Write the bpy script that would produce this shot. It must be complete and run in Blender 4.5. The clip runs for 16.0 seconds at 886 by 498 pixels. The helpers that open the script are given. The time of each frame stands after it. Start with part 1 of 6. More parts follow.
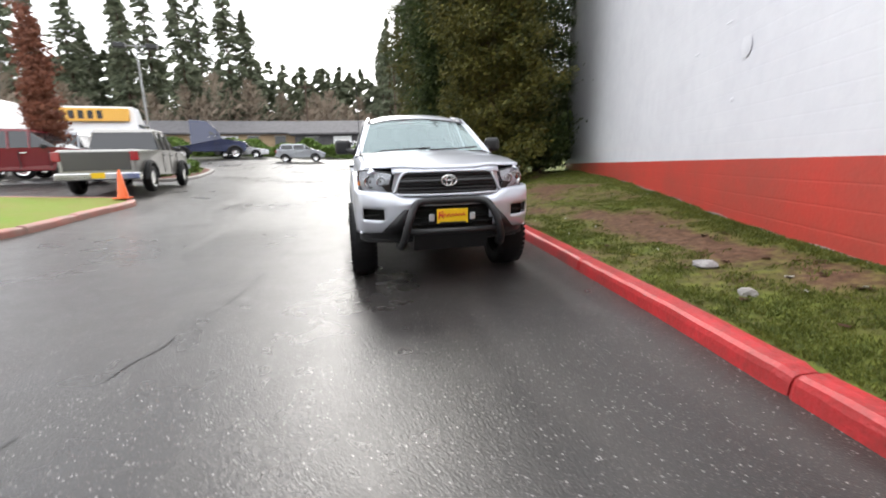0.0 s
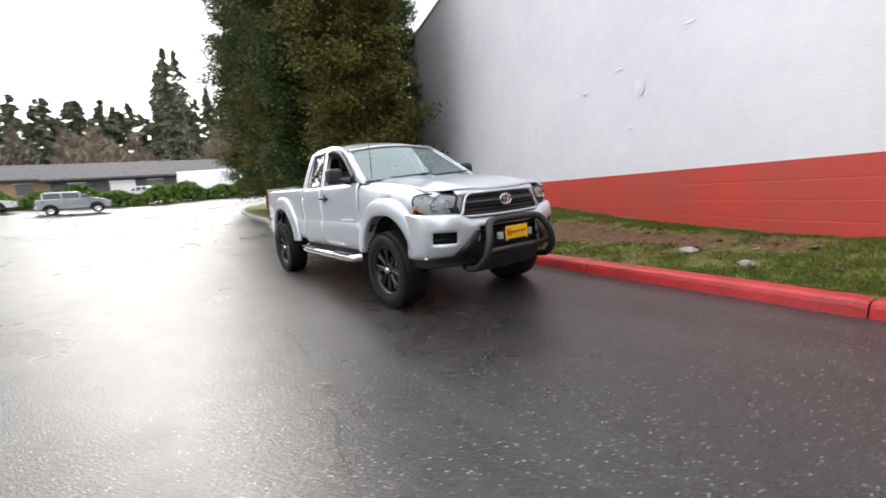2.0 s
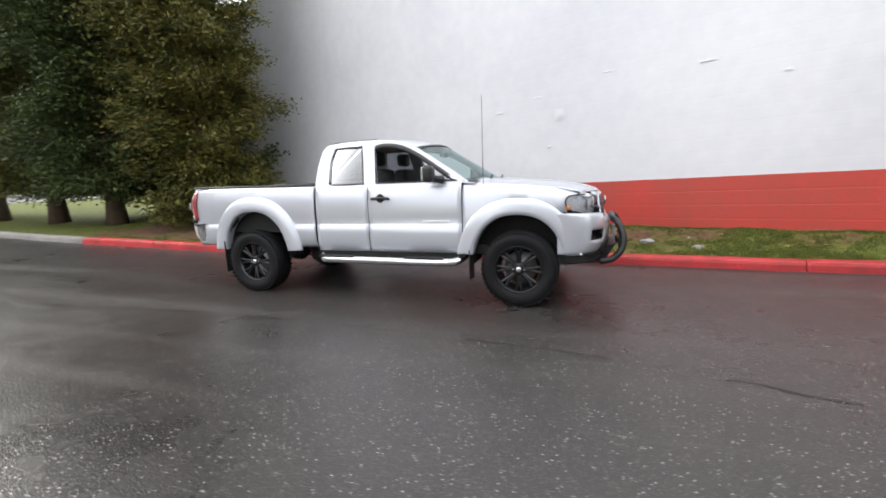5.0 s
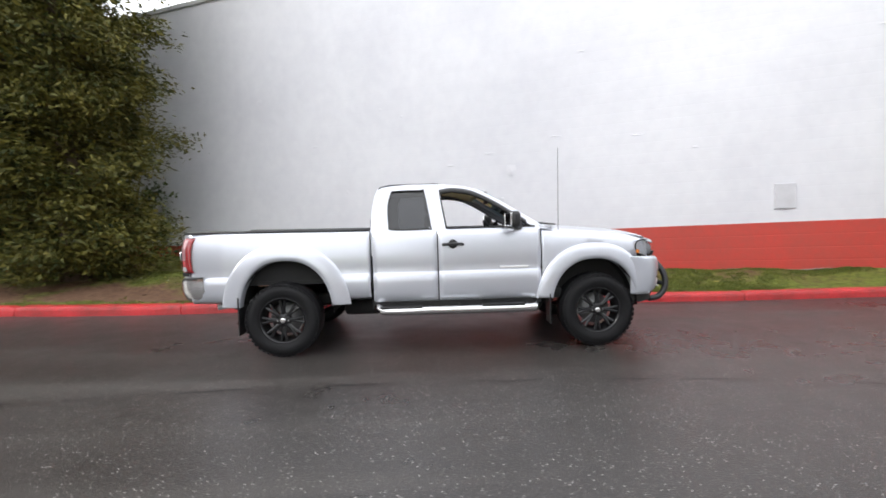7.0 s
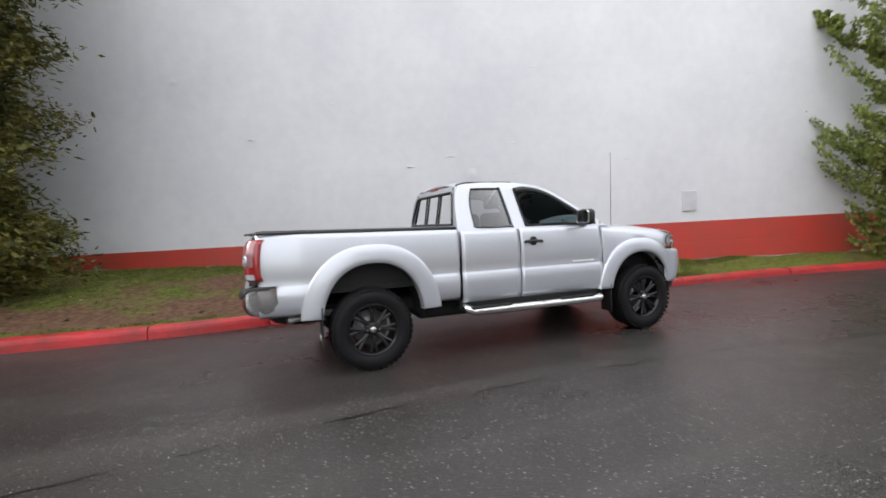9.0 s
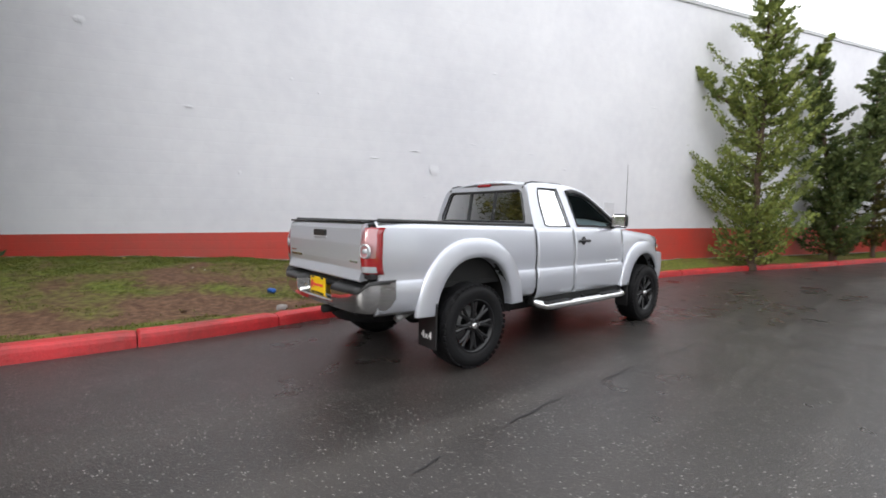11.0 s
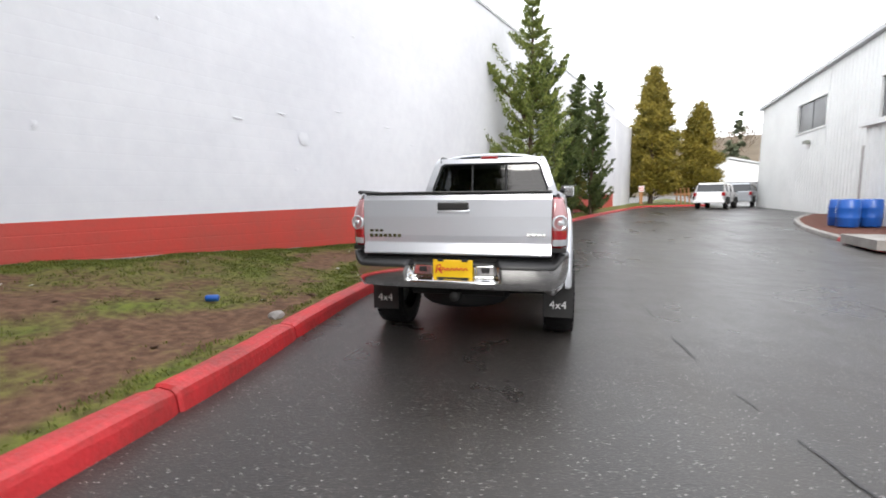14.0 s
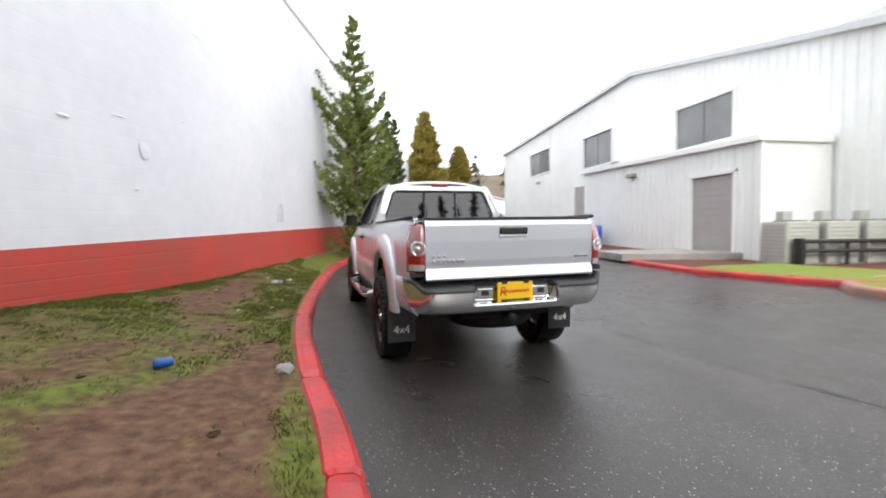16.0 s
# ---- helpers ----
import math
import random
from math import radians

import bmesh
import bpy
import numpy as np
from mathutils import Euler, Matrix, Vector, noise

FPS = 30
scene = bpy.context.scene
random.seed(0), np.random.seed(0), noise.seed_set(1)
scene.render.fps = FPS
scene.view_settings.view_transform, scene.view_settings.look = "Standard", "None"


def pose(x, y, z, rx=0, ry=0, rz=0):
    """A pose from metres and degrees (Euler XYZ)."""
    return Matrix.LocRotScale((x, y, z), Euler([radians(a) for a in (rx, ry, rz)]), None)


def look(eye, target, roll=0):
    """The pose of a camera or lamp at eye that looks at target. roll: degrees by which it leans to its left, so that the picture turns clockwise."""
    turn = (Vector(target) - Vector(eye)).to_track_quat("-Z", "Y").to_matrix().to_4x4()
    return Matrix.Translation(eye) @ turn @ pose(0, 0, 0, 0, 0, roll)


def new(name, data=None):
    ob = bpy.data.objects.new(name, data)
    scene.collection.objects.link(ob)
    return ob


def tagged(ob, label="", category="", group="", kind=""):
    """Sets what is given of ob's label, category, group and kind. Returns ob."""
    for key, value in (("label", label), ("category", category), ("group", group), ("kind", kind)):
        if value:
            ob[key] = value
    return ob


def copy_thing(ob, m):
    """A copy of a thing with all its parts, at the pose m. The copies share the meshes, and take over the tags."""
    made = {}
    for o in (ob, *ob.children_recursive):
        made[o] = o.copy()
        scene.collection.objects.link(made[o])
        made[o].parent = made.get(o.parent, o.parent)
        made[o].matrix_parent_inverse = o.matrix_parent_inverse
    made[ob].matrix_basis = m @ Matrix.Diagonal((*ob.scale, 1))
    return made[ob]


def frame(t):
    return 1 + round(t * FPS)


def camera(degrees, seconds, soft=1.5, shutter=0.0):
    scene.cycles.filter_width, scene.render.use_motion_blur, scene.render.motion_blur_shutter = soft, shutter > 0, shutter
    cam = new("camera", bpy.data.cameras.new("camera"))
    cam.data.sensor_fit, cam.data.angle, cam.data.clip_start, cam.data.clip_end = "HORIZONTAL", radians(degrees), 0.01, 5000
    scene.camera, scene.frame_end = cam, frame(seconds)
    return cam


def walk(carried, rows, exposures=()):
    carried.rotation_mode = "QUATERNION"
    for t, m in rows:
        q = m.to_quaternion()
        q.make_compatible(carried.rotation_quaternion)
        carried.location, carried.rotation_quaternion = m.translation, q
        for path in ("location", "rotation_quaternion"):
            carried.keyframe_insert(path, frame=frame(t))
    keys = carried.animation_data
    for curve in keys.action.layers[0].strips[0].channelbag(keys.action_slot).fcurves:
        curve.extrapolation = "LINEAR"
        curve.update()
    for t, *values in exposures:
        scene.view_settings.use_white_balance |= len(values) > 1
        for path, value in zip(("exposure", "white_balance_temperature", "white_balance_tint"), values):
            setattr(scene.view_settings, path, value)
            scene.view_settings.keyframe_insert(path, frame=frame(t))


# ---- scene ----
cam = camera(91.2, 16.0, soft=1.7, shutter=0.5)
PATH = [
    (0, (-0.838, -7.862, 1.178), (-0.454, -5.943, 0.768), -1.4),
    (0.5, (-1.334, -7.678, 1.209), (-0.705, -5.805, 0.898), -0.9),
    (1, (-1.879, -7.462, 1.161), (-1.042, -5.673, 0.848), -2.1),
    (1.5, (-2.354, -7.182, 1.158), (-1.376, -5.457, 0.904), -3.0),
    (2, (-2.884, -6.922, 1.163), (-1.715, -5.327, 0.867), -4.6),
    (2.5, (-3.351, -6.536, 1.196), (-2.043, -5.046, 0.929), -5.2),
    (3, (-3.824, -6.138, 1.242), (-2.355, -4.811, 0.955), -5.4),
    (3.5, (-4.183, -5.621, 1.255), (-2.668, -4.35, 0.956), -3.9),
    (4, (-4.542, -5.076, 1.256), (-2.866, -4.019, 0.981), -2.4),
    (4.2, (-4.652, -4.863, 1.262), (-2.933, -3.888, 0.954), -2.8),
    (6.3, (-5.338, -2.393, 1.323), (-3.356, -2.193, 1.148), -2.5),
    (6.5, (-5.327, -2.157, 1.31), (-3.339, -2.022, 1.136), -3.1),
    (7, (-5.284, -1.509, 1.314), (-3.288, -1.571, 1.196), -1.6),
    (7.5, (-5.267, -0.925, 1.323), (-3.292, -1.193, 1.166), -2.2),
    (8, (-5.145, -0.322, 1.335), (-3.191, -0.721, 1.182), -3.2),
    (8.5, (-5.014, 0.272, 1.332), (-3.128, -0.369, 1.154), -3.9),
    (9, (-4.744, 0.808, 1.313), (-2.885, 0.08, 1.197), -2.0),
    (9.2, (-4.659, 1.041, 1.3), (-2.842, 0.212, 1.196), -2.2),
    (11.3, (-3.292, 2.854, 1.287), (-1.867, 1.456, 1.155), 1.2),
    (11.5, (-3.096, 2.972, 1.272), (-1.761, 1.489, 1.132), 0.8),
    (12, (-2.677, 3.274, 1.253), (-1.522, 1.652, 1.068), -0.8),
    (12.5, (-2.196, 3.504, 1.229), (-1.123, 1.823, 1.072), -0.6),
    (13, (-1.725, 3.774, 1.207), (-0.913, 1.96, 0.99), -0.7),
    (13.5, (-1.169, 3.948, 1.199), (-0.447, 2.095, 0.984), 0.5),
    (14, (-0.669, 4.129, 1.216), (-0.202, 2.197, 0.994), -0.4),
    (14.5, (-0.119, 4.175, 1.2), (0.28, 2.226, 0.992), -1.1),
    (15, (0.42, 4.247, 1.189), (0.423, 2.255, 1.009), -1.0),
    (15.5, (0.976, 4.17, 1.191), (0.709, 2.198, 0.994), -2.4),
    (16, (1.473, 4.061, 1.213), (0.898, 2.148, 1.11), -0.8),
]
walk(cam, [(t, look(eye, target, roll)) for t, eye, target, roll in PATH], [(0, 0.20), (1.5, 0.04), (4, 0.06), (7, 0.10), (8, -0.15), (9, -0.28), (11.5, -0.12), (13, 0.03), (16, 0.10)])

# ---- light ----
world = bpy.data.worlds.new("overcast")
scene.world = world
world.use_nodes = True
wn, wl = world.node_tree.nodes, world.node_tree.links
sky = wn.new("ShaderNodeTexSky")
sky.sky_type, sky.sun_disc = "NISHITA", False
sky.sun_elevation, sky.sun_rotation = radians(34), radians(4)
sky.air_density, sky.dust_density = 1.0, 4.0
cloud = wn.new("ShaderNodeMix")
cloud.data_type = "RGBA"
cloud.inputs[0].default_value = 0.93
cloud.inputs[7].default_value = (8.2, 8.35, 8.7, 1)
wl.new(sky.outputs[0], cloud.inputs[6])
wl.new(cloud.outputs[2], wn["Background"].inputs[0])
wn["Background"].inputs[1].default_value = 0.28
sun = new("sun", bpy.data.lights.new("sun", "SUN"))
sun.data.energy, sun.data.angle, sun.data.color = 2.1, radians(25), (1.0, 0.97, 0.92)
sun.matrix_world = look((0, 0, 40), (-4, -60, 0))

# ---- materials ----


def material(name, color, rough=0.5, metal=0.0, vary=0.0, scale=8.0, color2=None, bump=0.0, bump_scale=60.0, coat=0.0, spec=0.5, rough2=None):
    """A surface with two scales of variation: broad stains and fine grain."""
    m = bpy.data.materials.new(name)
    m.use_nodes = True
    nt, b = m.node_tree, m.node_tree.nodes["Principled BSDF"]
    b.inputs["Base Color"].default_value = (*color, 1)
    b.inputs["Roughness"].default_value, b.inputs["Metallic"].default_value = rough, metal
    b.inputs["Coat Weight"].default_value, b.inputs["Coat Roughness"].default_value = coat, 0.05
    b.inputs["Specular IOR Level"].default_value = spec
    tc = nt.nodes.new("ShaderNodeTexCoord")
    if vary or color2:
        n1, n2, ad, mix = (nt.nodes.new(k) for k in ("ShaderNodeTexNoise", "ShaderNodeTexNoise", "ShaderNodeMath", "ShaderNodeMix"))
        n1.inputs["Scale"].default_value, n2.inputs["Scale"].default_value = scale, scale * 9
        n1.inputs["Detail"].default_value = 6
        for n in (n1, n2):
            nt.links.new(tc.outputs["Object"], n.inputs["Vector"])
        ad.operation = "MULTIPLY_ADD"
        nt.links.new(n2.outputs[0], ad.inputs[0])
        ad.inputs[1].default_value = 0.4
        nt.links.new(n1.outputs[0], ad.inputs[2])
        ramp = nt.nodes.new("ShaderNodeMapRange")
        ramp.inputs[1].default_value, ramp.inputs[2].default_value = 0.5, 0.95
        nt.links.new(ad.outputs[0], ramp.inputs[0])
        mix.data_type = "RGBA"
        nt.links.new(ramp.outputs[0], mix.inputs[0])
        mix.inputs[6].default_value = (*color, 1)
        mix.inputs[7].default_value = (*(color2 or [c * (1 - vary) for c in color]), 1)
        nt.links.new(mix.outputs[2], b.inputs["Base Color"])
        if rough2 is not None:
            mr = nt.nodes.new("ShaderNodeMapRange")
            mr.inputs[3].default_value, mr.inputs[4].default_value = rough, rough2
            nt.links.new(ramp.outputs[0], mr.inputs[0])
            nt.links.new(mr.outputs[0], b.inputs["Roughness"])
    if bump:
        n3, bp = nt.nodes.new("ShaderNodeTexNoise"), nt.nodes.new("ShaderNodeBump")
        n3.inputs["Scale"].default_value, n3.inputs["Detail"].default_value = bump_scale, 4
        bp.inputs["Strength"].default_value, bp.inputs["Distance"].default_value = bump, 0.01
        nt.links.new(tc.outputs["Object"], n3.inputs["Vector"])
        nt.links.new(n3.outputs[0], bp.inputs["Height"])
        nt.links.new(bp.outputs[0], b.inputs["Normal"])
    return m


def leaf_material(name, dark, light, clump=2.4):
    """Leaves: a random tone for each spray, over lighter and darker clumps."""
    m = bpy.data.materials.new(name)
    m.use_nodes = True
    nt, b = m.node_tree, m.node_tree.nodes["Principled BSDF"]
    geo, ramp, tc, nz, ad = (nt.nodes.new(k) for k in ("ShaderNodeNewGeometry", "ShaderNodeValToRGB", "ShaderNodeTexCoord", "ShaderNodeTexNoise", "ShaderNodeMath"))
    ramp.color_ramp.elements[0].color, ramp.color_ramp.elements[1].color = (*dark, 1), (*light, 1)
    ramp.color_ramp.elements[0].position, ramp.color_ramp.elements[1].position = 0.38, 0.95
    nz.inputs["Scale"].default_value, nz.inputs["Detail"].default_value = clump, 3
    nt.links.new(tc.outputs["Object"], nz.inputs["Vector"])
    ad.operation, ad.inputs[1].default_value = "MULTIPLY_ADD", 0.42
    nt.links.new(geo.outputs["Random Per Island"], ad.inputs[0])
    nt.links.new(nz.outputs[0], ad.inputs[2])
    nt.links.new(ad.outputs[0], ramp.inputs[0])
    nt.links.new(ramp.outputs[0], b.inputs["Base Color"])
    b.inputs["Roughness"].default_value = 0.6
    b.inputs["Specular IOR Level"].default_value = 0.3
    return m


def glass_material(name, tint, clear, rough=0.02, ior=1.7, shine=(1, 1, 1)):
    """A tinted pane: part of the light goes straight through, the rest is a glossy surface."""
    m = bpy.data.materials.new(name)
    m.use_nodes = True
    nt = m.node_tree
    tr, gl, mix, fr = (nt.nodes.new(k) for k in ("ShaderNodeBsdfTransparent", "ShaderNodeBsdfGlossy", "ShaderNodeMixShader", "ShaderNodeFresnel"))
    tr.inputs[0].default_value = (*[c * clear for c in tint], 1)
    gl.inputs["Roughness"].default_value = rough
    gl.inputs["Color"].default_value = (*shine, 1)
    fr.inputs[0].default_value = ior
    nt.links.new(fr.outputs[0], mix.inputs[0])
    nt.links.new(tr.outputs[0], mix.inputs[1])
    nt.links.new(gl.outputs[0], mix.inputs[2])
    nt.links.new(mix.outputs[0], nt.nodes["Material Output"].inputs[0])
    return m


def asphalt_material():
    """Wet asphalt: dark binder with pale and brown stone chips, drier tracks along the lane, wet patches."""
    m = material("wet_asphalt", (0.026, 0.0235, 0.0225), 0.24, color2=(0.040, 0.0355, 0.033), scale=0.35, rough2=0.44, spec=0.42)
    nt, b = m.node_tree, m.node_tree.nodes["Principled BSDF"]
    add, link = nt.nodes.new, nt.links.new
    tc = add("ShaderNodeTexCoord")
    base = b.inputs["Base Color"].links[0].from_socket
    rough = b.inputs["Roughness"].links[0].from_socket
    # long streaks where tyres have dried the surface
    stretch, streak, smap = add("ShaderNodeMapping"), add("ShaderNodeTexNoise"), add("ShaderNodeMapRange")
    stretch.inputs["Scale"].default_value = (1.5, 0.10, 1.0)
    link(tc.outputs["Object"], stretch.inputs["Vector"])
    link(stretch.outputs[0], streak.inputs["Vector"])
    streak.inputs["Scale"].default_value, streak.inputs["Detail"].default_value = 1.0, 3
    smap.inputs[1].default_value, smap.inputs[2].default_value = 0.52, 0.74
    link(streak.outputs[0], smap.inputs[0])
    dry, rmix = add("ShaderNodeMix"), add("ShaderNodeMath")
    dry.data_type = "RGBA"
    link(smap.outputs[0], dry.inputs[0])
    link(base, dry.inputs[6])
    dry.inputs[7].default_value = (0.054, 0.049, 0.045, 1)
    rmix.operation, rmix.inputs[1].default_value = "MULTIPLY_ADD", 0.10
    link(smap.outputs[0], rmix.inputs[0])
    link(rough, rmix.inputs[2])
    link(rmix.outputs[0], b.inputs["Roughness"])
    # stone chips of two sizes, standing a little proud
    col, heights = dry.outputs[2], []
    for scale, share, tone in ((68, 0.87, (0.33, 0.315, 0.30)), (130, 0.75, (0.135, 0.120, 0.107))):
        vo, sep, pick, near, both, mx = add("ShaderNodeTexVoronoi"), add("ShaderNodeSeparateColor"), add("ShaderNodeMapRange"), add("ShaderNodeMapRange"), add("ShaderNodeMath"), add("ShaderNodeMix")
        vo.inputs["Scale"].default_value = scale
        link(tc.outputs["Object"], vo.inputs["Vector"])
        link(vo.outputs["Color"], sep.inputs[0])
        pick.inputs[1].default_value, pick.inputs[2].default_value = share, share + 0.10
        link(sep.outputs[0], pick.inputs[0])
        near.inputs[1].default_value, near.inputs[2].default_value = 0.42, 0.25
        link(vo.outputs["Distance"], near.inputs[0])
        both.operation = "MULTIPLY"
        link(pick.outputs[0], both.inputs[0])
        link(near.outputs[0], both.inputs[1])
        mx.data_type = "RGBA"
        link(both.outputs[0], mx.inputs[0])
        link(col, mx.inputs[6])
        mx.inputs[7].default_value = (*tone, 1)
        col = mx.outputs[2]
        heights.append(vo.outputs["Distance"])
    link(col, b.inputs["Base Color"])
    total, bp = add("ShaderNodeMath"), add("ShaderNodeBump")
    total.operation = "ADD"
    link(heights[0], total.inputs[0])
    link(heights[1], total.inputs[1])
    bp.invert = True
    bp.inputs["Strength"].default_value, bp.inputs["Distance"].default_value = 0.26, 0.005
    link(total.outputs[0], bp.inputs["Height"])
    link(bp.outputs[0], b.inputs["Normal"])
    return m


def verge_material():
    """Worn turf: moss and grass by the sheet's own cover, bare brown earth with crumbs and dead bits between."""
    m = bpy.data.materials.new("worn_turf")
    m.use_nodes = True
    nt, b = m.node_tree, m.node_tree.nodes["Principled BSDF"]
    add, link = nt.nodes.new, nt.links.new
    tc, att = add("ShaderNodeTexCoord"), add("ShaderNodeAttribute")
    att.attribute_name = "cover"
    fields = []
    for scale, detail in ((2.6, 6), (13, 9), (95, 3)):
        n = add("ShaderNodeTexNoise")
        n.inputs["Scale"].default_value, n.inputs["Detail"].default_value = scale, detail
        link(tc.outputs["Object"], n.inputs["Vector"])
        fields.append(n.outputs[0])

    def blend(fac, lo, hi, a, c):
        r, x = add("ShaderNodeMapRange"), add("ShaderNodeMix")
        r.inputs[1].default_value, r.inputs[2].default_value = lo, hi
        link(fac, r.inputs[0])
        x.data_type = "RGBA"
        link(r.outputs[0], x.inputs[0])
        for k, v in ((6, a), (7, c)):
            if isinstance(v, tuple):
                x.inputs[k].default_value = (*v, 1)
            else:
                link(v, x.inputs[k])
        return x.outputs[2]
    earth = blend(fields[1], 0.35, 0.68, (0.078, 0.040, 0.024), (0.175, 0.100, 0.060))
    earth = blend(fields[2], 0.62, 0.74, earth, (0.20, 0.145, 0.10))
    moss = blend(fields[1], 0.34, 0.66, (0.060, 0.080, 0.014), (0.145, 0.164, 0.030))
    moss = blend(fields[2], 0.60, 0.75, moss, (0.20, 0.17, 0.065))
    sums = []
    for f, w in ((fields[0], 0.75), (fields[1], 0.55)):
        k = add("ShaderNodeMath")
        k.operation, k.inputs[1].default_value = "MULTIPLY", w
        link(f, k.inputs[0])
        sums.append(k.outputs[0])
    a1, a2 = add("ShaderNodeMath"), add("ShaderNodeMath")
    link(sums[0], a1.inputs[0])
    link(sums[1], a1.inputs[1])
    link(a1.outputs[0], a2.inputs[0])
    link(att.outputs["Fac"], a2.inputs[1])
    link(blend(a2.outputs[0], 0.95, 1.42, earth, moss), b.inputs["Base Color"])
    b.inputs["Roughness"].default_value, b.inputs["Specular IOR Level"].default_value = 0.85, 0.2
    bp, bh = add("ShaderNodeBump"), add("ShaderNodeMath")
    link(fields[1], bh.inputs[0])
    link(fields[2], bh.inputs[1])
    bp.inputs["Strength"].default_value, bp.inputs["Distance"].default_value = 0.6, 0.009
    link(bh.outputs[0], bp.inputs["Height"])
    link(bp.outputs[0], b.inputs["Normal"])
    return m


ASPHALT, TURF = asphalt_material(), verge_material()
LAWN = material("lawn", (0.15, 0.22, 0.03), 0.9, color2=(0.20, 0.19, 0.05), scale=1.3, bump=1.0, bump_scale=40, spec=0.2)
WALL_WHITE = material("white_wall_paint", (0.80, 0.80, 0.83), 0.36, color2=(0.70, 0.70, 0.74), scale=0.5, bump=0.12, bump_scale=14, rough2=0.5)
WALL_RED = material("red_wall_paint", (0.58, 0.062, 0.045), 0.45, color2=(0.43, 0.075, 0.055), scale=1.2, bump=0.2, bump_scale=25)
KERB_RED = material("worn_red_kerb_paint", (0.56, 0.030, 0.035), 0.42, color2=(0.25, 0.028, 0.025), scale=3.0, bump=0.5, bump_scale=40)
KERB_BROWN = material("faded_kerb", (0.36, 0.13, 0.10), 0.6, color2=(0.22, 0.15, 0.12), scale=3.0, bump=0.5, bump_scale=40)
CONCRETE = material("grey_concrete", (0.32, 0.30, 0.28), 0.7, vary=0.4, scale=2.0, bump=0.4, bump_scale=40)
GREY_BLOCK = material("bare_foundation", (0.40, 0.38, 0.37), 0.8, vary=0.5, scale=6, bump=1.0, bump_scale=30)
BARK = material("bark", (0.10, 0.065, 0.045), 0.9, vary=0.5, scale=5, bump=1.0, bump_scale=20)
LEAF_DARK = leaf_material("dark_cedar_leaf", (0.013, 0.030, 0.009), (0.080, 0.104, 0.027))
LEAF_OLIVE = leaf_material("olive_cedar_leaf", (0.014, 0.028, 0.006), (0.140, 0.122, 0.022))
LEAF_FRESH = leaf_material("cypress_leaf", (0.050, 0.085, 0.016), (0.24, 0.275, 0.065), 3.5)
LEAF_DEEP = leaf_material("juniper_leaf", (0.022, 0.045, 0.012), (0.12, 0.150, 0.045), 3.0)
LEAF_GOLD = leaf_material("golden_cypress_leaf", (0.085, 0.078, 0.010), (0.26, 0.20, 0.030), 0.9)
LEAF_RUST = leaf_material("dry_rust_leaf", (0.13, 0.045, 0.025), (0.25, 0.10, 0.06))
# far firs: distance haze is mixed into these paler, greyer leaf tones
LEAF_FAR_HAZY = leaf_material("hazed_far_fir", (0.060, 0.078, 0.045), (0.17, 0.185, 0.115), 0.25)
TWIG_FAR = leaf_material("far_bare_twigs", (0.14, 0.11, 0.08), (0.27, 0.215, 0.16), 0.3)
HEDGE = leaf_material("hedge_leaf", (0.06, 0.11, 0.02), (0.16, 0.24, 0.05))
MULCH = material("red_bark_mulch", (0.13, 0.040, 0.022), 0.95, vary=0.6, scale=9, bump=1.0, bump_scale=45)
CLAD = material("white_metal_cladding", (0.78, 0.79, 0.78), 0.4, vary=0.10, scale=0.7)
TRIM = material("pale_grey_trim", (0.55, 0.56, 0.57), 0.5, vary=0.1, scale=2)
VENT_GREY = material("dulled_vent_paint", (0.66, 0.66, 0.69), 0.55, vary=0.12, scale=5)
DOOR_GREY = material("grey_roller_door", (0.36, 0.34, 0.33), 0.5, vary=0.1, scale=2)
PANE_BAY_DARK = material("dark_pane_and_bay_shade", (0.17, 0.175, 0.18), 0.15, vary=0.3, scale=1.0)
ROOF_DARK = material("dark_shingle", (0.10, 0.095, 0.10), 0.8, vary=0.4, scale=2)
TAN = material("tan_board", (0.42, 0.30, 0.18), 0.7, vary=0.2, scale=2)
WHITE = material("white_paint", (0.80, 0.80, 0.80), 0.4, vary=0.06, scale=2)
YELLOW = material("yellow_body", (0.75, 0.40, 0.06), 0.4, vary=0.1, scale=1)
BLUE_DRUM = material("blue_drum_plastic", (0.015, 0.10, 0.42), 0.35, vary=0.2, scale=4)
ORANGE = material("orange_cone_plastic", (0.80, 0.13, 0.02), 0.45, vary=0.15, scale=8)
WOOD = material("wooden_post", (0.40, 0.19, 0.08), 0.7, vary=0.3, scale=10)
STEEL = material("galvanised_steel", (0.38, 0.38, 0.38), 0.45, 0.6, vary=0.3, scale=6)
BLACK = material("black_plastic", (0.018, 0.018, 0.019), 0.42, vary=0.3, scale=12, bump=0.05, bump_scale=300)
SOFT_GREY = material("grey_unit", (0.30, 0.31, 0.27), 0.5, vary=0.2, scale=3)

# ---- mesh helpers ----


def mesh_object(name, verts, faces, mat, parent=None, label="", smooth=False):
    me = bpy.data.meshes.new(name)
    me.from_pydata([tuple(v) for v in verts], [], faces)
    me.materials.append(mat)
    if smooth:
        me.polygons.foreach_set("use_smooth", [True] * len(me.polygons))
    me.update()
    ob = new(name, me)
    ob.parent = parent
    return tagged(ob, label)


def part(name, bm, mat, parent=None, label="", smooth=False):
    me = bpy.data.meshes.new(name)
    bmesh.ops.recalc_face_normals(bm, faces=bm.faces)
    bm.to_mesh(me)
    bm.free()
    me.materials.append(mat)
    if smooth:
        me.polygons.foreach_set("use_smooth", [True] * len(me.polygons))
    ob = new(name, me)
    ob.parent = parent
    return tagged(ob, label)


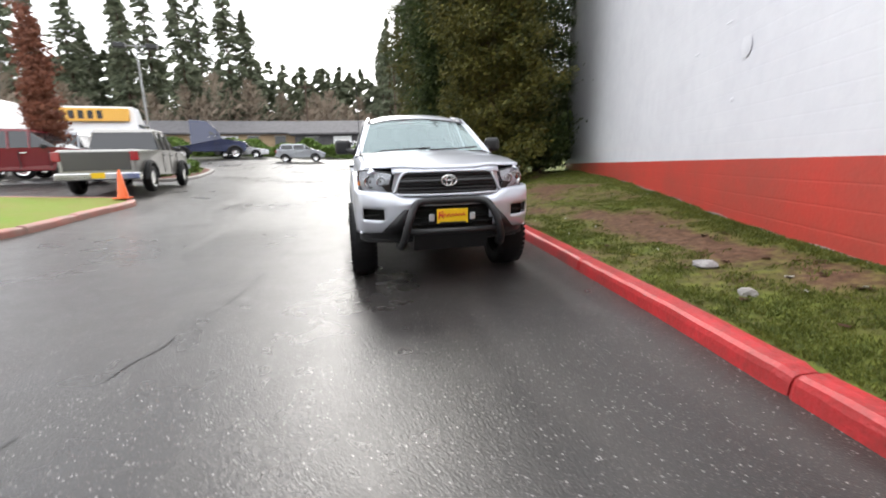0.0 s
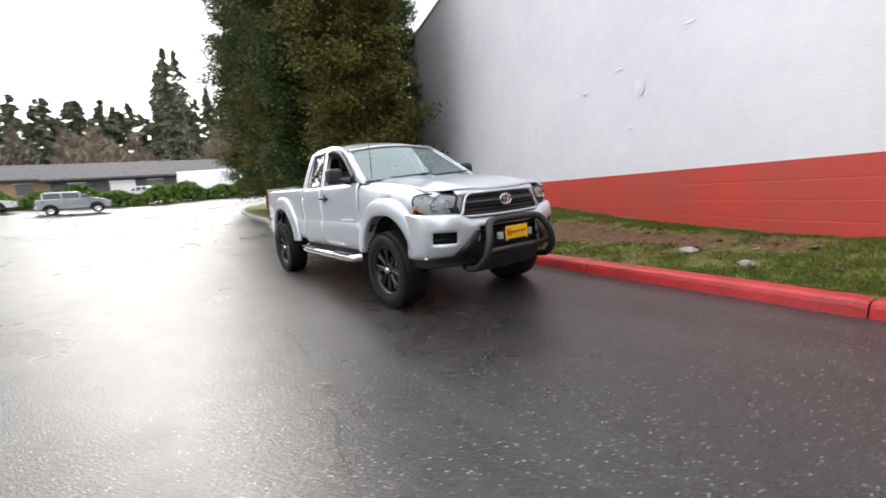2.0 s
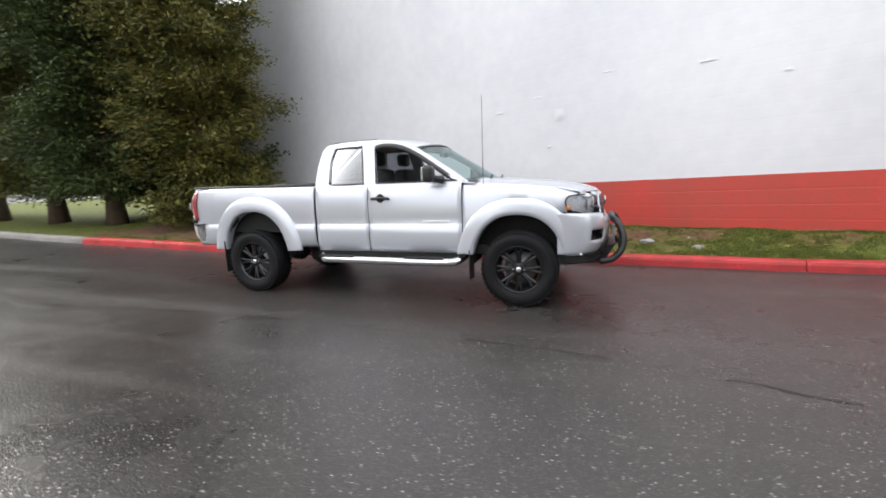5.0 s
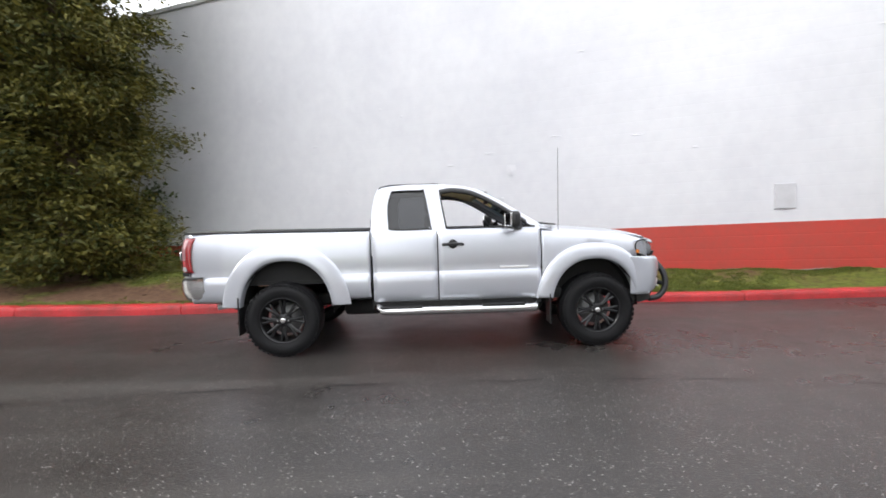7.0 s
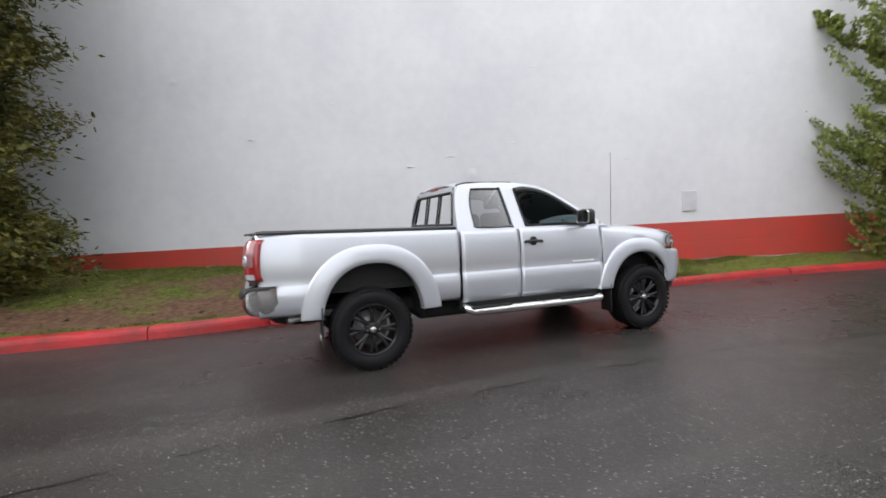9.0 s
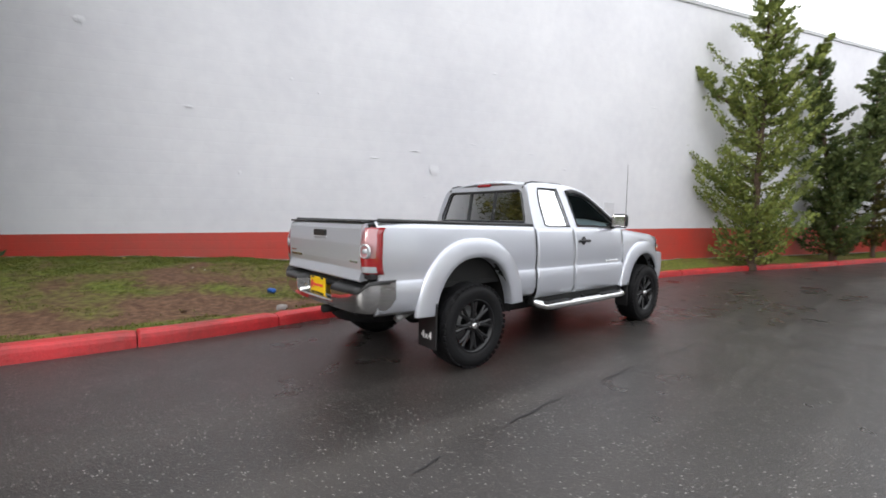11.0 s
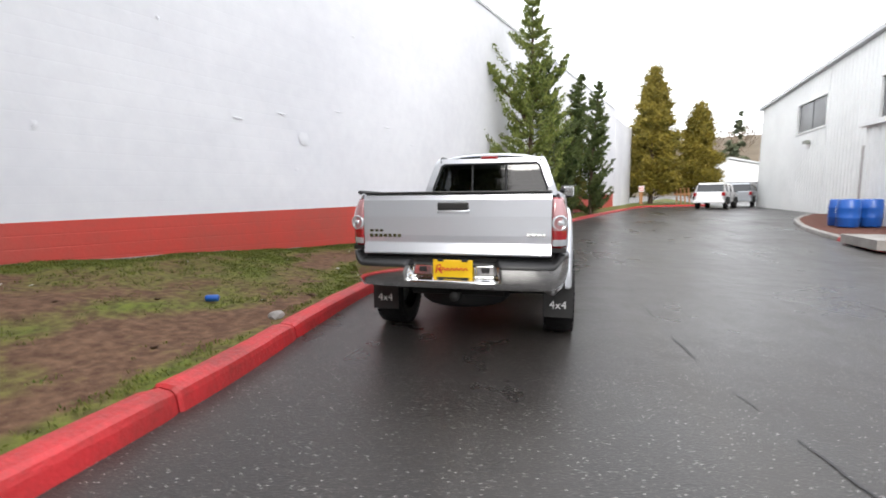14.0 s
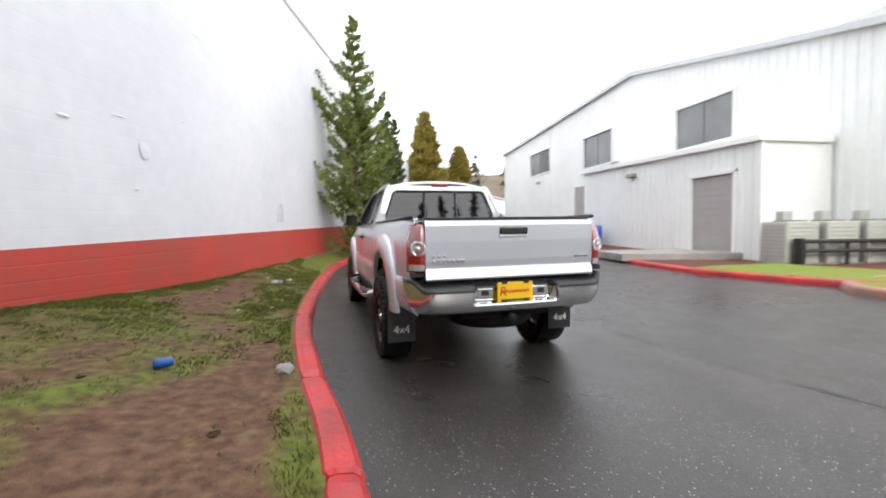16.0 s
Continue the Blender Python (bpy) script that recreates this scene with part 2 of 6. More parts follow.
def thing(name, label, category, m=None, group="", kind=""):
    ob = new(name)
    ob.empty_display_size = 0.1
    if m:
        ob.matrix_world = m
    return tagged(ob, label, category, group, kind)


def box(x0, x1, y0, y1, z0, z1, bevel=0.0, seg=2, bm=None):
    bm = bm or bmesh.new()
    r = bmesh.ops.create_cube(bm, size=1, matrix=Matrix.LocRotScale(((x0 + x1) / 2, (y0 + y1) / 2, (z0 + z1) / 2), None, (abs(x1 - x0), abs(y1 - y0), abs(z1 - z0))))
    if bevel:
        bmesh.ops.bevel(bm, geom=list({e for v in r["verts"] for e in v.link_edges}), offset=bevel, segments=seg, affect="EDGES", profile=0.5)
    return bm


def prism(outline, depth0, depth1, axis="x", bevel=0.0):
    """An outline in the two other axes, drawn out along one axis."""
    bm = bmesh.new()
    put = {"x": lambda a, b, d: (d, a, b), "y": lambda a, b, d: (a, d, b), "z": lambda a, b, d: (a, b, d)}[axis]
    lo = [bm.verts.new(put(a, b, depth0)) for a, b in outline]
    hi = [bm.verts.new(put(a, b, depth1)) for a, b in outline]
    n = len(outline)
    ends = [bm.faces.new(lo), bm.faces.new(hi[::-1])]
    for i in range(n):
        bm.faces.new((lo[i], lo[(i + 1) % n], hi[(i + 1) % n], hi[i]))
    if bevel:
        bmesh.ops.bevel(bm, geom=bm.edges[:], offset=bevel, segments=2, affect="EDGES", profile=0.5)
    else:
        bmesh.ops.triangulate(bm, faces=ends)
    return bm


def rod(points, radius, sides=10, bm=None, closed=False):
    """A round bar along a line of points; radius may be one value or one for each point."""
    bm = bm or bmesh.new()
    pts = [Vector(p) for p in points]
    rad = radius if isinstance(radius, (list, tuple)) else [radius] * len(pts)
    rings, ref = [], None
    for i, p in enumerate(pts):
        a, b = pts[max(i - 1, 0)], pts[min(i + 1, len(pts) - 1)]
        d = (b - a).normalized()
        if ref is None:
            ref = d.orthogonal().normalized()
        ref = (ref - d * ref.dot(d)).normalized()
        s = d.cross(ref)
        rings.append([bm.verts.new(p + (ref * math.cos(2 * math.pi * k / sides) + s * math.sin(2 * math.pi * k / sides)) * rad[i]) for k in range(sides)])
    for r0, r1 in zip(rings, rings[1:]):
        for k in range(sides):
            bm.faces.new((r0[k], r0[(k + 1) % sides], r1[(k + 1) % sides], r1[k]))
    for r in (rings[0], rings[-1]):
        bm.faces.new(r)
    return bm


def curve(points, steps=8):
    """A smooth line through points."""
    p = [Vector(q) for q in points]
    out = []
    for i in range(len(p) - 1):
        a, b, c, d = p[max(i - 1, 0)], p[i], p[i + 1], p[min(i + 2, len(p) - 1)]
        for k in range(steps):
            t = k / steps
            out.append(0.5 * ((2 * b) + (c - a) * t + (2 * a - 5 * b + 4 * c - d) * t * t + (3 * b - a - 3 * c + d) * t ** 3))
    return out + [p[-1]]


def lathe(profile, sides=32, axis="x", bm=None):
    """A profile of (distance along the axis, radius) turned round the axis."""
    bm = bm or bmesh.new()
    rings = []
    for a, r in profile:
        ring = []
        for k in range(sides):
            c, s = r * math.cos(2 * math.pi * k / sides), r * math.sin(2 * math.pi * k / sides)
            ring.append(bm.verts.new((a, c, s) if axis == "x" else (c, s, a)))
        rings.append(ring)
    for r0, r1 in zip(rings, rings[1:]):
        for k in range(sides):
            bm.faces.new((r0[k], r0[(k + 1) % sides], r1[(k + 1) % sides], r1[k]))
    return bm


def smoothstep(v, a, b):
    t = min(max((v - a) / (b - a), 0.0), 1.0)
    return t * t * (3 - 2 * t)


# ---- the ground ----


def height(x, y):
    """The lie of the land: flat round the truck, rising behind it and towards the parking rows, and gently along the lane."""
    up = max(0.0, y - 1.0)
    z = 0.018 * up + 0.0006 * max(0.0, min(up - 5, 50)) ** 2
    z += 0.020 * max(0.0, min(-y - 6, 90))
    z += 0.045 * max(0.0, min(-x - 2.5, 9)) * smoothstep(y, -5, 3)
    z += 0.055 * smoothstep(x, 0.8, 1.4) * smoothstep(y, -4.5, 0.5)
    return z


def axis_steps(lo, hi):
    """Fine steps near the middle, coarse ones far out."""
    out, v = [0.0], 0.0
    while v < hi:
        v += 0.5 + 0.12 * max(0, v - 14)
        out.append(v)
    v = 0.0
    while v > lo:
        v -= 0.5 + 0.12 * max(0, -v - 14)
        out.insert(0, v)
    return out


gx, gy = axis_steps(-420, 420), axis_steps(-420, 420)
gv = [(x, y, height(x, y)) for y in gy for x in gx]
gf = [(j * len(gx) + i, j * len(gx) + i + 1, (j + 1) * len(gx) + i + 1, (j + 1) * len(gx) + i) for j in range(len(gy) - 1) for i in range(len(gx) - 1)]
tagged(mesh_object("road", gv, gf, ASPHALT, smooth=True), "wet dark grey asphalt lane with pale stone chips", "road", kind="structure")

# the wall's line: s runs along it, towards the big cedars
WALL_AZ = radians(18.3)
ALONG, OUT = Vector((math.sin(WALL_AZ), math.cos(WALL_AZ), 0)), Vector((-math.cos(WALL_AZ), math.sin(WALL_AZ), 0))
W0 = Vector((3.764, -3.256, 0))


def wall_point(s, off=0.0, z=0.0):
    p = W0 + ALONG * s + OUT * off
    return Vector((p.x, p.y, z))


def wall_x(y):
    return W0.x + math.tan(WALL_AZ) * (y - W0.y)


WALL_ENDS = (-29.3, 13.2)


def red_top(s):
    return 1.08 - 0.0187 * s


def white_top(s):
    return 7.17 - 0.0195 * s


def wall_base(s):
    return float(np.interp(s, [-40, -30, -12, -6, -2, 0, 2, 5, 9, 14], [0.75, 0.62, 0.38, 0.31, 0.27, 0.31, 0.43, 0.55, 0.58, 0.6]))


KERB_LINE = [(-13.5, -36.5), (-10.5, -35.6), (-8.0, -33.5), (-6.3, -29.5), (-2.85, -20), (-0.95, -14), (0.15, -11), (0.86, -8.5), (1.10, -7), (1.20, -6.3), (1.32, -5.3), (1.42, -4), (1.50, -2.9), (1.56, -1),
             (1.47, 0.7), (1.34, 2), (1.32, 3.8), (1.40, 5.5), (1.48, 8), (1.72, 11), (2.05, 15), (2.6, 19), (3.7, 22.5), (6.2, 25), (11, 26.6), (24, 27.5)]
kerb_pts = curve([(x, y, 0) for x, y in KERB_LINE], 14)


def verge_z(x, y, frac):
    """Height of the verge: frac runs from the kerb (0) to the wall (1)."""
    s = (Vector((x, y, 0)) - W0).dot(ALONG)
    lo = height(x, y) + 0.105
    hi = max(wall_base(s), height(x, y) + 0.16) + 0.02
    if s > 12:
        hi = height(x, y) + 0.30
    z = lo + (hi - lo) * smoothstep(frac, -0.1, 1.0)
    z += 0.035 * noise.noise(Vector((x * 1.3, y * 1.3, 0))) * min(1, frac * 5) + 0.018 * noise.noise(Vector((x * 5, y * 5, 3))) * min(1, frac * 6)
    return z


def turf_cover(x, y, frac):
    """Share of grass on the verge, 0 to 1: thick along the wall and far down the lane, trodden bare by the kerb and on the mound."""
    c = 0.66 + 0.28 * noise.noise(Vector((x * 0.7, y * 0.7, 4))) + 0.42 * noise.noise(Vector((x * 1.5, y * 1.5, 9)))
    c += 0.42 * smoothstep(frac, 0.80, 0.95)
    c += 0.10 * smoothstep(-y, 1.5, 6.0) * (1 - smoothstep(frac, 0.5, 0.6) * (1 - smoothstep(frac, 0.72, 0.85)))
    c -= 0.42 * smoothstep(y, -1.6, 0.2) * (1 - smoothstep(frac, 0.22, 0.42)) * smoothstep(frac, 0.03, 0.06)
    c -= 0.55 * math.exp(-((x - 3.65) / 0.55) ** 2 - ((y - 1.3) / 1.0) ** 2)
    c -= 0.60 * math.exp(-((x - 2.75) / 0.40) ** 2 - ((y + 3.5) / 2.0) ** 2)
    c += 0.6 * smoothstep(y, 6.0, 9.0)
    return min(max(c, 0.0), 1.0)


# verge between kerb and wall, carried on round the cedars
cover = []
vv, vf, CROSS = [], [], 30
for i, p in enumerate(kerb_pts):
    a, b = kerb_pts[max(i - 1, 0)], kerb_pts[min(i + 1, len(kerb_pts) - 1)]
    d = (b - a).normalized()
    q0 = Vector((p.x, p.y, 0)) + Vector((d.y, -d.x, 0)) * 0.12
    s = (p - W0).dot(ALONG)
    if s < WALL_ENDS[0] - 6:
        q1 = Vector((-16, -60, 0)) if p.x < -9 else Vector((-9, -50, 0))
    elif s < 12:
        q1 = wall_point(s + 0.02, -0.05)
    else:
        q1 = wall_point(13.0 + (s - 12) * 0.25, -0.05 - (s - 12) * 1.4)
    for k in range(CROSS + 1):
        f = k / CROSS
        q = q0.lerp(q1, f)
        vv.append((q.x, q.y, verge_z(q.x, q.y, f)))
        cover.append(turf_cover(q.x, q.y, f))
for i in range(len(kerb_pts) - 1):
    for k in range(CROSS):
        a = i * (CROSS + 1) + k
        vf.append((a, a + CROSS + 1, a + CROSS + 2, a + 1))
verge = tagged(mesh_object("ground_verge", vv, vf, TURF, smooth=True), "patchy grass verge with bare brown earth beside the wall", "verge", kind="structure")
verge.data.attributes.new("cover", "FLOAT", "POINT").data.foreach_set("value", cover)

# kerb: one stone between each two joints
kerb = thing("kerb", "red painted concrete kerb along the lane, chipped and dirty", "kerb", kind="structure")
KERB_SECTION = [(-0.06, -0.06), (-0.045, 0.075), (-0.034, 0.108), (-0.008, 0.126), (0.065, 0.132), (0.118, 0.128), (0.140, 0.108), (0.145, -0.06)]
JOINTS = [-35.0, -32, -29, -26, -23, -20, -17.5, -15, -13, -11, -8.8, -6.33, -3.9, -1.5, 0.9, 2.25, 4.7, 7.0, 9.5, 12, 15, 18, 21, 24]


def kerb_stone(pts, mat, parent):
    verts, faces = [], []
    n = len(KERB_SECTION)
    for i, p in enumerate(pts):
        a, b = pts[max(i - 1, 0)], pts[min(i + 1, len(pts) - 1)]
        d = (b - a).normalized()
        side = Vector((d.y, -d.x, 0))
        shrink = 0.012 if i in (0, len(pts) - 1) else 0.0
        for u, z in KERB_SECTION:
            q = p + side * (u + (shrink if u < 0.08 else -shrink)) + Vector((0, 0, 0.006 * noise.noise(p * 3 + Vector((u, z, 0)) * 9)))
            verts.append((q.x, q.y, height(q.x, q.y) + z - (shrink * 1.3 if z > 0.07 else 0) + q.z))
    for i in range(len(pts) - 1):
        for k in range(n - 1):
            a = i * n + k
            faces.append((a, a + n, a + n + 1, a + 1))
    faces += [tuple(range(n)), tuple(range((len(pts) - 1) * n, len(pts) * n))[::-1]]
    return mesh_object("kerb_stone", verts, faces, mat, parent, smooth=False)


def split_line(pts, cuts):
    """Pieces of a line, cut where its y passes the given values."""
    pieces, cur = [], [pts[0]]
    for a, b in zip(pts, pts[1:]):
        for c in sorted(cuts):
            if (a.y - c) * (b.y - c) < 0:
                m = a.lerp(b, (c - a.y) / (b.y - a.y))
                cur.append(m)
                pieces.append(cur)
                cur = [m + (b - a).normalized() * 0.012]
        if (b - cur[-1]).length > 0.04:
            cur.append(b)
    return pieces + [cur]


for piece in split_line(kerb_pts, JOINTS):
    if len(piece) > 1:
        kerb_stone(piece, KERB_RED if piece[0].y < 6.9 else CONCRETE, kerb)

# ---- the block wall ----


def wall_strip(name, s0, s1, zlo, zhi, mat, label, course, rows, thick=0.2, parent=None, proud=0.0, dx=0.4, dent=0.0008):
    """A stretch of wall face with shallow bed joints, and its thickness behind."""
    verts, faces = [], []
    ss = [s0 + (s1 - s0) * i / max(1, int((s1 - s0) / dx)) for i in range(max(1, int((s1 - s0) / dx)) + 1)]
    levels = []
    for r in range(rows + 1):
        f = r / rows
        levels += [(f, 0.0)] if r in (0, rows) else [(f - course, 0.0), (f, dent), (f + course, 0.0)]
    for s in ss:
        for f, cut in levels:
            z = zlo(s) + (zhi(s) - zlo(s)) * f
            wob = 0.012 * noise.noise(Vector((s * 0.5, z * 0.5, 7))) + proud
            verts.append(wall_point(s, wob - cut, z))
        verts.append(wall_point(s, -thick, zhi(s)))
        verts.append(wall_point(s, -thick, zlo(s)))
    n = len(levels) + 2
    for i in range(len(ss) - 1):
        for k in range(n):
            a, b = i * n + k, i * n + (k + 1) % n
            faces.append((a, b, b + n, a + n))
    faces += [tuple(range(n))[::-1], tuple(range((len(ss) - 1) * n, len(ss) * n))]
    return tagged(mesh_object(name, verts, faces, mat, parent), label, "wall", kind="structure")


wall_strip("wall_white", *WALL_ENDS, red_top, white_top, WALL_WHITE, "tall white painted block wall with flaking spots", 0.0022, 30)
wall_strip("wall_red", *WALL_ENDS, lambda s: wall_base(s) - 0.25, red_top, WALL_RED, "red painted band along the foot of the wall", 0.012, 5, proud=0.004, dent=0.002)
wall_strip("wall_foundation", *WALL_ENDS, lambda s: wall_base(s) - 0.3, lambda s: wall_base(s) + 0.035 + 0.03 * noise.noise(Vector((s * 2.1, 0, 0))), GREY_BLOCK, "bare grey strip where the red paint has flaked", 0.01, 1, proud=0.016, dx=0.12)
wall_strip("trim_coping", WALL_ENDS[0] - 0.02, WALL_ENDS[1] + 0.03, white_top, lambda s: white_top(s) + 0.10, TRIM, "thin grey metal coping on top of the wall", 0.1, 1, proud=0.03)
# its end walls, and the lower white building that follows
a, b = wall_point(WALL_ENDS[1] - 0.2), wall_point(WALL_ENDS[1])
mesh_object("wall_end", [wall_point(13.0, -o, z) for o, z in ((0.2, 0.3), (25, 0.3), (25, 6.9), (0.2, 6.9))] + [wall_point(13.2, -o, z) for o, z in ((0.2, 0.3), (25, 0.3), (25, 6.9), (0.2, 6.9))],
            [(0, 1, 2, 3), (7, 6, 5, 4), (0, 4, 5, 1), (1, 5, 6, 2), (2, 6, 7, 3), (3, 7, 4, 0)], WALL_WHITE)
tagged(bpy.data.objects["wall_end"], "white painted end of the block wall", "wall", kind="structure")
low = mesh_object("wall_low", [wall_point(s, o, z) for s in (-36.6, -29.32) for o, z in ((0.02, 0.2), (-8, 0.2), (-8, 7.3), (0.02, 7.3))], [(0, 1, 2, 3), (7, 6, 5, 4), (0, 4, 5, 1), (1, 5, 6, 2), (2, 6, 7, 3), (3, 7, 4, 0)], WALL_WHITE)
tagged(low, "plain white wall that carries on past the red band", "wall", kind="structure")

# the vent plate and the flaked patches
vent = thing("wall_vent", "pale grey painted plate set flat in the wall", "vent", Matrix.LocRotScale(wall_point(-4.82, 0.0, 1.63), Euler((0, 0, radians(90) - WALL_AZ)), None))
part("plate", box(-0.16, 0.16, -0.01, 0.024, -0.22, 0.22, 0.006), VENT_GREY, vent)


def flake(s, z, w, h, seed):
    """A shallow blister of loose paint."""
    bm = bmesh.new()
    rim = []
    for k in range(14):
        a = 2 * math.pi * k / 14
        r = 1 + 0.35 * noise.noise(Vector((math.cos(a) * 2, math.sin(a) * 2, seed)))
        rim.append(bm.verts.new((w * r * math.cos(a), 0.013, h * r * math.sin(a))))
    hub = bm.verts.new((0, 0.020, 0))
    for k in range(14):
        bm.faces.new((rim[k], rim[(k + 1) % 14], hub))
    t = thing("paint_flake", "blistered flake of white paint on the wall", "flake", Matrix.LocRotScale(wall_point(s, 0.0, z), Euler((0, 0, radians(90) - WALL_AZ)), None), group="paint flakes")
    part("blister", bm, WALL_WHITE, t)


flake(0.0, 2.37, 0.11, 0.12, 1.0)
for n, (s, z, w, h) in enumerate([(0.45, 2.75, 0.12, 0.012), (2.9, 3.9, 0.04, 0.03), (2.4, 3.7, 0.03, 0.03), (-0.9, 3.0, 0.12, 0.010), (-2.4, 2.9, 0.14, 0.012), (-3.4, 2.6, 0.07, 0.03), (-1.4, 4.6, 0.08, 0.015),
                                (1.3, 2.55, 0.1, 0.02), (4.6, 3.2, 0.08, 0.03), (6.1, 4.4, 0.09, 0.06), (-6.2, 4.4, 0.14, 0.015), (0.2, 1.8, 0.05, 0.03), (3.8, 2.1, 0.04, 0.05)]):
    flake(s, z, w, h, n * 3.1)

# ---- trees ----


def blades(name, centres, normals, length, width, mat, parent, rng, label=""):
    """Many small leaf sprays: each a bent pair of triangles round its centre, pointing roughly along its normal."""
    c, nrm = np.asarray(centres, float), np.asarray(normals, float)
    k = len(c)
    nrm = nrm + rng.normal(0, 0.45, (k, 3))
    nrm /= np.linalg.norm(nrm, axis=1, keepdims=True) + 1e-9
    side = np.cross(nrm, rng.normal(0, 1, (k, 3)))
    side /= np.linalg.norm(side, axis=1, keepdims=True) + 1e-9
    ln, wd = (length * rng.uniform(0.6, 1.4, (k, 1))), (width * rng.uniform(0.6, 1.4, (k, 1)))
    up = np.cross(side, nrm)
    v = np.stack([c - nrm * ln * 0.4, c + side * wd + up * wd * 0.3, c + nrm * ln * 0.6, c - side * wd + up * wd * 0.3], 1).reshape(-1, 3)
    f = np.arange(4 * k).reshape(k, 4)
    me = bpy.data.meshes.new(name)
    me.vertices.add(4 * k)
    me.vertices.foreach_set("co", v.ravel())
    me.loops.add(4 * k)
    me.loops.foreach_set("vertex_index", f.ravel())
    me.polygons.add(k)
    me.polygons.foreach_set("loop_start", np.arange(0, 4 * k, 4))
    me.polygons.foreach_set("loop_total", np.full(k, 4))
    me.materials.append(mat)
    me.update(calc_edges=True)
    ob = new(name, me)
    ob.parent = parent
    return tagged(ob, label)


def conifer(name, label, x, y, z, tall, reach, mat, seed, clear=0.6, rise=0.25, sprays=9000, size=0.16, trunk=0.25, shape=0.75, clump=26, lean=(0, 0), ragged=0.3, group="", whorls=None, tip=0.15, tuft=14, slim=0.32, hang=0.45):
    """A tapered trunk, limbs in whorls, and leaf sprays in clumps along the limbs. reach: the crown's half width as a function of the height's share."""
    rng = np.random.default_rng(seed)
    t = thing(name, label, "tree", pose(x, y, z), group)
    top = Vector((lean[0], lean[1], tall))
    part("trunk", rod([(0, 0, -0.2), (0, 0, tall * 0.04), top * 0.3, top * 0.6, top * 0.97], [trunk * 1.35, trunk, trunk * 0.8, trunk * 0.5, 0.015], 9), BARK, t, smooth=True)
    limb_bm = bmesh.new()
    cs, ns = [], []
    levels = whorls or int(tall * 3.2)
    for i in range(levels):
        f = (i + rng.uniform(0, 1)) / levels
        zz = clear + (tall * 0.985 - clear) * f
        base = top * (zz / tall)
        for j in range(5 if f < 0.85 else 3):
            az = rng.uniform(0, 2 * math.pi)
            ln = reach(f) * (1 + rng.normal(0, ragged))
            ln = max(ln, tip)
            el = rise + rng.normal(0, 0.12)
            d = np.array([math.cos(az) * math.cos(el), math.sin(az) * math.cos(el), math.sin(el)])
            end = np.array(base) + d * ln
            if ln > 0.5:
                mid = (np.array(base) + end) / 2 - np.array([0, 0, 0.08 * ln])
                rod([base, mid, end], [0.035 * trunk / 0.2 * (1 - f * 0.6), 0.022 * trunk / 0.2, 0.006], 4, limb_bm)
            m = max(2, int(ln * clump / max(size, 0.05) * 0.03))
            for _ in range(m):
                w = rng.uniform(0.25, 1.05) ** shape
                cpos = np.array(base) + d * ln * w + rng.normal(0, 0.05 + 0.05 * ln, 3) * np.array([1, 1, 0.7])
                q = tuft
                spread = size * 1.1 * (tuft / 14) ** 0.4
                cs.append(cpos + rng.normal(0, spread, (q, 3)) * np.array([1, 1, 0.65]))
                nn = d * 0.8 + np.array([0, 0, hang])
                ns.append(np.repeat(nn[None], q, 0))
    tagged(part("branchwork", limb_bm, BARK, t), kind="stuff")
    cs, ns = np.concatenate(cs), np.concatenate(ns)
    if len(cs) > sprays:
        keep = rng.permutation(len(cs))[:sprays]
        cs, ns = cs[keep], ns[keep]
    blades("crown", cs, ns, size, size * slim, mat, t, rng)
    return t


def column(wide, base=0.75, knee=0.12):
    """A columnar crown: full almost to the ground, narrowing towards the tip."""
    return lambda f: wide * (base + (1 - base) * min(f / knee, 1)) * (1 - max(0, f - 0.55) / 0.45 * 0.75)


def cone_shape(wide, foot=1.0):
    return lambda f: wide * (1 - f) ** 0.8 * (foot + (1 - foot) * min(f / 0.2, 1)) + 0.08


CEDARS = [(3.5, 5.5, 12.5, 1.38, LEAF_OLIVE), (3.3, 8.6, 13.5, 1.55, LEAF_DARK), (3.6, 11.6, 14.0, 1.5, LEAF_OLIVE), (3.7, 14.8, 14.5, 1.75, LEAF_DARK), (4.0, 18.2, 14.5, 1.9, LEAF_OLIVE), (6.8, 9.5, 12, 1.5, LEAF_DARK)]
for n, (x, y, tall, wide, mat) in enumerate(CEDARS):
    conifer("cedar_tree", "tall dark columnar cedar on the grass beside the wall", x, y, height(x, y) + 0.25, tall, column(wide), mat, 11 + n, clear=0.7 if n else 0.35, rise=0.05, sprays=190000 if n < 2 else 110000, size=0.12, trunk=0.22, clump=90, group="row of cedars", tuft=34, ragged=0.22, slim=0.17, hang=-0.15, whorls=int(tall * 5))



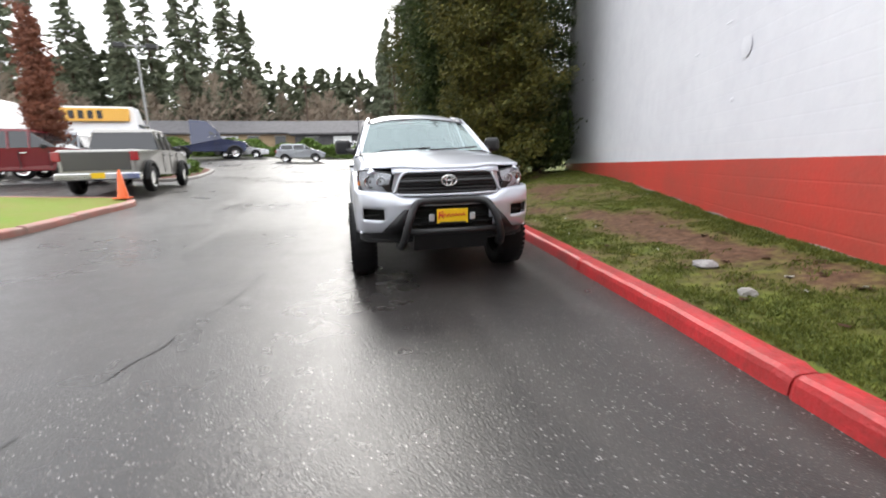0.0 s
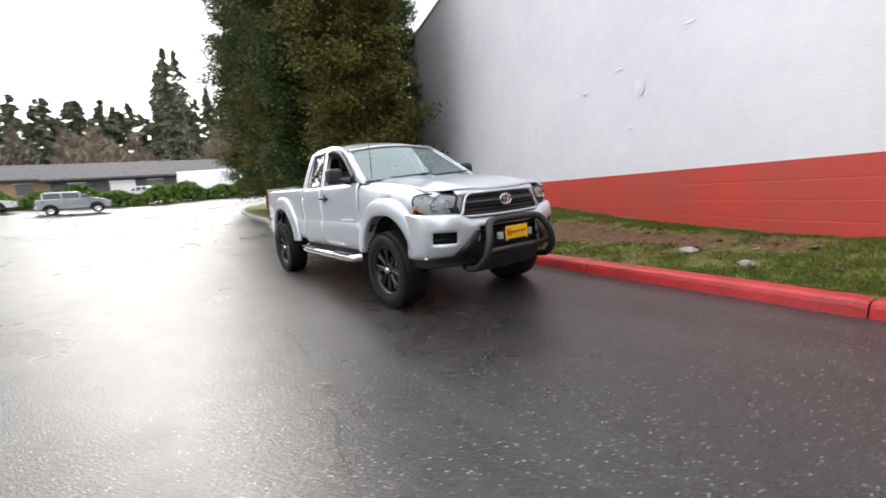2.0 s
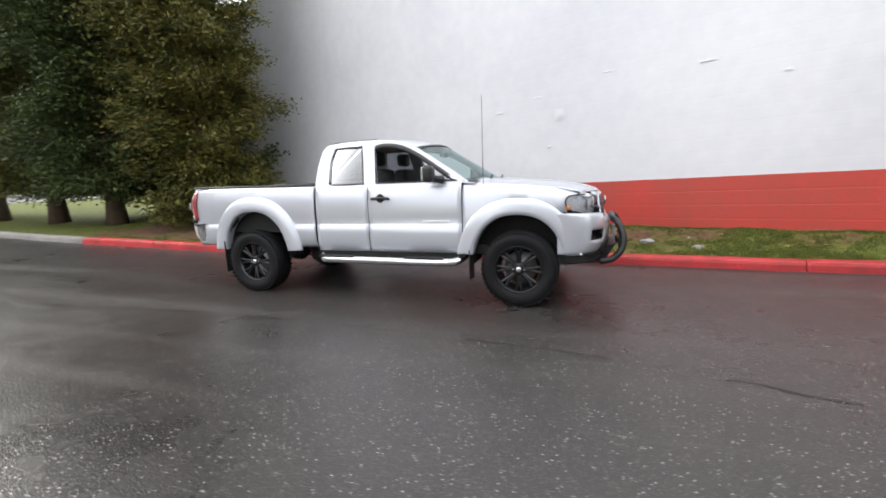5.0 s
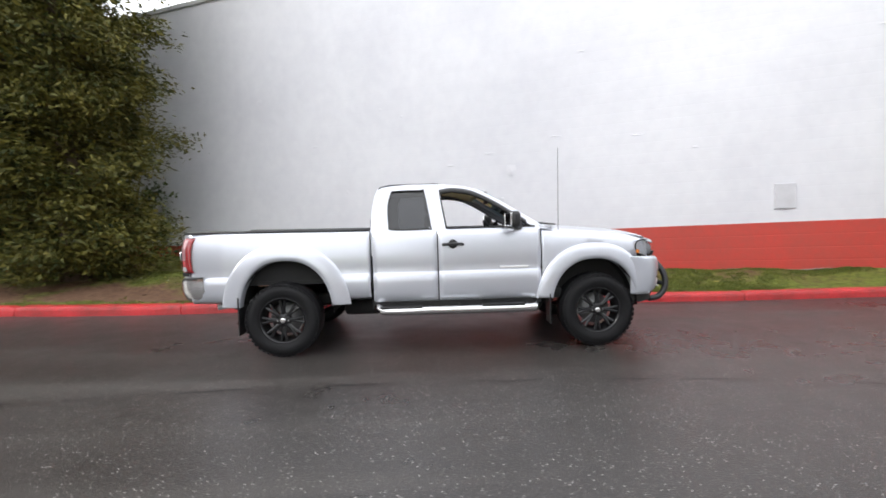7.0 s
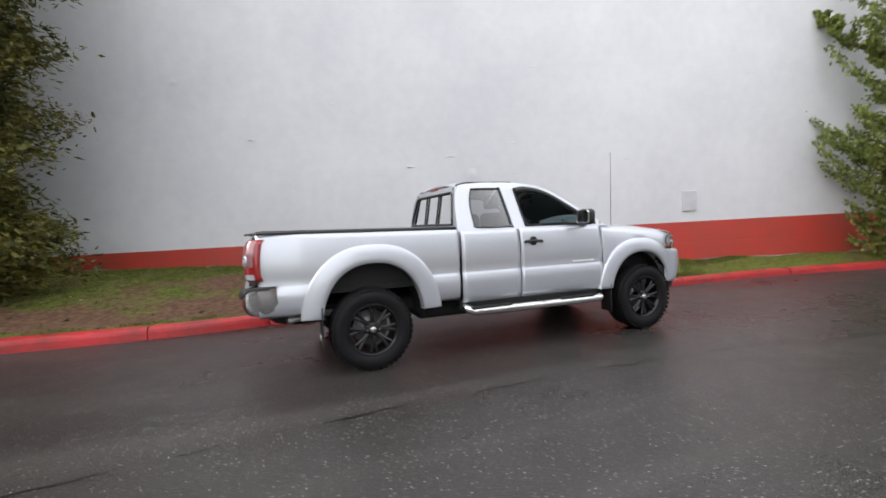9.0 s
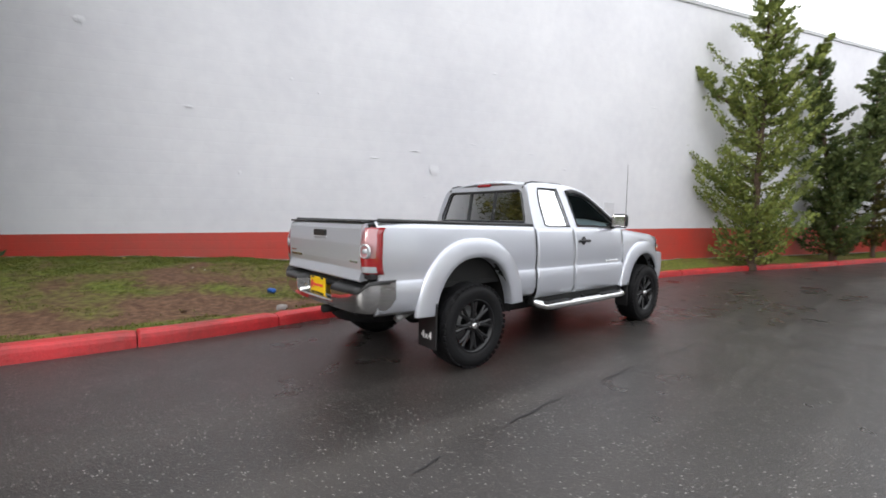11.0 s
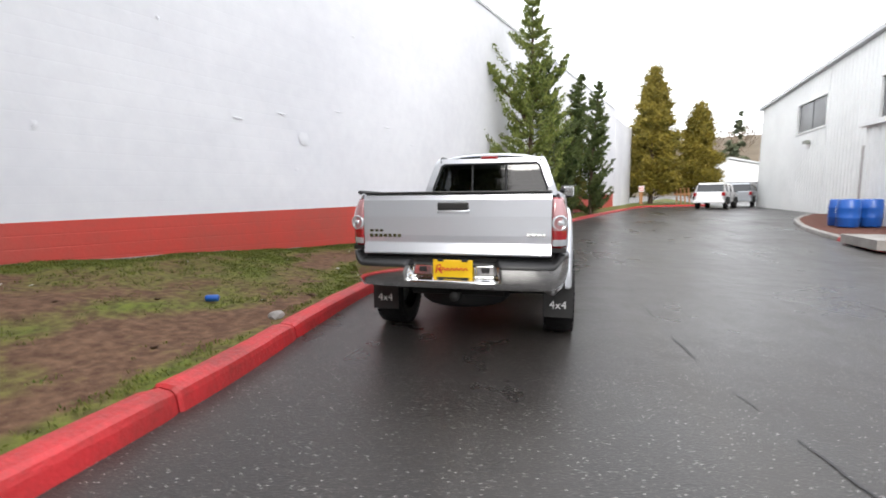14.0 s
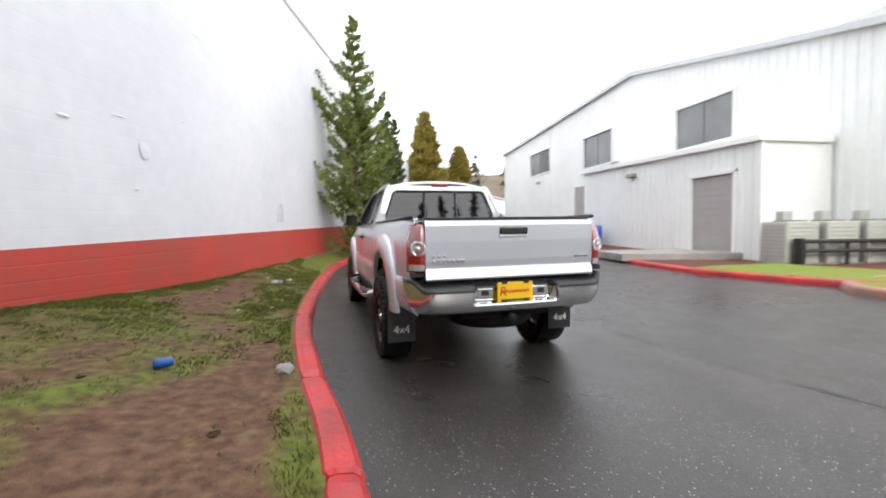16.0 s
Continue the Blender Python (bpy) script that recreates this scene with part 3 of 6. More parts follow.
def plume_tree(name, label, x, y, z, leaders, mat, seed, trunk, size, group, sparse=0.0):
    """Several leaders, each with limbs that sweep out and turn up at the ends, clothed in short sprays. A leader: its points, its crown's reach by height's share, the height where its limbs begin."""
    rng = np.random.default_rng(seed)
    t = thing(name, label, "tree", pose(x, y, z), group)
    limbs, cs, ns = bmesh.new(), [], []
    for n, (pts, reach, low) in enumerate(leaders):
        line = curve(pts, 10)
        k = len(line)
        part("trunk" if n == 0 else "side_trunk", rod(line, [trunk * (1 - 0.9 * i / k) / (1 + 0.4 * n) for i in range(k)], 8), BARK, t, smooth=True)
        tall = line[-1].z
        zz = low
        while zz < tall:
            f = (zz - low) / (tall - low)
            base = min(line, key=lambda p: abs(p.z - zz))
            for _ in range(3):
                az = rng.uniform(0, 2 * math.pi)
                ln = reach(f) * rng.uniform(0.6, 1.15)
                if rng.uniform() < 0.13 and 0.25 < f < 0.8:
                    ln *= 1.5
                ln = max(ln, 0.10)
                up = rng.uniform(0.25, 0.75)
                way = np.array([math.cos(az), math.sin(az), 0.0])
                at = lambda w: np.array(base) + way * ln * w + np.array([0, 0, ln * (0.10 * w + up * w ** 2.4)])
                if ln > 0.3:
                    rod([at(w) for w in (0, 0.4, 0.75, 1.0)], [0.022, 0.017, 0.011, 0.004], 4, limbs)
                q = int(150 * ln * (1 - sparse)) + 40
                w = rng.uniform(0.12, 1.04, q) ** 0.85
                c = np.array(base) + np.outer(w, way) * ln
                c[:, 2] += ln * (0.10 * w + up * w ** 2.4)
                c += rng.normal(0, 1, (q, 3)) * (0.105 * (1.12 - 0.72 * w) * min(1, ln + 0.35))[:, None] * np.array([1, 1, 0.62])
                cs.append(c)
                d = np.outer(np.ones(q), way) * 0.6 + np.outer(0.35 + 0.8 * w, [0, 0, 1])
                ns.append(d)
            zz += rng.uniform(0.10, 0.16)
    tagged(part("branchwork", limbs, BARK, t), kind="stuff")
    blades("crown", np.concatenate(cs), np.concatenate(ns), size, size * 0.30, mat, t, rng)
    return t


plume_tree("cypress_tree", "bright green ragged cypress against the white wall", *wall_point(-8.9, 1.05, 0.25), [
    ([(0, 0, -0.2), (0, 0, 2), (-0.05, 0.05, 5), (0, 0, 8.1)], lambda f: 1.55 * (0.72 + 0.28 * min(f / 0.15, 1)) * (1 - f) ** 0.9 + 0.10, 0.15),
    ([(0, 0, 3.4), (0.45, 0.30, 4.2), (0.95, 0.55, 4.7), (1.30, 0.75, 5.4)], lambda f: 0.36 * (1 - f * 0.6), 3.7),
    ([(0, 0, 4.0), (-0.40, -0.25, 4.7), (-0.80, -0.55, 5.2), (-1.10, -0.75, 5.9)], lambda f: 0.36 * (1 - f * 0.6), 4.3)],
    LEAF_FRESH, 41, 0.12, 0.085, "trees along the wall")
plume_tree("juniper_tree", "dark green forked juniper against the white wall", *wall_point(-12.9, 0.9, 0.3), [
    ([(0, 0, -0.2), (0.05, 0.05, 1.5), (0.30, 0.18, 3.2), (0.50, 0.30, 4.8), (0.62, 0.38, 6.5)], lambda f: 0.85 * (1 - f) ** 0.7 + 0.10, 0.2),
    ([(0, 0, 1.2), (-0.35, -0.25, 2.6), (-0.60, -0.42, 4.2), (-0.85, -0.52, 6.2)], lambda f: 0.72 * (1 - f) ** 0.7 + 0.10, 1.5)],
    LEAF_DEEP, 43, 0.11, 0.095, "trees along the wall")
plume_tree("juniper_tree", "thin juniper with browning twigs behind the forked one", *wall_point(-15.6, 0.7, 0.3), [
    ([(0, 0, -0.2), (0.05, 0, 2), (0, 0.1, 5.8)], lambda f: 0.55 * (1 - f) ** 0.5 + 0.10, 0.5)],
    LEAF_OLIVE, 44, 0.08, 0.095, "trees along the wall", 0.6)
plume_tree("juniper_tree", "dark green upright juniper against the white wall", *wall_point(-18.6, 0.85, 0.3), [
    ([(0, 0, -0.2), (0, 0, 2), (-0.15, -0.10, 4.5), (-0.30, -0.20, 7.1)], lambda f: 1.15 * (0.75 + 0.25 * min(f / 0.2, 1)) * (1 - f) ** 0.75 + 0.12, 0.2)],
    LEAF_DEEP, 45, 0.11, 0.11, "trees along the wall")

# ---- the pickup truck: front towards -y, rear axle over y = 0 ----
SILVER = material("silver_metallic_paint", (0.60, 0.62, 0.675), 0.30, 0.5, coat=0.7)
CHROME = material("chrome", (0.72, 0.72, 0.72), 0.10, 1.0)
RUBBER = material("tyre_rubber", (0.009, 0.009, 0.010), 0.6, vary=0.3, scale=20, bump=0.3, bump_scale=120, spec=0.25)
RIM_BLACK = material("satin_black_alloy", (0.007, 0.007, 0.008), 0.30, 0.0, vary=0.2, scale=10)
UNDER = material("dark_underbody", (0.012, 0.012, 0.012), 0.8, vary=0.4, scale=5)
LAMP_CLEAR = material("clear_lamp_lens", (0.52, 0.54, 0.57), 0.10, 0.35, coat=1.0)
LAMP_RED = material("red_lamp_lens", (0.30, 0.010, 0.014), 0.12, coat=1.0)
LAMP_ROSE = material("rose_clear_lens", (0.40, 0.20, 0.21), 0.12, 0.2, coat=1.0)
LAMP_AMBER = material("amber_lens", (0.70, 0.20, 0.03), 0.15, coat=1.0)
PLATE_YELLOW = material("yellow_plate", (0.82, 0.52, 0.01), 0.4, vary=0.08, scale=10)
PLATE_RED = material("red_print", (0.55, 0.04, 0.02), 0.5)
SEAT = material("grey_seat_cloth", (0.10, 0.10, 0.105), 0.9, vary=0.3, scale=20)
SCREEN = glass_material("green_tinted_windscreen", (0.70, 0.88, 0.84), 0.6, ior=2.6, shine=(0.78, 0.94, 0.95))
LAMP_GLASS = glass_material("clear_lamp_glass", (0.96, 0.97, 1.0), 0.92, ior=1.45)
LAMP_BACK = material("grey_lamp_housing", (0.78, 0.79, 0.81), 0.38, 0.1, vary=0.3, scale=30)
TINT = glass_material("privacy_glass", (0.55, 0.58, 0.62), 0.36, ior=1.6)
TINT_DARK = glass_material("dark_rear_glass", (0.30, 0.32, 0.34), 0.22)

truck = thing("pickup_truck", "silver extended cab pickup with black wheels on the wet lane", "truck")


def surface(name, rows, mat, parent=truck, label="", skip=None, thick=0.0, smooth=True):
    """A sheet through rows of points; faces whose middle meets skip() are left open."""
    n = len(rows[0])
    verts = [Vector(p) for r in rows for p in r]
    faces = []
    for j in range(len(rows) - 1):
        for i in range(n - 1):
            q = (j * n + i, j * n + i + 1, (j + 1) * n + i + 1, (j + 1) * n + i)
            if skip is None or not skip(sum((verts[k] for k in q), Vector()) / 4):
                faces.append(q)
    bm = bmesh.new()
    bv = [bm.verts.new(v) for v in verts]
    for q in faces:
        bm.faces.new([bv[k] for k in q])
    bmesh.ops.delete(bm, geom=[v for v in bm.verts if not v.link_faces], context="VERTS")
    if thick:
        bmesh.ops.recalc_face_normals(bm, faces=bm.faces)
        bmesh.ops.solidify(bm, geom=bm.faces[:], thickness=thick)
    return part(name, bm, mat, parent, label, smooth)


def thicken(bm, move):
    """Gives a flat sheet its thickness."""
    r = bmesh.ops.extrude_face_region(bm, geom=bm.faces[:], use_keep_orig=True)
    bmesh.ops.translate(bm, verts=[g for g in r["geom"] if isinstance(g, bmesh.types.BMVert)], vec=move)


def mirrored(points, side):
    return [(side * x, y, z) for x, y, z in points]


FRONT_AXLE, REAR_AXLE = -3.236, 0.0


def half_width(y):
    return float(np.interp(y, [-4.0, -3.8, -3.6, -3.0, -2.6, 0.6, 0.95], [0.72, 0.775, 0.81, 0.835, 0.84, 0.83, 0.79]))


def hood_z(x, y):
    """Top of the bonnet: crowned, with two soft ridges, falling to the front."""
    f = (y + 2.70) / -1.25
    edge = 1.235 - 0.105 * f - 0.10 * max(0, f - 0.6) ** 2 * 4
    u = abs(x) / 0.74
    return edge + 0.050 * (1 - u * u) - 0.012 * max(0, f) * (1 - u) + 0.010 * math.exp(-((u - 0.55) / 0.14) ** 2)


def in_arch(p):
    for yc, zc, a, b in ((FRONT_AXLE + 0.02, 0.42, 0.50, 0.55), (-0.035, 0.45, 0.53, 0.60)):
        if ((p.y - yc) / a) ** 2 + (max(p.z - zc, 0 if p.z > zc else (p.z - zc) * 0.2) / b) ** 2 < 1:
            return True
    return False


def side_section(y, ztop, low=0.53):
    """The body's side from sill to belt: a rounded sill, a step at the moulding and a slight lean inwards."""
    w = half_width(y)
    return [(w - 0.05, low), (w - 0.015, low + 0.03), (w + 0.004, low + 0.10), (w + 0.008, 0.72), (w + 0.006, 0.80), (w - 0.004, 0.815), (w - 0.008, 0.83), (w - 0.002, 0.90), (w + 0.0, 1.0), (w - 0.008, 1.10), (w - 0.022, ztop - 0.05), (w - 0.035, ztop - 0.015), (w - 0.06, ztop)]


def steps(a, b, d=0.03):
    n = max(2, int(abs(b - a) / d))
    return [a + (b - a) * i / n for i in range(n + 1)]


for side in (-1, 1):
    # bedside, access door, front door
    surface("bedside", [mirrored([(x, y, z) for x, z in side_section(y, float(np.interp(y, [-0.9, 0.95], [1.258, 1.278])), 0.55)], side) for y in steps(0.945, -0.895)], SILVER, skip=in_arch, thick=0.012)
    for nm, y0, y1 in (("rear_access_door", -0.925, -1.588), ("front_door", -1.600, -2.660)):
        d = surface(nm, [mirrored([(x, y, z) for x, z in side_section(y, 1.245, 0.50)], side) for y in steps(y0, y1, 0.05)], SILVER, skip=in_arch, thick=0.012)
        if nm == "front_door":
            h = part("door_handle", rod(curve([(side * 0.838, -1.645, 1.095), (side * 0.868, -1.68, 1.10), (side * 0.868, -1.82, 1.10), (side * 0.838, -1.855, 1.093)], 5), 0.015, 8), BLACK, d, "black plastic handle", True)
            part("keyhole_cup", lathe([(side * 0.832, 0.0), (side * 0.840, 0.04), (side * 0.836, 0.048)], 16), BLACK, d, "dark handle recess", True).location = (0, -1.75, 1.10)
            part("model_badge", box(side * 0.838, side * 0.848, -2.525, -2.23, 0.838, 0.858, 0.003), WHITE, d, "pale bar badge")
    # front fender, rolled over at the top to meet the bonnet
    rows = []
    for y in steps(-2.672, -3.90):
        w, zt = half_width(y), hood_z(0.73, y)
        low = 0.50
        sec = [(w - 0.05, low), (w, low + 0.08), (w + 0.006, 0.72), (w + 0.004, 0.82), (w, 0.92), (w - 0.006, 1.0), (w - 0.02, zt - 0.075), (w - 0.04, zt - 0.035), (w - 0.07, zt - 0.01), (w - 0.10, zt - 0.002)]
        rows.append(mirrored([(x, y, z) for x, z in sec], side))

    def lamp_gap(p):
        return in_arch(p) or (p.y < -3.69 and 0.90 < p.z < 1.062) or (p.y < -3.60 and p.z < 0.88)
    surface("front_fender", rows, SILVER, skip=lamp_gap, thick=0.012)
    # wheel-arch flares
    for nm, yc, zc, a, b, ra, rb in (("front_flare", FRONT_AXLE + 0.02, 0.42, 0.450, 0.490, 0.615, 0.650), ("rear_flare", -0.035, 0.45, 0.470, 0.530, 0.655, 0.700)):
        rings = []
        for k in range(41):
            th = radians(-14 + 208 * k / 40)
            c, s = math.cos(th), math.sin(th)
            ring = []
            for f, out in ((-0.03, -0.07), (-0.01, 0.040), (0.03, 0.052), (0.25, 0.052), (0.60, 0.043), (0.88, 0.030), (0.97, 0.022), (1.0, 0.010), (1.0, -0.02)):
                sq = abs(c) ** 0.85 * (1 if c > 0 else -1)
                y = yc + (a + (ra - a) * f) * sq
                z = zc + (b + (rb - b) * f) * (s if s > 0 else s * 0.9)
                x = half_width(min(max(y, -3.75), 0.7)) + out * (0.75 + 0.25 * max(s, 0))
                ring.append((side * x, max(y, -3.86), max(z, 0.515)))
            rings.append(ring)
        surface(nm, rings, SILVER, label="wide body-coloured wheel arch flare")
        # liner
        liner = []
        for k in range(25):
            th = radians(-2 + 184 * k / 24)
            liner.append([(side * x, yc + (a + 0.004) * math.cos(th), zc + (b + 0.015) * math.sin(th)) for x in (0.84, 0.45)])
        surface("arch_liner", liner, UNDER, label="black arch liner")
    # cab side above the belt, with its two openings
    outline = [(-0.905, 1.235), (-0.915, 1.45), (-0.945, 1.62), (-0.985, 1.685), (-1.05, 1.715), (-1.30, 1.735), (-1.60, 1.735), (-1.85, 1.710), (-2.02, 1.668), (-2.20, 1.578), (-2.45, 1.425), (-2.72, 1.245), (-2.65, 1.235)]
    quarter = [(-1.095, 1.30), (-1.085, 1.50), (-1.12, 1.645), (-1.16, 1.665), (-1.43, 1.668), (-1.465, 1.65), (-1.525, 1.29), (-1.50, 1.262), (-1.13, 1.262)]
    window = [(-1.69, 1.262), (-1.635, 1.63), (-1.66, 1.662), (-1.85, 1.645), (-1.99, 1.605), (-2.15, 1.525), (-2.36, 1.395), (-2.55, 1.275), (-2.54, 1.262)]

    def lean(z):
        return 0.792 - (z - 1.24) * 0.36 - max(0, z - 1.64) ** 2 * 2.2
    bm = bmesh.new()
    for loop in (outline, quarter, window):
        pts = curve([(0, *p) for p in loop + loop[:1]], 3)[:-1]
        vs = [bm.verts.new((side * lean(p.z), p.y, p.z)) for p in pts]
        for k in range(len(vs)):
            bm.edges.new((vs[k], vs[(k + 1) % len(vs)]))
    bmesh.ops.triangle_fill(bm, edges=bm.edges[:], use_beauty=True)
    thicken(bm, Vector((-side * 0.03, 0, 0)))
    part("cab_side", bm, SILVER, truck)
    bm = bmesh.new()
    bm.faces.new([bm.verts.new((side * (lean(p.z) - 0.012), p.y, p.z)) for p in curve([(0, *q) for q in quarter + quarter[:1]], 3)[:-1]])
    part("quarter_window", bm, TINT, truck, "tinted fixed quarter glass").visible_shadow = False
    rod_pts = [(side * (lean(z) + 0.004), y, z) for y, z in [p[1:] for p in curve([(0, *q) for q in quarter + quarter[:1]], 3)]]
    part("quarter_seal", rod(rod_pts, 0.007, 6), BLACK, truck, "black rubber window seal")
    part("window_seal", rod([(side * (lean(z) + 0.004), y, z) for y, z in [p[1:] for p in curve([(0, *q) for q in window + window[:1]], 3)]], 0.008, 6), BLACK, truck, "black rubber window seal")
    visor = [(-1.64, 1.655), (-1.75, 1.672), (-1.92, 1.650), (-2.06, 1.598), (-2.22, 1.510), (-2.40, 1.395), (-2.52, 1.315)]
    surface("rain_visor", [[(side * (lean(p.z) + o), p.y, p.z + dz) for o, dz in ((0.008, 0.018), (0.034, 0.002), (0.038, -0.028), (0.030, -0.040))] for p in curve([(0, *q) for q in visor], 4)], BLACK, label="dark smoked rain visor over the window", thick=0.003)
    # mirror
    mir = part("door_mirror", box(-0.095, 0.095, -0.055, 0.055, -0.085, 0.085, 0.045, 4), BLACK, truck, "black door mirror", True)
    mir.matrix_basis = pose(side * 0.935, -2.36, 1.335, 0, 0, side * -12)
    part("mirror_glass", box(-0.078, 0.078, 0.050, 0.060, -0.068, 0.068, 0.012), CHROME, mir, "mirror glass")
    part("mirror_arm", rod([(side * 0.79, -2.45, 1.275), (side * 0.84, -2.42, 1.28), (side * 0.90, -2.38, 1.30)], [0.045, 0.035, 0.03], 8), BLACK, mir).matrix_parent_inverse = mir.matrix_basis.inverted()
    # step bar, brackets
    part("step_bar", rod(curve([(side * 0.72, -0.93, 0.49), (side * 0.86, -1.0, 0.445), (side * 0.90, -1.2, 0.435), (side * 0.90, -2.4, 0.430), (side * 0.86, -2.6, 0.440), (side * 0.72, -2.66, 0.48)], 6), 0.042, 12), CHROME, truck, "polished oval side step bar", True)
    for y0 in (-1.2, -2.25):
        part("step_pad", box(side * 0.86, side * 0.935, y0 - 0.22, y0 + 0.22, 0.468, 0.482, 0.004), BLACK, truck, "black ribbed step pad")
    for y0 in (-1.1, -1.8, -2.5):
        part("step_bracket", rod([(side * 0.6, y0, 0.52), (side * 0.87, y0, 0.44)], 0.02, 6), UNDER, truck)
    part("rocker_panel", box(side * 0.70, side * 0.805, -2.66, -0.90, 0.44, 0.54, 0.01), UNDER, truck, "dark lower sill")
    # mud flaps
    for nm, y0, zt, zb in (("rear_mud_flap", 0.44, 0.62, 0.23), ("front_mud_flap", -2.74, 0.56, 0.25)):
        fl = part(nm, box(side * 0.645 if nm[0] == "r" else side * 0.72, side * 0.885, y0 - 0.006, y0 + 0.006, zb, zt, 0.004), BLACK, truck, "black rubber mud flap")
        if nm[0] == "r":
            txt = bpy.data.curves.new("flap_text", "FONT")
            txt.body, txt.size, txt.extrude, txt.align_x = "4x4", 0.095, 0.002, "CENTER"
            to = new("flap_lettering", txt)
            to.matrix_world = pose(side * 0.765, 0.455, 0.31, 90, 0, 180)
            me = bpy.data.meshes.new_from_object(to)
            bpy.data.objects.remove(to)
            me.materials.append(WHITE)
            lo = new("flap_lettering", me)
            lo.parent = fl
            lo.matrix_basis = pose(side * 0.765, 0.453, 0.31, 90, 0, 180)
            tagged(lo, "white 4x4 lettering")

# bonnet, cowl, roof, windscreen
def hood_front(x):
    return -3.955 + 0.17 * (abs(x) / 0.735) ** 2.2


surface("bonnet", [[(x, -2.72 + f * (hood_front(x) + 2.72), hood_z(x, -2.72 + f * (hood_front(x) + 2.72))) for x in steps(-0.735, 0.735, 0.05)] for f in steps(0, 1, 0.04)], SILVER, thick=0.01)
surface("bonnet_lip", [[(x, hood_front(x) - o, hood_z(x, hood_front(x)) - d) for x in steps(-0.735, 0.735, 0.05)] for o, d in ((0.0, 0.0), (0.008, 0.005), (0.010, 0.011), (0.002, 0.018))], SILVER)


def screen_point(u, v):
    """Windscreen: u across from -1 to 1, v up from 0 to 1, bowed forwards."""
    bow = 0.16 * (1 - v) + 0.09 * v
    y = -2.70 + (0.61 * v) - bow * (1 - u * u)
    z = 1.250 + (1.622 - 1.250) * v + 0.055 * (1 - u * u) * v
    return (u * (0.77 - 0.145 * v), y, z)


surface("windscreen", [[screen_point(u, v) for u in steps(-0.955, 0.955, 0.12)] for v in steps(0.03, 0.97, 0.1)], SCREEN, label="green tinted curved windscreen").visible_shadow = False
surface("windscreen_frame", [[Vector(screen_point(u, v)) + Vector((0, -0.004, 0.004)) for u in steps(-1, 1, 0.1)] for v in (0.955, 0.985, 1.0)], BLACK, label="black windscreen edge")
for side in (-1, 1):
    surface("windscreen_pillar", [[Vector(screen_point(side * u, v)) + Vector((0, -0.003, 0.003)) for u in (0.94, 0.975, 1.0, 1.03)] for v in steps(0, 1.0, 0.08)], SILVER, thick=0.012)
    part("wiper", rod([(side * 0.28 - 0.25, -2.90, 1.272), (side * 0.28 + 0.05, -2.85, 1.285), (side * 0.28 + 0.33, -2.78, 1.30)], 0.009, 6), BLACK, truck, "black wiper")
surface("cowl", [[(x, y - 0.12 * (1 - (x / 0.75) ** 2), z) for x in steps(-0.75, 0.75, 0.1)] for y, z in ((-2.66, 1.262), (-2.72, 1.252), (-2.80, 1.235))], BLACK, label="black plastic cowl under the windscreen")


def roof_z(x, y):
    u = x / 0.62
    front = max(0, -1.60 - y)
    back = max(0, y + 1.12)
    return 1.768 - 0.045 * u ** 4 - 0.035 * u * u - 0.33 * front ** 2 - 1.6 * back ** 2 - 0.01 * front


surface("roof", [[(u * 0.625, -0.985 + (-2.10 + 0.985) * f - (0.09 * (1 - u * u) * f ** 3), roof_z(u * 0.62, -0.985 + (-2.10 + 0.985) * f)) for u in steps(-1, 1, 0.1)] for f in steps(0, 1, 0.05)], SILVER, thick=0.015)
part("stop_lamp", box(-0.10, 0.10, -0.985, -0.955, 1.690, 1.722, 0.008), LAMP_RED, truck, "red high stop lamp above the rear window")
for side in (-1, 1):
    part("roof_moulding", rod([(side * 0.575, -0.955, 1.66), (side * 0.582, -1.0, 1.712), (side * 0.585, -1.1, 1.733), (side * 0.585, -1.6, 1.738), (side * 0.585, -2.05, 1.640)], 0.009, 6), BLACK, truck, "black roof moulding")

# back of the cab with its sliding window
def back_y(z):
    return -0.905 - max(0, z - 1.35) * 0.18


bm = bmesh.new()
rim = [(-0.79, 1.0), (0.79, 1.0), (0.785, 1.25), (0.735, 1.40), (0.64, 1.64), (0.58, 1.70), (-0.58, 1.70), (-0.64, 1.64), (-0.735, 1.40), (-0.785, 1.25)]
hole = [(-0.66, 1.30), (0.66, 1.30), (0.655, 1.36), (0.565, 1.61), (0.53, 1.635), (-0.53, 1.635), (-0.565, 1.61), (-0.655, 1.36)]
for loop in (rim, hole):
    vs = [bm.verts.new((x, back_y(z), z)) for x, z in loop]
    for k in range(len(vs)):
        bm.edges.new((vs[k], vs[(k + 1) % len(vs)]))
bmesh.ops.triangle_fill(bm, edges=bm.edges[:], use_beauty=True)
thicken(bm, Vector((0, -0.02, 0)))
part("cab_back", bm, SILVER, truck)
for x0, x1, b0, b1 in ((-0.66, -0.20, -0.55, -0.20), (-0.19, 0.19, -0.19, 0.19), (0.20, 0.66, 0.20, 0.55)):
    bm = bmesh.new()
    bm.faces.new([bm.verts.new((x, back_y(z) - 0.01, z)) for x, z in ((x0, 1.30), (x1, 1.30), (b1, 1.632), (b0, 1.632))])
    part("rear_pane", bm, TINT_DARK, truck, "dark rear window pane").visible_shadow = False
part("rear_window_seal", rod([(x, back_y(z) + 0.006, z) for x, z in hole + hole[:1]], 0.012, 6), BLACK, truck, "black rubber window seal")
for x in (-0.195, 0.195):
    part("slider_rail", rod([(x, back_y(1.30) + 0.004, 1.30), (x, back_y(1.63) + 0.004, 1.632)], 0.011, 6), BLACK, truck)

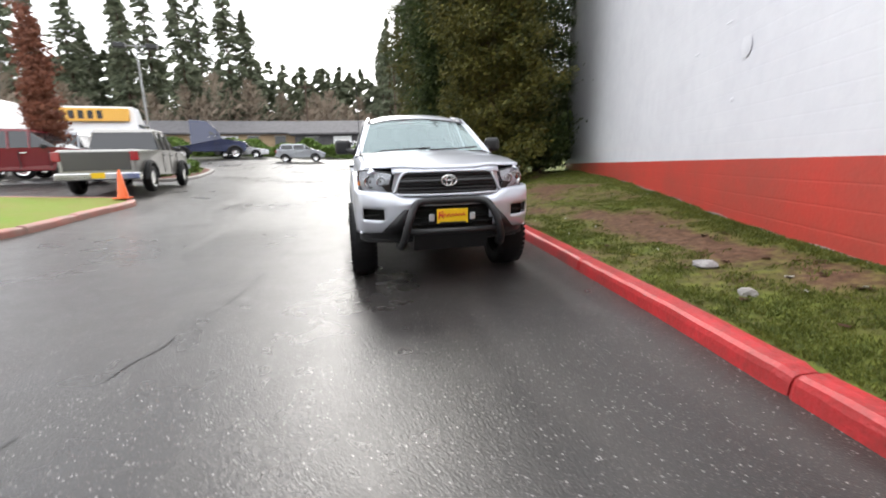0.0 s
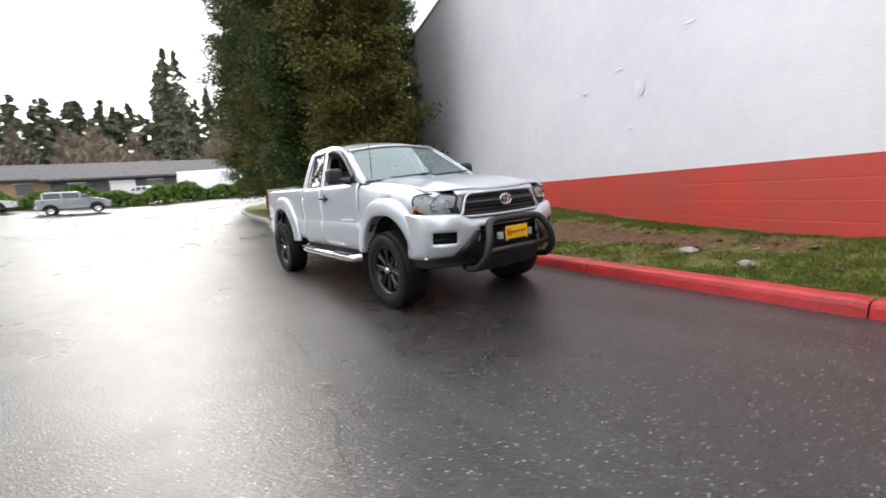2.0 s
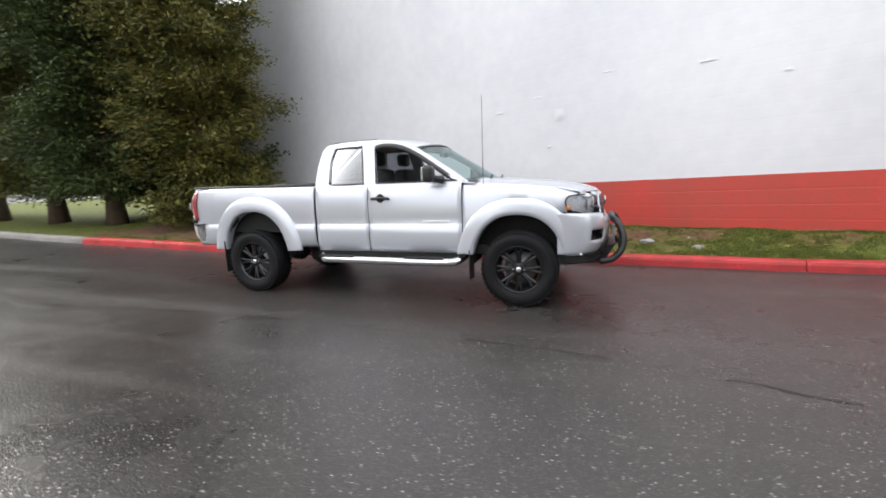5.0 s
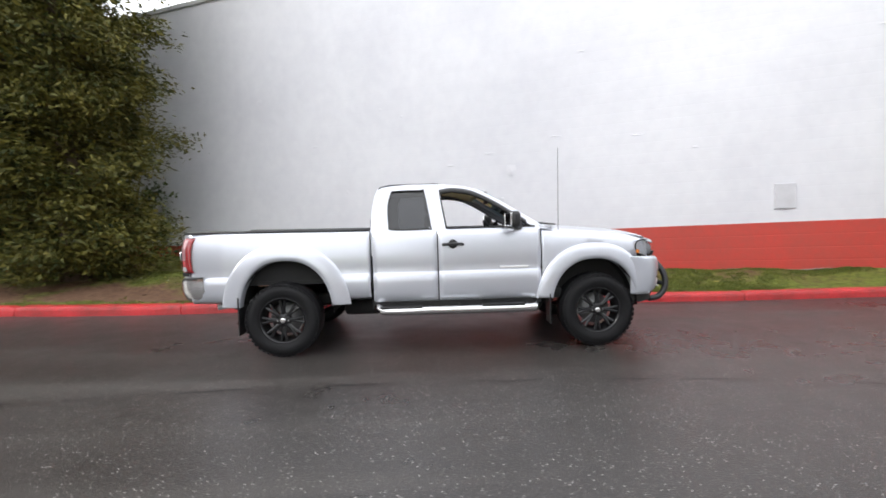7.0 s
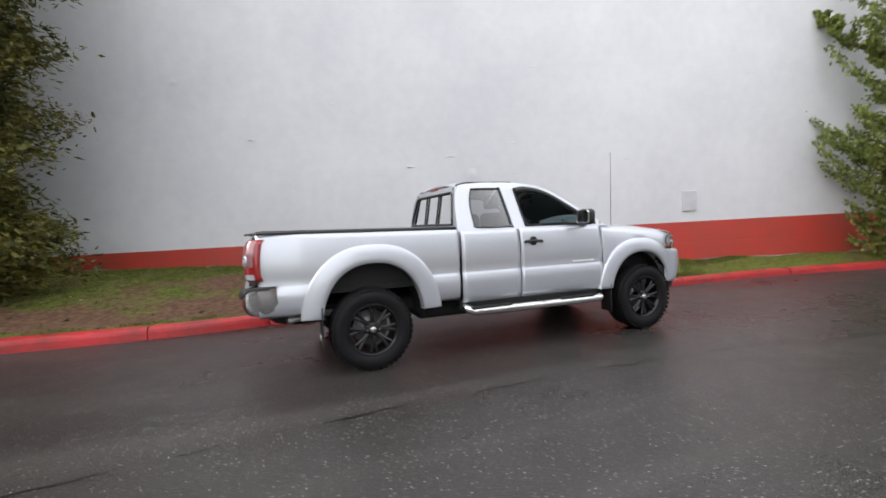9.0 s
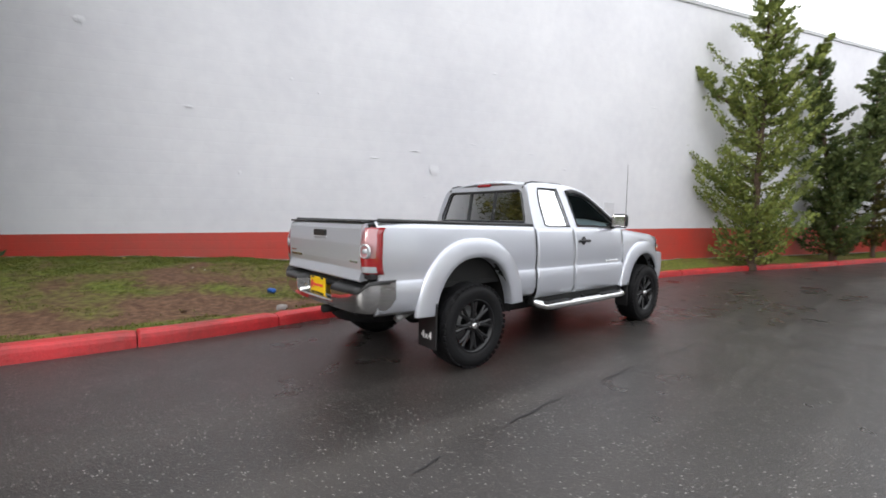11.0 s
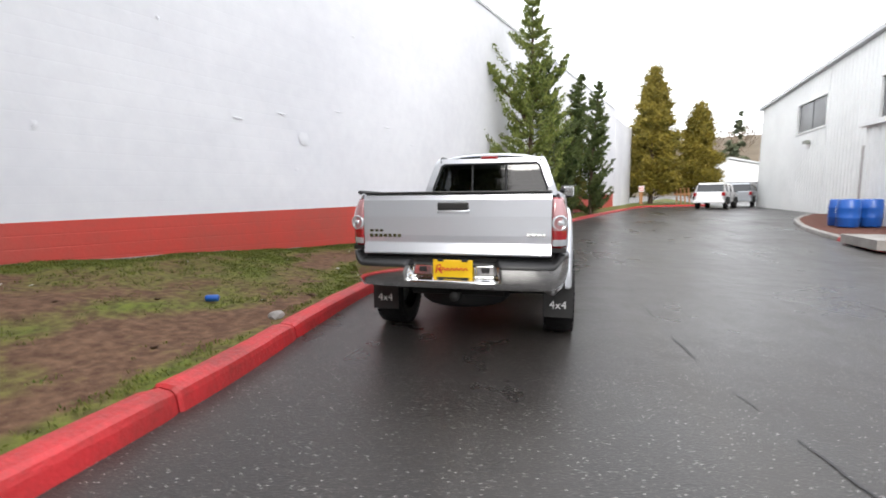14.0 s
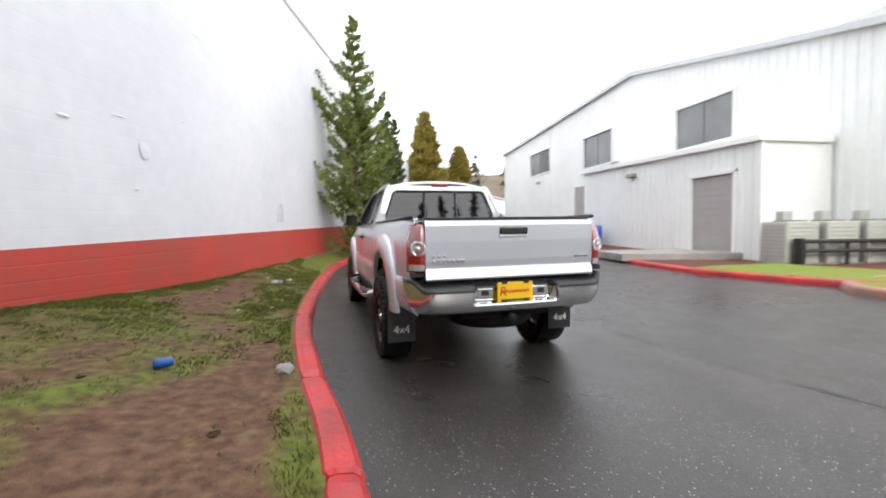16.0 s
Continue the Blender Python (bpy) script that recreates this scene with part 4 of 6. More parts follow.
# inside of the cab
part("cab_floor", box(-0.74, 0.74, -2.9, -0.93, 0.50, 0.60), UNDER, truck, "dark cab floor")
part("dashboard", box(-0.72, 0.72, -2.86, -2.42, 0.85, 1.235, 0.06, 3), BLACK, truck, "black dashboard", True)
for x in (-0.36, 0.36):
    st = part("seat", box(x - 0.25, x + 0.25, -2.10, -1.58, 0.72, 0.90, 0.06, 3), SEAT, truck, "dark grey cloth seat", True)
    part("seat_back", box(x - 0.24, x + 0.24, -1.62, -1.46, 0.86, 1.42, 0.06, 3), SEAT, st, "", True)
    part("head_rest", box(x - 0.12, x + 0.12, -1.56, -1.46, 1.46, 1.62, 0.04, 3), SEAT, st, "", True)
part("steering_wheel", rod([(0.37 + 0.18 * math.cos(a), -2.30 + 0.07 * math.sin(a), 1.17 + 0.165 * math.sin(a)) for a in [2 * math.pi * k / 24 for k in range(25)]], 0.016, 8), BLACK, truck, "black steering wheel", True)
part("rear_view_mirror", box(-0.11, 0.11, -2.22, -2.19, 1.53, 1.59, 0.012), BLACK, truck)
for x in (-0.71, 0.71):
    part("door_lining", box(x - 0.02, x + 0.02, -2.64, -0.95, 0.60, 1.23, 0.01), BLACK, truck, "dark door lining")

# bed
part("bed_floor", box(-0.74, 0.74, -0.88, 0.96, 0.72, 0.76), UNDER, truck, "dark bed floor")
part("bed_front", box(-0.76, 0.76, -0.893, -0.86, 0.72, 1.25, 0.008), SILVER, truck)
for side in (-1, 1):
    part("bed_inner_wall", box(side * 0.70, side * 0.73, -0.88, 0.95, 0.74, 1.24, 0.005), UNDER, truck)
    rail = [(side * 0.77, y, float(np.interp(y, [-0.9, 0.95], [1.264, 1.284]))) for y in (-0.89, -0.4, 0.2, 0.94)]
    part("bed_rail_cap", rod(rail, 0.016, 8), BLACK, truck, "black plastic bed rail cap", True)

# tailgate
tg = part("tailgate", prism([(1.000, 0.825), (1.046, 0.820), (1.052, 0.832), (1.030, 0.905), (1.030, 0.915), (1.038, 0.96), (1.042, 1.10), (1.036, 1.22), (1.022, 1.256), (0.985, 1.266), (0.975, 1.24), (0.975, 0.825)], -0.696, 0.696, "x"), SILVER, truck, "silver tailgate with raised panel")
part("tailgate_cap", box(-0.695, 0.695, 0.965, 1.034, 1.266, 1.282, 0.006), BLACK, tg, "black plastic cap")
part("tailgate_handle", box(-0.115, 0.115, 1.03, 1.058, 1.148, 1.202, 0.010), BLACK, tg, "black tailgate handle")
part("handle_recess", box(-0.122, 0.122, 1.036, 1.047, 1.122, 1.150, 0.010, 3), SILVER, tg, "", True)
for n, (a, b, z0, z1) in enumerate([(0.40 + 0.037 * k, 0.428 + 0.037 * k, 0.945, 0.970) for k in range(7)] + [(0.54 + 0.04 * k, 0.57 + 0.04 * k, 0.985, 1.003) for k in range(3)]):
    part("name_badge", box(a, b, 1.036, 1.044, z0, z1, 0.002), CHROME, tg, "small chrome badge block")
for k in range(4):
    part("trim_badge", box(-0.655 + 0.034 * k, -0.630 + 0.034 * k, 1.036, 1.044, 0.958, 0.976, 0.002), CHROME, tg, "small chrome badge block")
# near-black filler gives the gaps round the tailgate their shade
part("tail_gap_shade", box(-0.72, 0.72, 0.93, 0.970, 0.80, 1.25), UNDER, truck, "dark filler standing for the shade behind the tailgate")

for side in (-1, 1):
    prof = [(1.232, 0.985), (1.19, 1.010), (1.10, 1.026), (1.0, 1.030), (0.92, 1.024), (0.880, 1.010)]
    tl = surface("tail_lamp", [[(side * (x - (x - 0.70) * 0.28 * smoothstep(z, 1.10, 1.232)), y + dy, z) for x, dy in ((0.698, 0.014), (0.715, 0.020), (0.760, 0.010), (0.796, -0.030), (0.808, -0.075), (0.812, -0.110))] for z, y in prof], LAMP_RED, label="red and clear tail lamp", thick=0.01)
    def lens_at(x, dy, z, lift):
        return (side * (x - (x - 0.70) * 0.28 * smoothstep(z, 1.10, 1.232)), float(np.interp(z, [0.880, 0.92, 1.0, 1.1, 1.19, 1.232], [1.010, 1.024, 1.030, 1.026, 1.010, 0.985])) + dy + lift, z)
    across = ((0.704, 0.016), (0.718, 0.020), (0.760, 0.010), (0.796, -0.028), (0.806, -0.060))
    surface("upper_lens", [[lens_at(x, dy, z, 0.004) for x, dy in across] for z in steps(1.005, 1.222, 0.02)], LAMP_ROSE, tl, "rose tinted clear upper lens")
    surface("clear_lens", [[lens_at(x, dy, z, 0.004) for x, dy in across] for z in steps(0.895, 0.940, 0.02)], LAMP_CLEAR, tl, "clear lower lens")
    bowl = part("reversing_lens", lathe([(0.0, 0.058), (0.010, 0.054), (0.014, 0.044), (0.004, 0.040), (0.006, 0.022), (0.016, 0.016), (0.018, 0.0)], 24), LAMP_CLEAR, tl, "round clear reversing lens", True)
    bowl.matrix_basis = pose(side * 0.750, 1.032, 1.055, 0, 0, 90 - side * 16)
    part("lamp_foot", box(side * 0.70, side * 0.80, 0.95, 1.012, 0.845, 0.885, 0.006), BLACK, tl, "black lamp foot")

# rear bumper: chrome shell with a black pad, plate and step recesses
def bumper_line(inset):
    return curve([(0.812 - inset, 0.83, 0), (0.815 - inset, 0.90, 0), (0.805 - inset, 0.99, 0), (0.74 - inset, 1.085 - inset * 0.6, 0), (0.60, 1.13 - inset, 0), (0.3, 1.145 - inset, 0), (0, 1.150 - inset, 0), (-0.3, 1.145 - inset, 0), (-0.60, 1.13 - inset, 0), (-0.74 + inset, 1.085 - inset * 0.6, 0), (-0.805 + inset, 0.99, 0), (-0.815 + inset, 0.90, 0), (-0.812 + inset, 0.83, 0)], 5)


def cell(p, z):
    """How deep the bumper is set back round the plate: 0 outside, 1 inside."""
    return (1 - smoothstep(abs(p.x), 0.31 - (z - 0.66) * 0.25, 0.35 - (z - 0.66) * 0.25)) * smoothstep(z, 0.628, 0.652)


def wing_top(x):
    """The chrome's upper edge: high at the ends, dipping behind the pad."""
    return 0.742 + 0.075 * smoothstep(abs(x), 0.70, 0.80)


bump_line = [q for a, b in zip(bumper_line(0), bumper_line(0)[1:]) for q in (a, a.lerp(b, 0.25), a.lerp(b, 0.5), a.lerp(b, 0.75))] + [bumper_line(0)[-1]]
surface("rear_bumper", [[(p.x * (1.012 - 0.05 * max(0, 0.1 - f) - 0.06 * (1 - f) ** 3), p.y - 0.03 - 0.05 * (1 - f) ** 3 - 0.095 * cell(p, z), z) for p in bump_line for z in [0.572 + (wing_top(p.x) - 0.572) * f]] for f in steps(0, 1, 0.06)], CHROME, label="chrome rear bumper, lightly soiled")
surface("bumper_pad", [[(p.x * 1.012 * (1 - 0.3 * max(d, 0)), p.y - 0.03 - d - 0.095 * cell(p, 0.70), min(wing_top(p.x) + h, 0.832)) for p in bump_line] for d, h in ((-0.003, -0.014), (-0.004, 0.006), (0.006, 0.020), (0.05, 0.040), (0.10, 0.052), (0.13, 0.02))], BLACK, label="black bumper top pad")
part("bumper_fill", box(-0.70, 0.70, 0.80, 1.0, 0.60, 0.795), UNDER, truck)
for side in (-1, 1):
    rc = part("step_recess", prism([(side * 0.165, 0.665), (side * 0.31, 0.665), (side * 0.295, 0.742), (side * 0.165, 0.742)], 1.012, 1.030, "y", 0.006), CHROME, truck, "bright step recess in the bumper")
    part("recess_hole", box(side * 0.205, side * 0.265, 1.028, 1.034, 0.688, 0.728, 0.004), BLACK, rc)
rp = part("rear_plate", box(-0.148, 0.148, 1.060, 1.068, 0.632, 0.786, 0.006), PLATE_YELLOW, truck, "yellow dealer plate with red script bars")


def plate_print(parent, y, z, facing):
    """The dealer's script and its underline as plain strokes."""
    pts = [(-0.11 + 0.22 * k / 22, 0.012 * math.sin(k * 1.9) + 0.004 * k / 22) for k in range(23)]
    part("script", rod([(facing * a, y, z + b) for a, b in pts], 0.0055, 5), PLATE_RED, parent, "red script strokes")
    part("script_initial", rod([(facing * a, y, z + b) for a, b in ((-0.125, -0.03), (-0.115, 0.03), (-0.09, 0.034), (-0.085, 0.012), (-0.11, 0.004), (-0.08, -0.03))], 0.006, 5), PLATE_RED, parent, "red script stroke")
    part("plate_frame", box(-0.12, 0.12, y - 0.001, y + 0.001, z - 0.072, z - 0.058), BLACK, parent, "black line of the plate frame")


plate_print(rp, 1.070, 0.715, -1)
for x, z in ((-0.09, 0.780), (0.09, 0.780), (-0.09, 0.640), (0.09, 0.640)):
    part("plate_clip", box(x - 0.022, x + 0.022, 1.066, 1.072, z - 0.008, z + 0.008, 0.002), BLACK, rp)
part("tow_hitch", rod([(0, 0.90, 0.50), (0, 1.02, 0.50)], 0.038, 8), UNDER, truck, "black tow receiver", True)
part("tow_beam", rod([(-0.36, 0.88, 0.52), (0.36, 0.88, 0.52)], 0.032, 8), UNDER, truck)
part("exhaust_tip", rod([(-0.56, 0.2, 0.52), (-0.60, 0.5, 0.52), (-0.72, 0.72, 0.505)], 0.030, 10), STEEL, truck, "rusty exhaust tip", True)

# underside
part("chassis", box(-0.48, 0.48, -3.7, 0.55, 0.44, 0.58, 0.03), UNDER, truck, "dark chassis")
part("fuel_tank", box(-0.52, 0.10, -2.05, -0.55, 0.33, 0.50, 0.05, 3), UNDER, truck, "dark fuel tank", True)
part("gearbox", box(0.12, 0.46, -2.75, -1.35, 0.32, 0.50, 0.05, 3), UNDER, truck, "dark gearbox", True)
part("spare_wheel", lathe([(0.40, 0.0), (0.40, 0.20), (0.385, 0.33), (0.42, 0.37), (0.54, 0.37), (0.58, 0.30), (0.58, 0.0)], 28, "z"), RUBBER, truck, "spare wheel slung under the bed", True).location = (0, 0.52, 0)
part("axle_case", lathe([(-0.17, 0.05), (-0.12, 0.12), (0.0, 0.155), (0.12, 0.12), (0.17, 0.05)], 20), UNDER, truck, "", True).location = (0, 0, 0.385)
part("rear_axle", rod([(-0.75, 0, 0.385), (0.75, 0, 0.385)], 0.05, 10), UNDER, truck)
part("front_axle", rod([(-0.75, FRONT_AXLE, 0.385), (0.75, FRONT_AXLE, 0.385)], 0.045, 10), UNDER, truck)
part("engine_bay", box(-0.60, 0.60, -3.85, -2.75, 0.5, 1.05, 0.03), UNDER, truck)

# wheels
TYRE_R = 0.380


def wheel(side, y):
    """A fat tyre with tread blocks and shoulder, a deep black rim with eight split spokes and a bright cap."""
    w = thing("wheel", "", "")
    w.parent = truck
    w.matrix_basis = pose(side * 0.775, y, TYRE_R - 0.006, 0, 0, 0 if side < 0 else 180)
    ty = part("tyre", lathe([(0.11, 0.235), (0.125, 0.30), (0.122, 0.344), (0.10, 0.371), (0.06, TYRE_R - 0.002), (0, TYRE_R), (-0.06, TYRE_R - 0.002), (-0.10, 0.371), (-0.125, 0.341), (-0.130, 0.30), (-0.120, 0.245), (-0.108, 0.232)], 48), RUBBER, w, "black all-terrain tyre", True)
    tb = bmesh.new()
    for k in range(44):
        a = 2 * math.pi * k / 44
        for x0, x1, sh in ((-0.128, -0.075, 0.0), (-0.035, 0.035, 0.5), (0.075, 0.128, 0.0)):
            m = Matrix.Rotation(a + sh * 0.14, 4, "X")
            b2 = bmesh.ops.create_cube(tb, size=1, matrix=m @ Matrix.LocRotScale(((x0 + x1) / 2, 0, TYRE_R - (0.016 if sh == 0 else 0.0055)), None, (x1 - x0, 0.034, 0.014)))
    tagged(part("tread", tb, RUBBER, ty), kind="stuff")
    rm = part("rim", lathe([(0.10, 0.232), (-0.05, 0.215), (-0.095, 0.222), (-0.112, 0.232), (-0.118, 0.238), (-0.108, 0.226), (-0.08, 0.210), (-0.02, 0.200), (0.03, 0.19)], 40), RIM_BLACK, w, "satin black alloy rim", True)
    part("brake_disc", lathe([(0.03, 0.0), (0.03, 0.165), (0.04, 0.165)], 28), STEEL, rm, "dull brake disc", True)
    sb = bmesh.new()
    for k in range(8):
        a = 2 * math.pi * k / 8
        for da in (-0.10, 0.10):
            d0, d1 = Vector((0, math.cos(a + da * 0.7), math.sin(a + da * 0.7))), Vector((0, math.cos(a + da * 1.3), math.sin(a + da * 1.3)))
            rod([Vector((-0.070, 0, 0)) + d0 * 0.055, Vector((-0.082, 0, 0)) + d0 * 0.13, Vector((-0.088, 0, 0)) + d1 * 0.212], [0.019, 0.016, 0.014], 6, sb)
    part("spokes", sb, RIM_BLACK, rm, "eight split black spokes")
    part("hub", lathe([(-0.05, 0.075), (-0.085, 0.070), (-0.092, 0.04), (-0.094, 0.0)], 20), RIM_BLACK, rm, "", True)
    part("centre_cap", lathe([(-0.090, 0.030), (-0.112, 0.028), (-0.116, 0.018), (-0.116, 0.0)], 18), CHROME, rm, "bright centre cap", True)
    for k in range(6):
        a = 2 * math.pi * k / 6
        c = Vector((0, 0.055 * math.cos(a), 0.055 * math.sin(a)))
        part("wheel_nut", rod([Vector((-0.08, 0, 0)) + c, Vector((-0.103, 0, 0)) + c], 0.009, 6), CHROME if k % 3 == 0 else RIM_BLACK, rm)


for side in (-1, 1):
    for y in (FRONT_AXLE, REAR_AXLE):
        wheel(side, y)

# nose: bumper, grille, lamps, bar
def nose_line(inset=0.0, flat=0.0):
    return curve([(0.842, -3.60, 0), (0.838, -3.74 + inset, 0), (0.80, -3.86 + inset, 0), (0.70, -3.955 + inset, 0), (0.52, -4.02 + inset, 0), (0.28, -4.055 + inset, 0), (0, -4.065 + inset, 0), (-0.28, -4.055 + inset, 0), (-0.52, -4.02 + inset, 0), (-0.70, -3.955 + inset, 0), (-0.80, -3.86 + inset, 0), (-0.838, -3.74 + inset, 0), (-0.842, -3.60, 0)], 6)


def nose_open(p):
    """The lower mouth and the two lamp pockets are left open."""
    mouth = abs(p.x) < 0.36 + 0.5 * max(0, 0.70 - p.z) and p.z < 0.765
    pocket = 0.60 < abs(p.x) < 0.775 and 0.635 < p.z < 0.735
    return mouth or pocket


levels = [(0.055, 0.895), (0.02, 0.885), (0.0, 0.86), (-0.012, 0.80), (-0.016, 0.765), (-0.016, 0.735), (-0.014, 0.70), (-0.012, 0.668), (-0.008, 0.635), (0.0, 0.60), (0.015, 0.56), (0.035, 0.525), (0.07, 0.50)]
surface("front_bumper", [[(p.x, p.y, z + 0.02 * (abs(p.x) / 0.84) ** 2 - (0.055 * (1 - smoothstep(abs(p.x), 0.40, 0.56)) if z > 0.84 else 0)) for p in nose_line(i)] for i, z in levels], SILVER, skip=nose_open, thick=0.012)
surface("bumper_backing", [[(p.x * 0.97, p.y, z) for p in nose_line(0.07)] for z in (0.86, 0.70, 0.50, 0.44)], UNDER, label="dark backing of the bumper openings")
surface("air_dam", [[(p.x * 0.95, p.y, z) for p in nose_line(i)] for i, z in ((0.03, 0.53), (0.05, 0.49), (0.08, 0.44), (0.12, 0.42))], BLACK, label="black air dam")
for side in (-1, 1):
    surface("lower_fang", [[(side * x, y, z) for x, y, z in r] for r in ([(0.36, -4.07, 0.74), (0.42, -4.065, 0.74)], [(0.42, -4.06, 0.60), (0.54, -4.04, 0.62)], [(0.46, -4.02, 0.50), (0.62, -3.98, 0.53)])], BLACK, label="black lower bumper corner", thick=0.01)
    part("fog_pocket_bar", box(side * 0.62, side * 0.76, -3.93, -3.91, 0.68, 0.692), BLACK, truck)
for z in (0.73, 0.66, 0.60):
    part("mouth_bar", rod([(-0.40, -3.99, z), (0, -4.02, z), (0.40, -3.99, z)], 0.012, 6), BLACK, truck, "black intake bar")

gr_out = [(-0.36, 1.062), (0.36, 1.062), (0.42, 1.03), (0.475, 0.905), (0.44, 0.862), (-0.44, 0.862), (-0.475, 0.905), (-0.42, 1.03)]


def grille_y(x, z):
    return -4.035 + 0.20 * x * x + (z - 0.86) * 0.22


bm = bmesh.new()
bm.faces.new([bm.verts.new((x, grille_y(x, z) + 0.02, z)) for x, z in gr_out])
gr = part("grille", bm, UNDER, truck, "black grille with horizontal slats")
for z in (0.885, 0.915, 0.945, 0.975, 1.005, 1.035):
    h = 0.455 - max(0, z - 0.93) * 0.55
    part("grille_slat", rod([(h * u, grille_y(h * u, z) + 0.012, z) for u in (-1, -0.7, -0.35, 0, 0.35, 0.7, 1)], 0.008 if z not in (0.975,) else 0.022, 6), BLACK, gr)
part("grille_surround", rod([(x, grille_y(x, z) + 0.004, z) for x, z in [p[:2] for p in curve([(x, z, 0) for x, z in gr_out + gr_out[:1]], 3)]], 0.012, 8), SILVER, gr, "silver grille surround", True)
surface("grille_header", [[(x, hood_front(x) * (1 - f) + (grille_y(x, 1.062) + 0.004) * f, (hood_z(x, hood_front(x)) - 0.012) * (1 - f) + (1.062 - 0.10 * max(abs(x) - 0.36, 0)) * f) for x in steps(-0.50, 0.50, 0.05)] for f in (0, 0.5, 1.0)], SILVER, label="silver strip between bonnet and grille", thick=0.006)
part("nose_panel", prism([(-0.52, 0.87), (0.52, 0.87), (0.47, 1.07), (-0.47, 1.07)], -3.93, -3.90, "y"), SILVER, truck)
bg = bmesh.new()
for rx, rz, dz in ((0.068, 0.047, 0.0), (0.026, 0.045, 0.0), (0.046, 0.020, 0.022)):
    rod([(rx * math.cos(a), 0, rz * math.sin(a) + dz) for a in [2 * math.pi * k / 24 for k in range(25)]], 0.0075, 6, bg)
part("emblem", bg, CHROME, gr, "chrome oval emblem", True).location = (0, -4.030, 0.982)

for side in (-1, 1):
    # lamp unit: clear cover over a bright bowl, amber end, silver cheek
    shape = [(0.50, 1.055), (0.62, 1.075), (0.755, 1.085), (0.79, 1.06), (0.795, 0.98), (0.765, 0.915), (0.66, 0.885), (0.565, 0.90), (0.53, 0.95), (0.51, 1.0)]

    def lamp_y(x):
        return float(np.interp(x, [0.48, 0.60, 0.70, 0.76, 0.80], [-3.935, -3.905, -3.855, -3.79, -3.66]))
    def lamp_lo(x):
        return float(np.interp(x, [0.50, 0.53, 0.565, 0.66, 0.765, 0.795], [1.0, 0.945, 0.90, 0.885, 0.915, 0.97]))

    def lamp_hi(x):
        return float(np.interp(x, [0.50, 0.62, 0.755, 0.795], [1.055, 1.075, 1.083, 1.06]))
    rows = []
    for x in steps(0.502, 0.796, 0.02):
        rows.append([(side * x, lamp_y(x) + (1.0 - z) * -0.10 - 0.014 * math.sin(math.pi * k / 8), z) for k, z in [(k, lamp_lo(x) + (lamp_hi(x) - lamp_lo(x)) * k / 8) for k in range(9)]])
    hl = surface("headlamp", rows, LAMP_GLASS, label="clear headlamp with bright reflector bowl")
    hl.visible_shadow = False
    surface("lamp_housing", [[(x * 0.995, y + 0.022, z) for x, y, z in r] for r in rows], LAMP_BACK, hl, "grey lamp housing")
    part("headlamp_rim", rod([(side * x, lamp_y(x) + (1.0 - z) * -0.10 - 0.002, z) for x, z in [p[:2] for p in curve([(x, z, 0) for x, z in shape + shape[:1]], 3)]], 0.007, 6), BLACK, hl, "thin dark rim")
    for x, r in ((0.690, 0.055), (0.600, 0.038)):
        bowl = part("reflector", lathe([(0.006, r * 1.06), (0.002, r), (0.026, r * 0.70), (0.036, r * 0.30), (0.012, r * 0.22), (0.008, 0.0)], 20), CHROME, hl, "round reflector", True)
        bowl.matrix_basis = pose(side * x, lamp_y(x) - 0.008, 0.982, 0, 0, 90)
    part("indicator", box(side * 0.775, side * 0.803, -3.715, -3.68, 0.945, 0.985, 0.008), LAMP_AMBER, hl, "amber side indicator")
    part("lamp_notch", prism([(side * 0.50, 0.895), (side * 0.55, 0.895), (side * 0.60, 0.95), (side * 0.535, 0.96)], -3.975, -3.93, "y"), BLACK, hl, "black notch under the lamp")
    part("fender_cheek", box(side * 0.46, side * 0.80, -3.80, -3.66, 0.86, 0.90, 0.01), SILVER, truck)

fp = part("front_plate", box(-0.140, 0.140, -4.150, -4.140, 0.612, 0.742, 0.005), PLATE_YELLOW, truck, "yellow dealer plate with red script bars")
plate_print(fp, -4.152, 0.685, 1)
for x, z in ((-0.09, 0.620), (0.09, 0.620)):
    part("plate_clip", box(x - 0.022, x + 0.022, -4.156, -4.148, z - 0.008, z + 0.008, 0.002), BLACK, fp)
bar_pts = [(-0.47, -3.98, 0.40), (-0.455, -4.10, 0.42), (-0.43, -4.19, 0.52), (-0.39, -4.20, 0.66), (-0.335, -4.15, 0.775), (-0.25, -4.11, 0.808), (0, -4.10, 0.812), (0.25, -4.11, 0.808), (0.335, -4.15, 0.775), (0.39, -4.20, 0.66), (0.43, -4.19, 0.52), (0.455, -4.10, 0.42), (0.47, -3.98, 0.40)]
part("bull_bar", rod(curve(bar_pts, 6), 0.033, 12), BLACK, truck, "glossy black tubular bull bar", True)
part("bull_bar_cross", rod([(-0.42, -4.18, 0.555), (0, -4.19, 0.555), (0.42, -4.18, 0.555)], 0.026, 10), BLACK, truck, "black cross tube", True)
part("skid_plate", prism([(-4.14, 0.56), (-4.02, 0.36), (-3.75, 0.34), (-3.75, 0.42), (-4.0, 0.52)], -0.34, 0.34, "x"), BLACK, truck, "black skid plate")
for x in (-0.185, 0.185):
    part("marker_lamp", box(x - 0.025, x + 0.025, -4.14, -4.10, 0.635, 0.70, 0.006), LAMP_CLEAR, truck, "small clear lamp beside the plate")
part("aerial", rod([(-0.745, -2.87, 1.19), (-0.745, -2.875, 2.07)], [0.004, 0.0022], 5), BLACK, truck, "thin whip aerial")
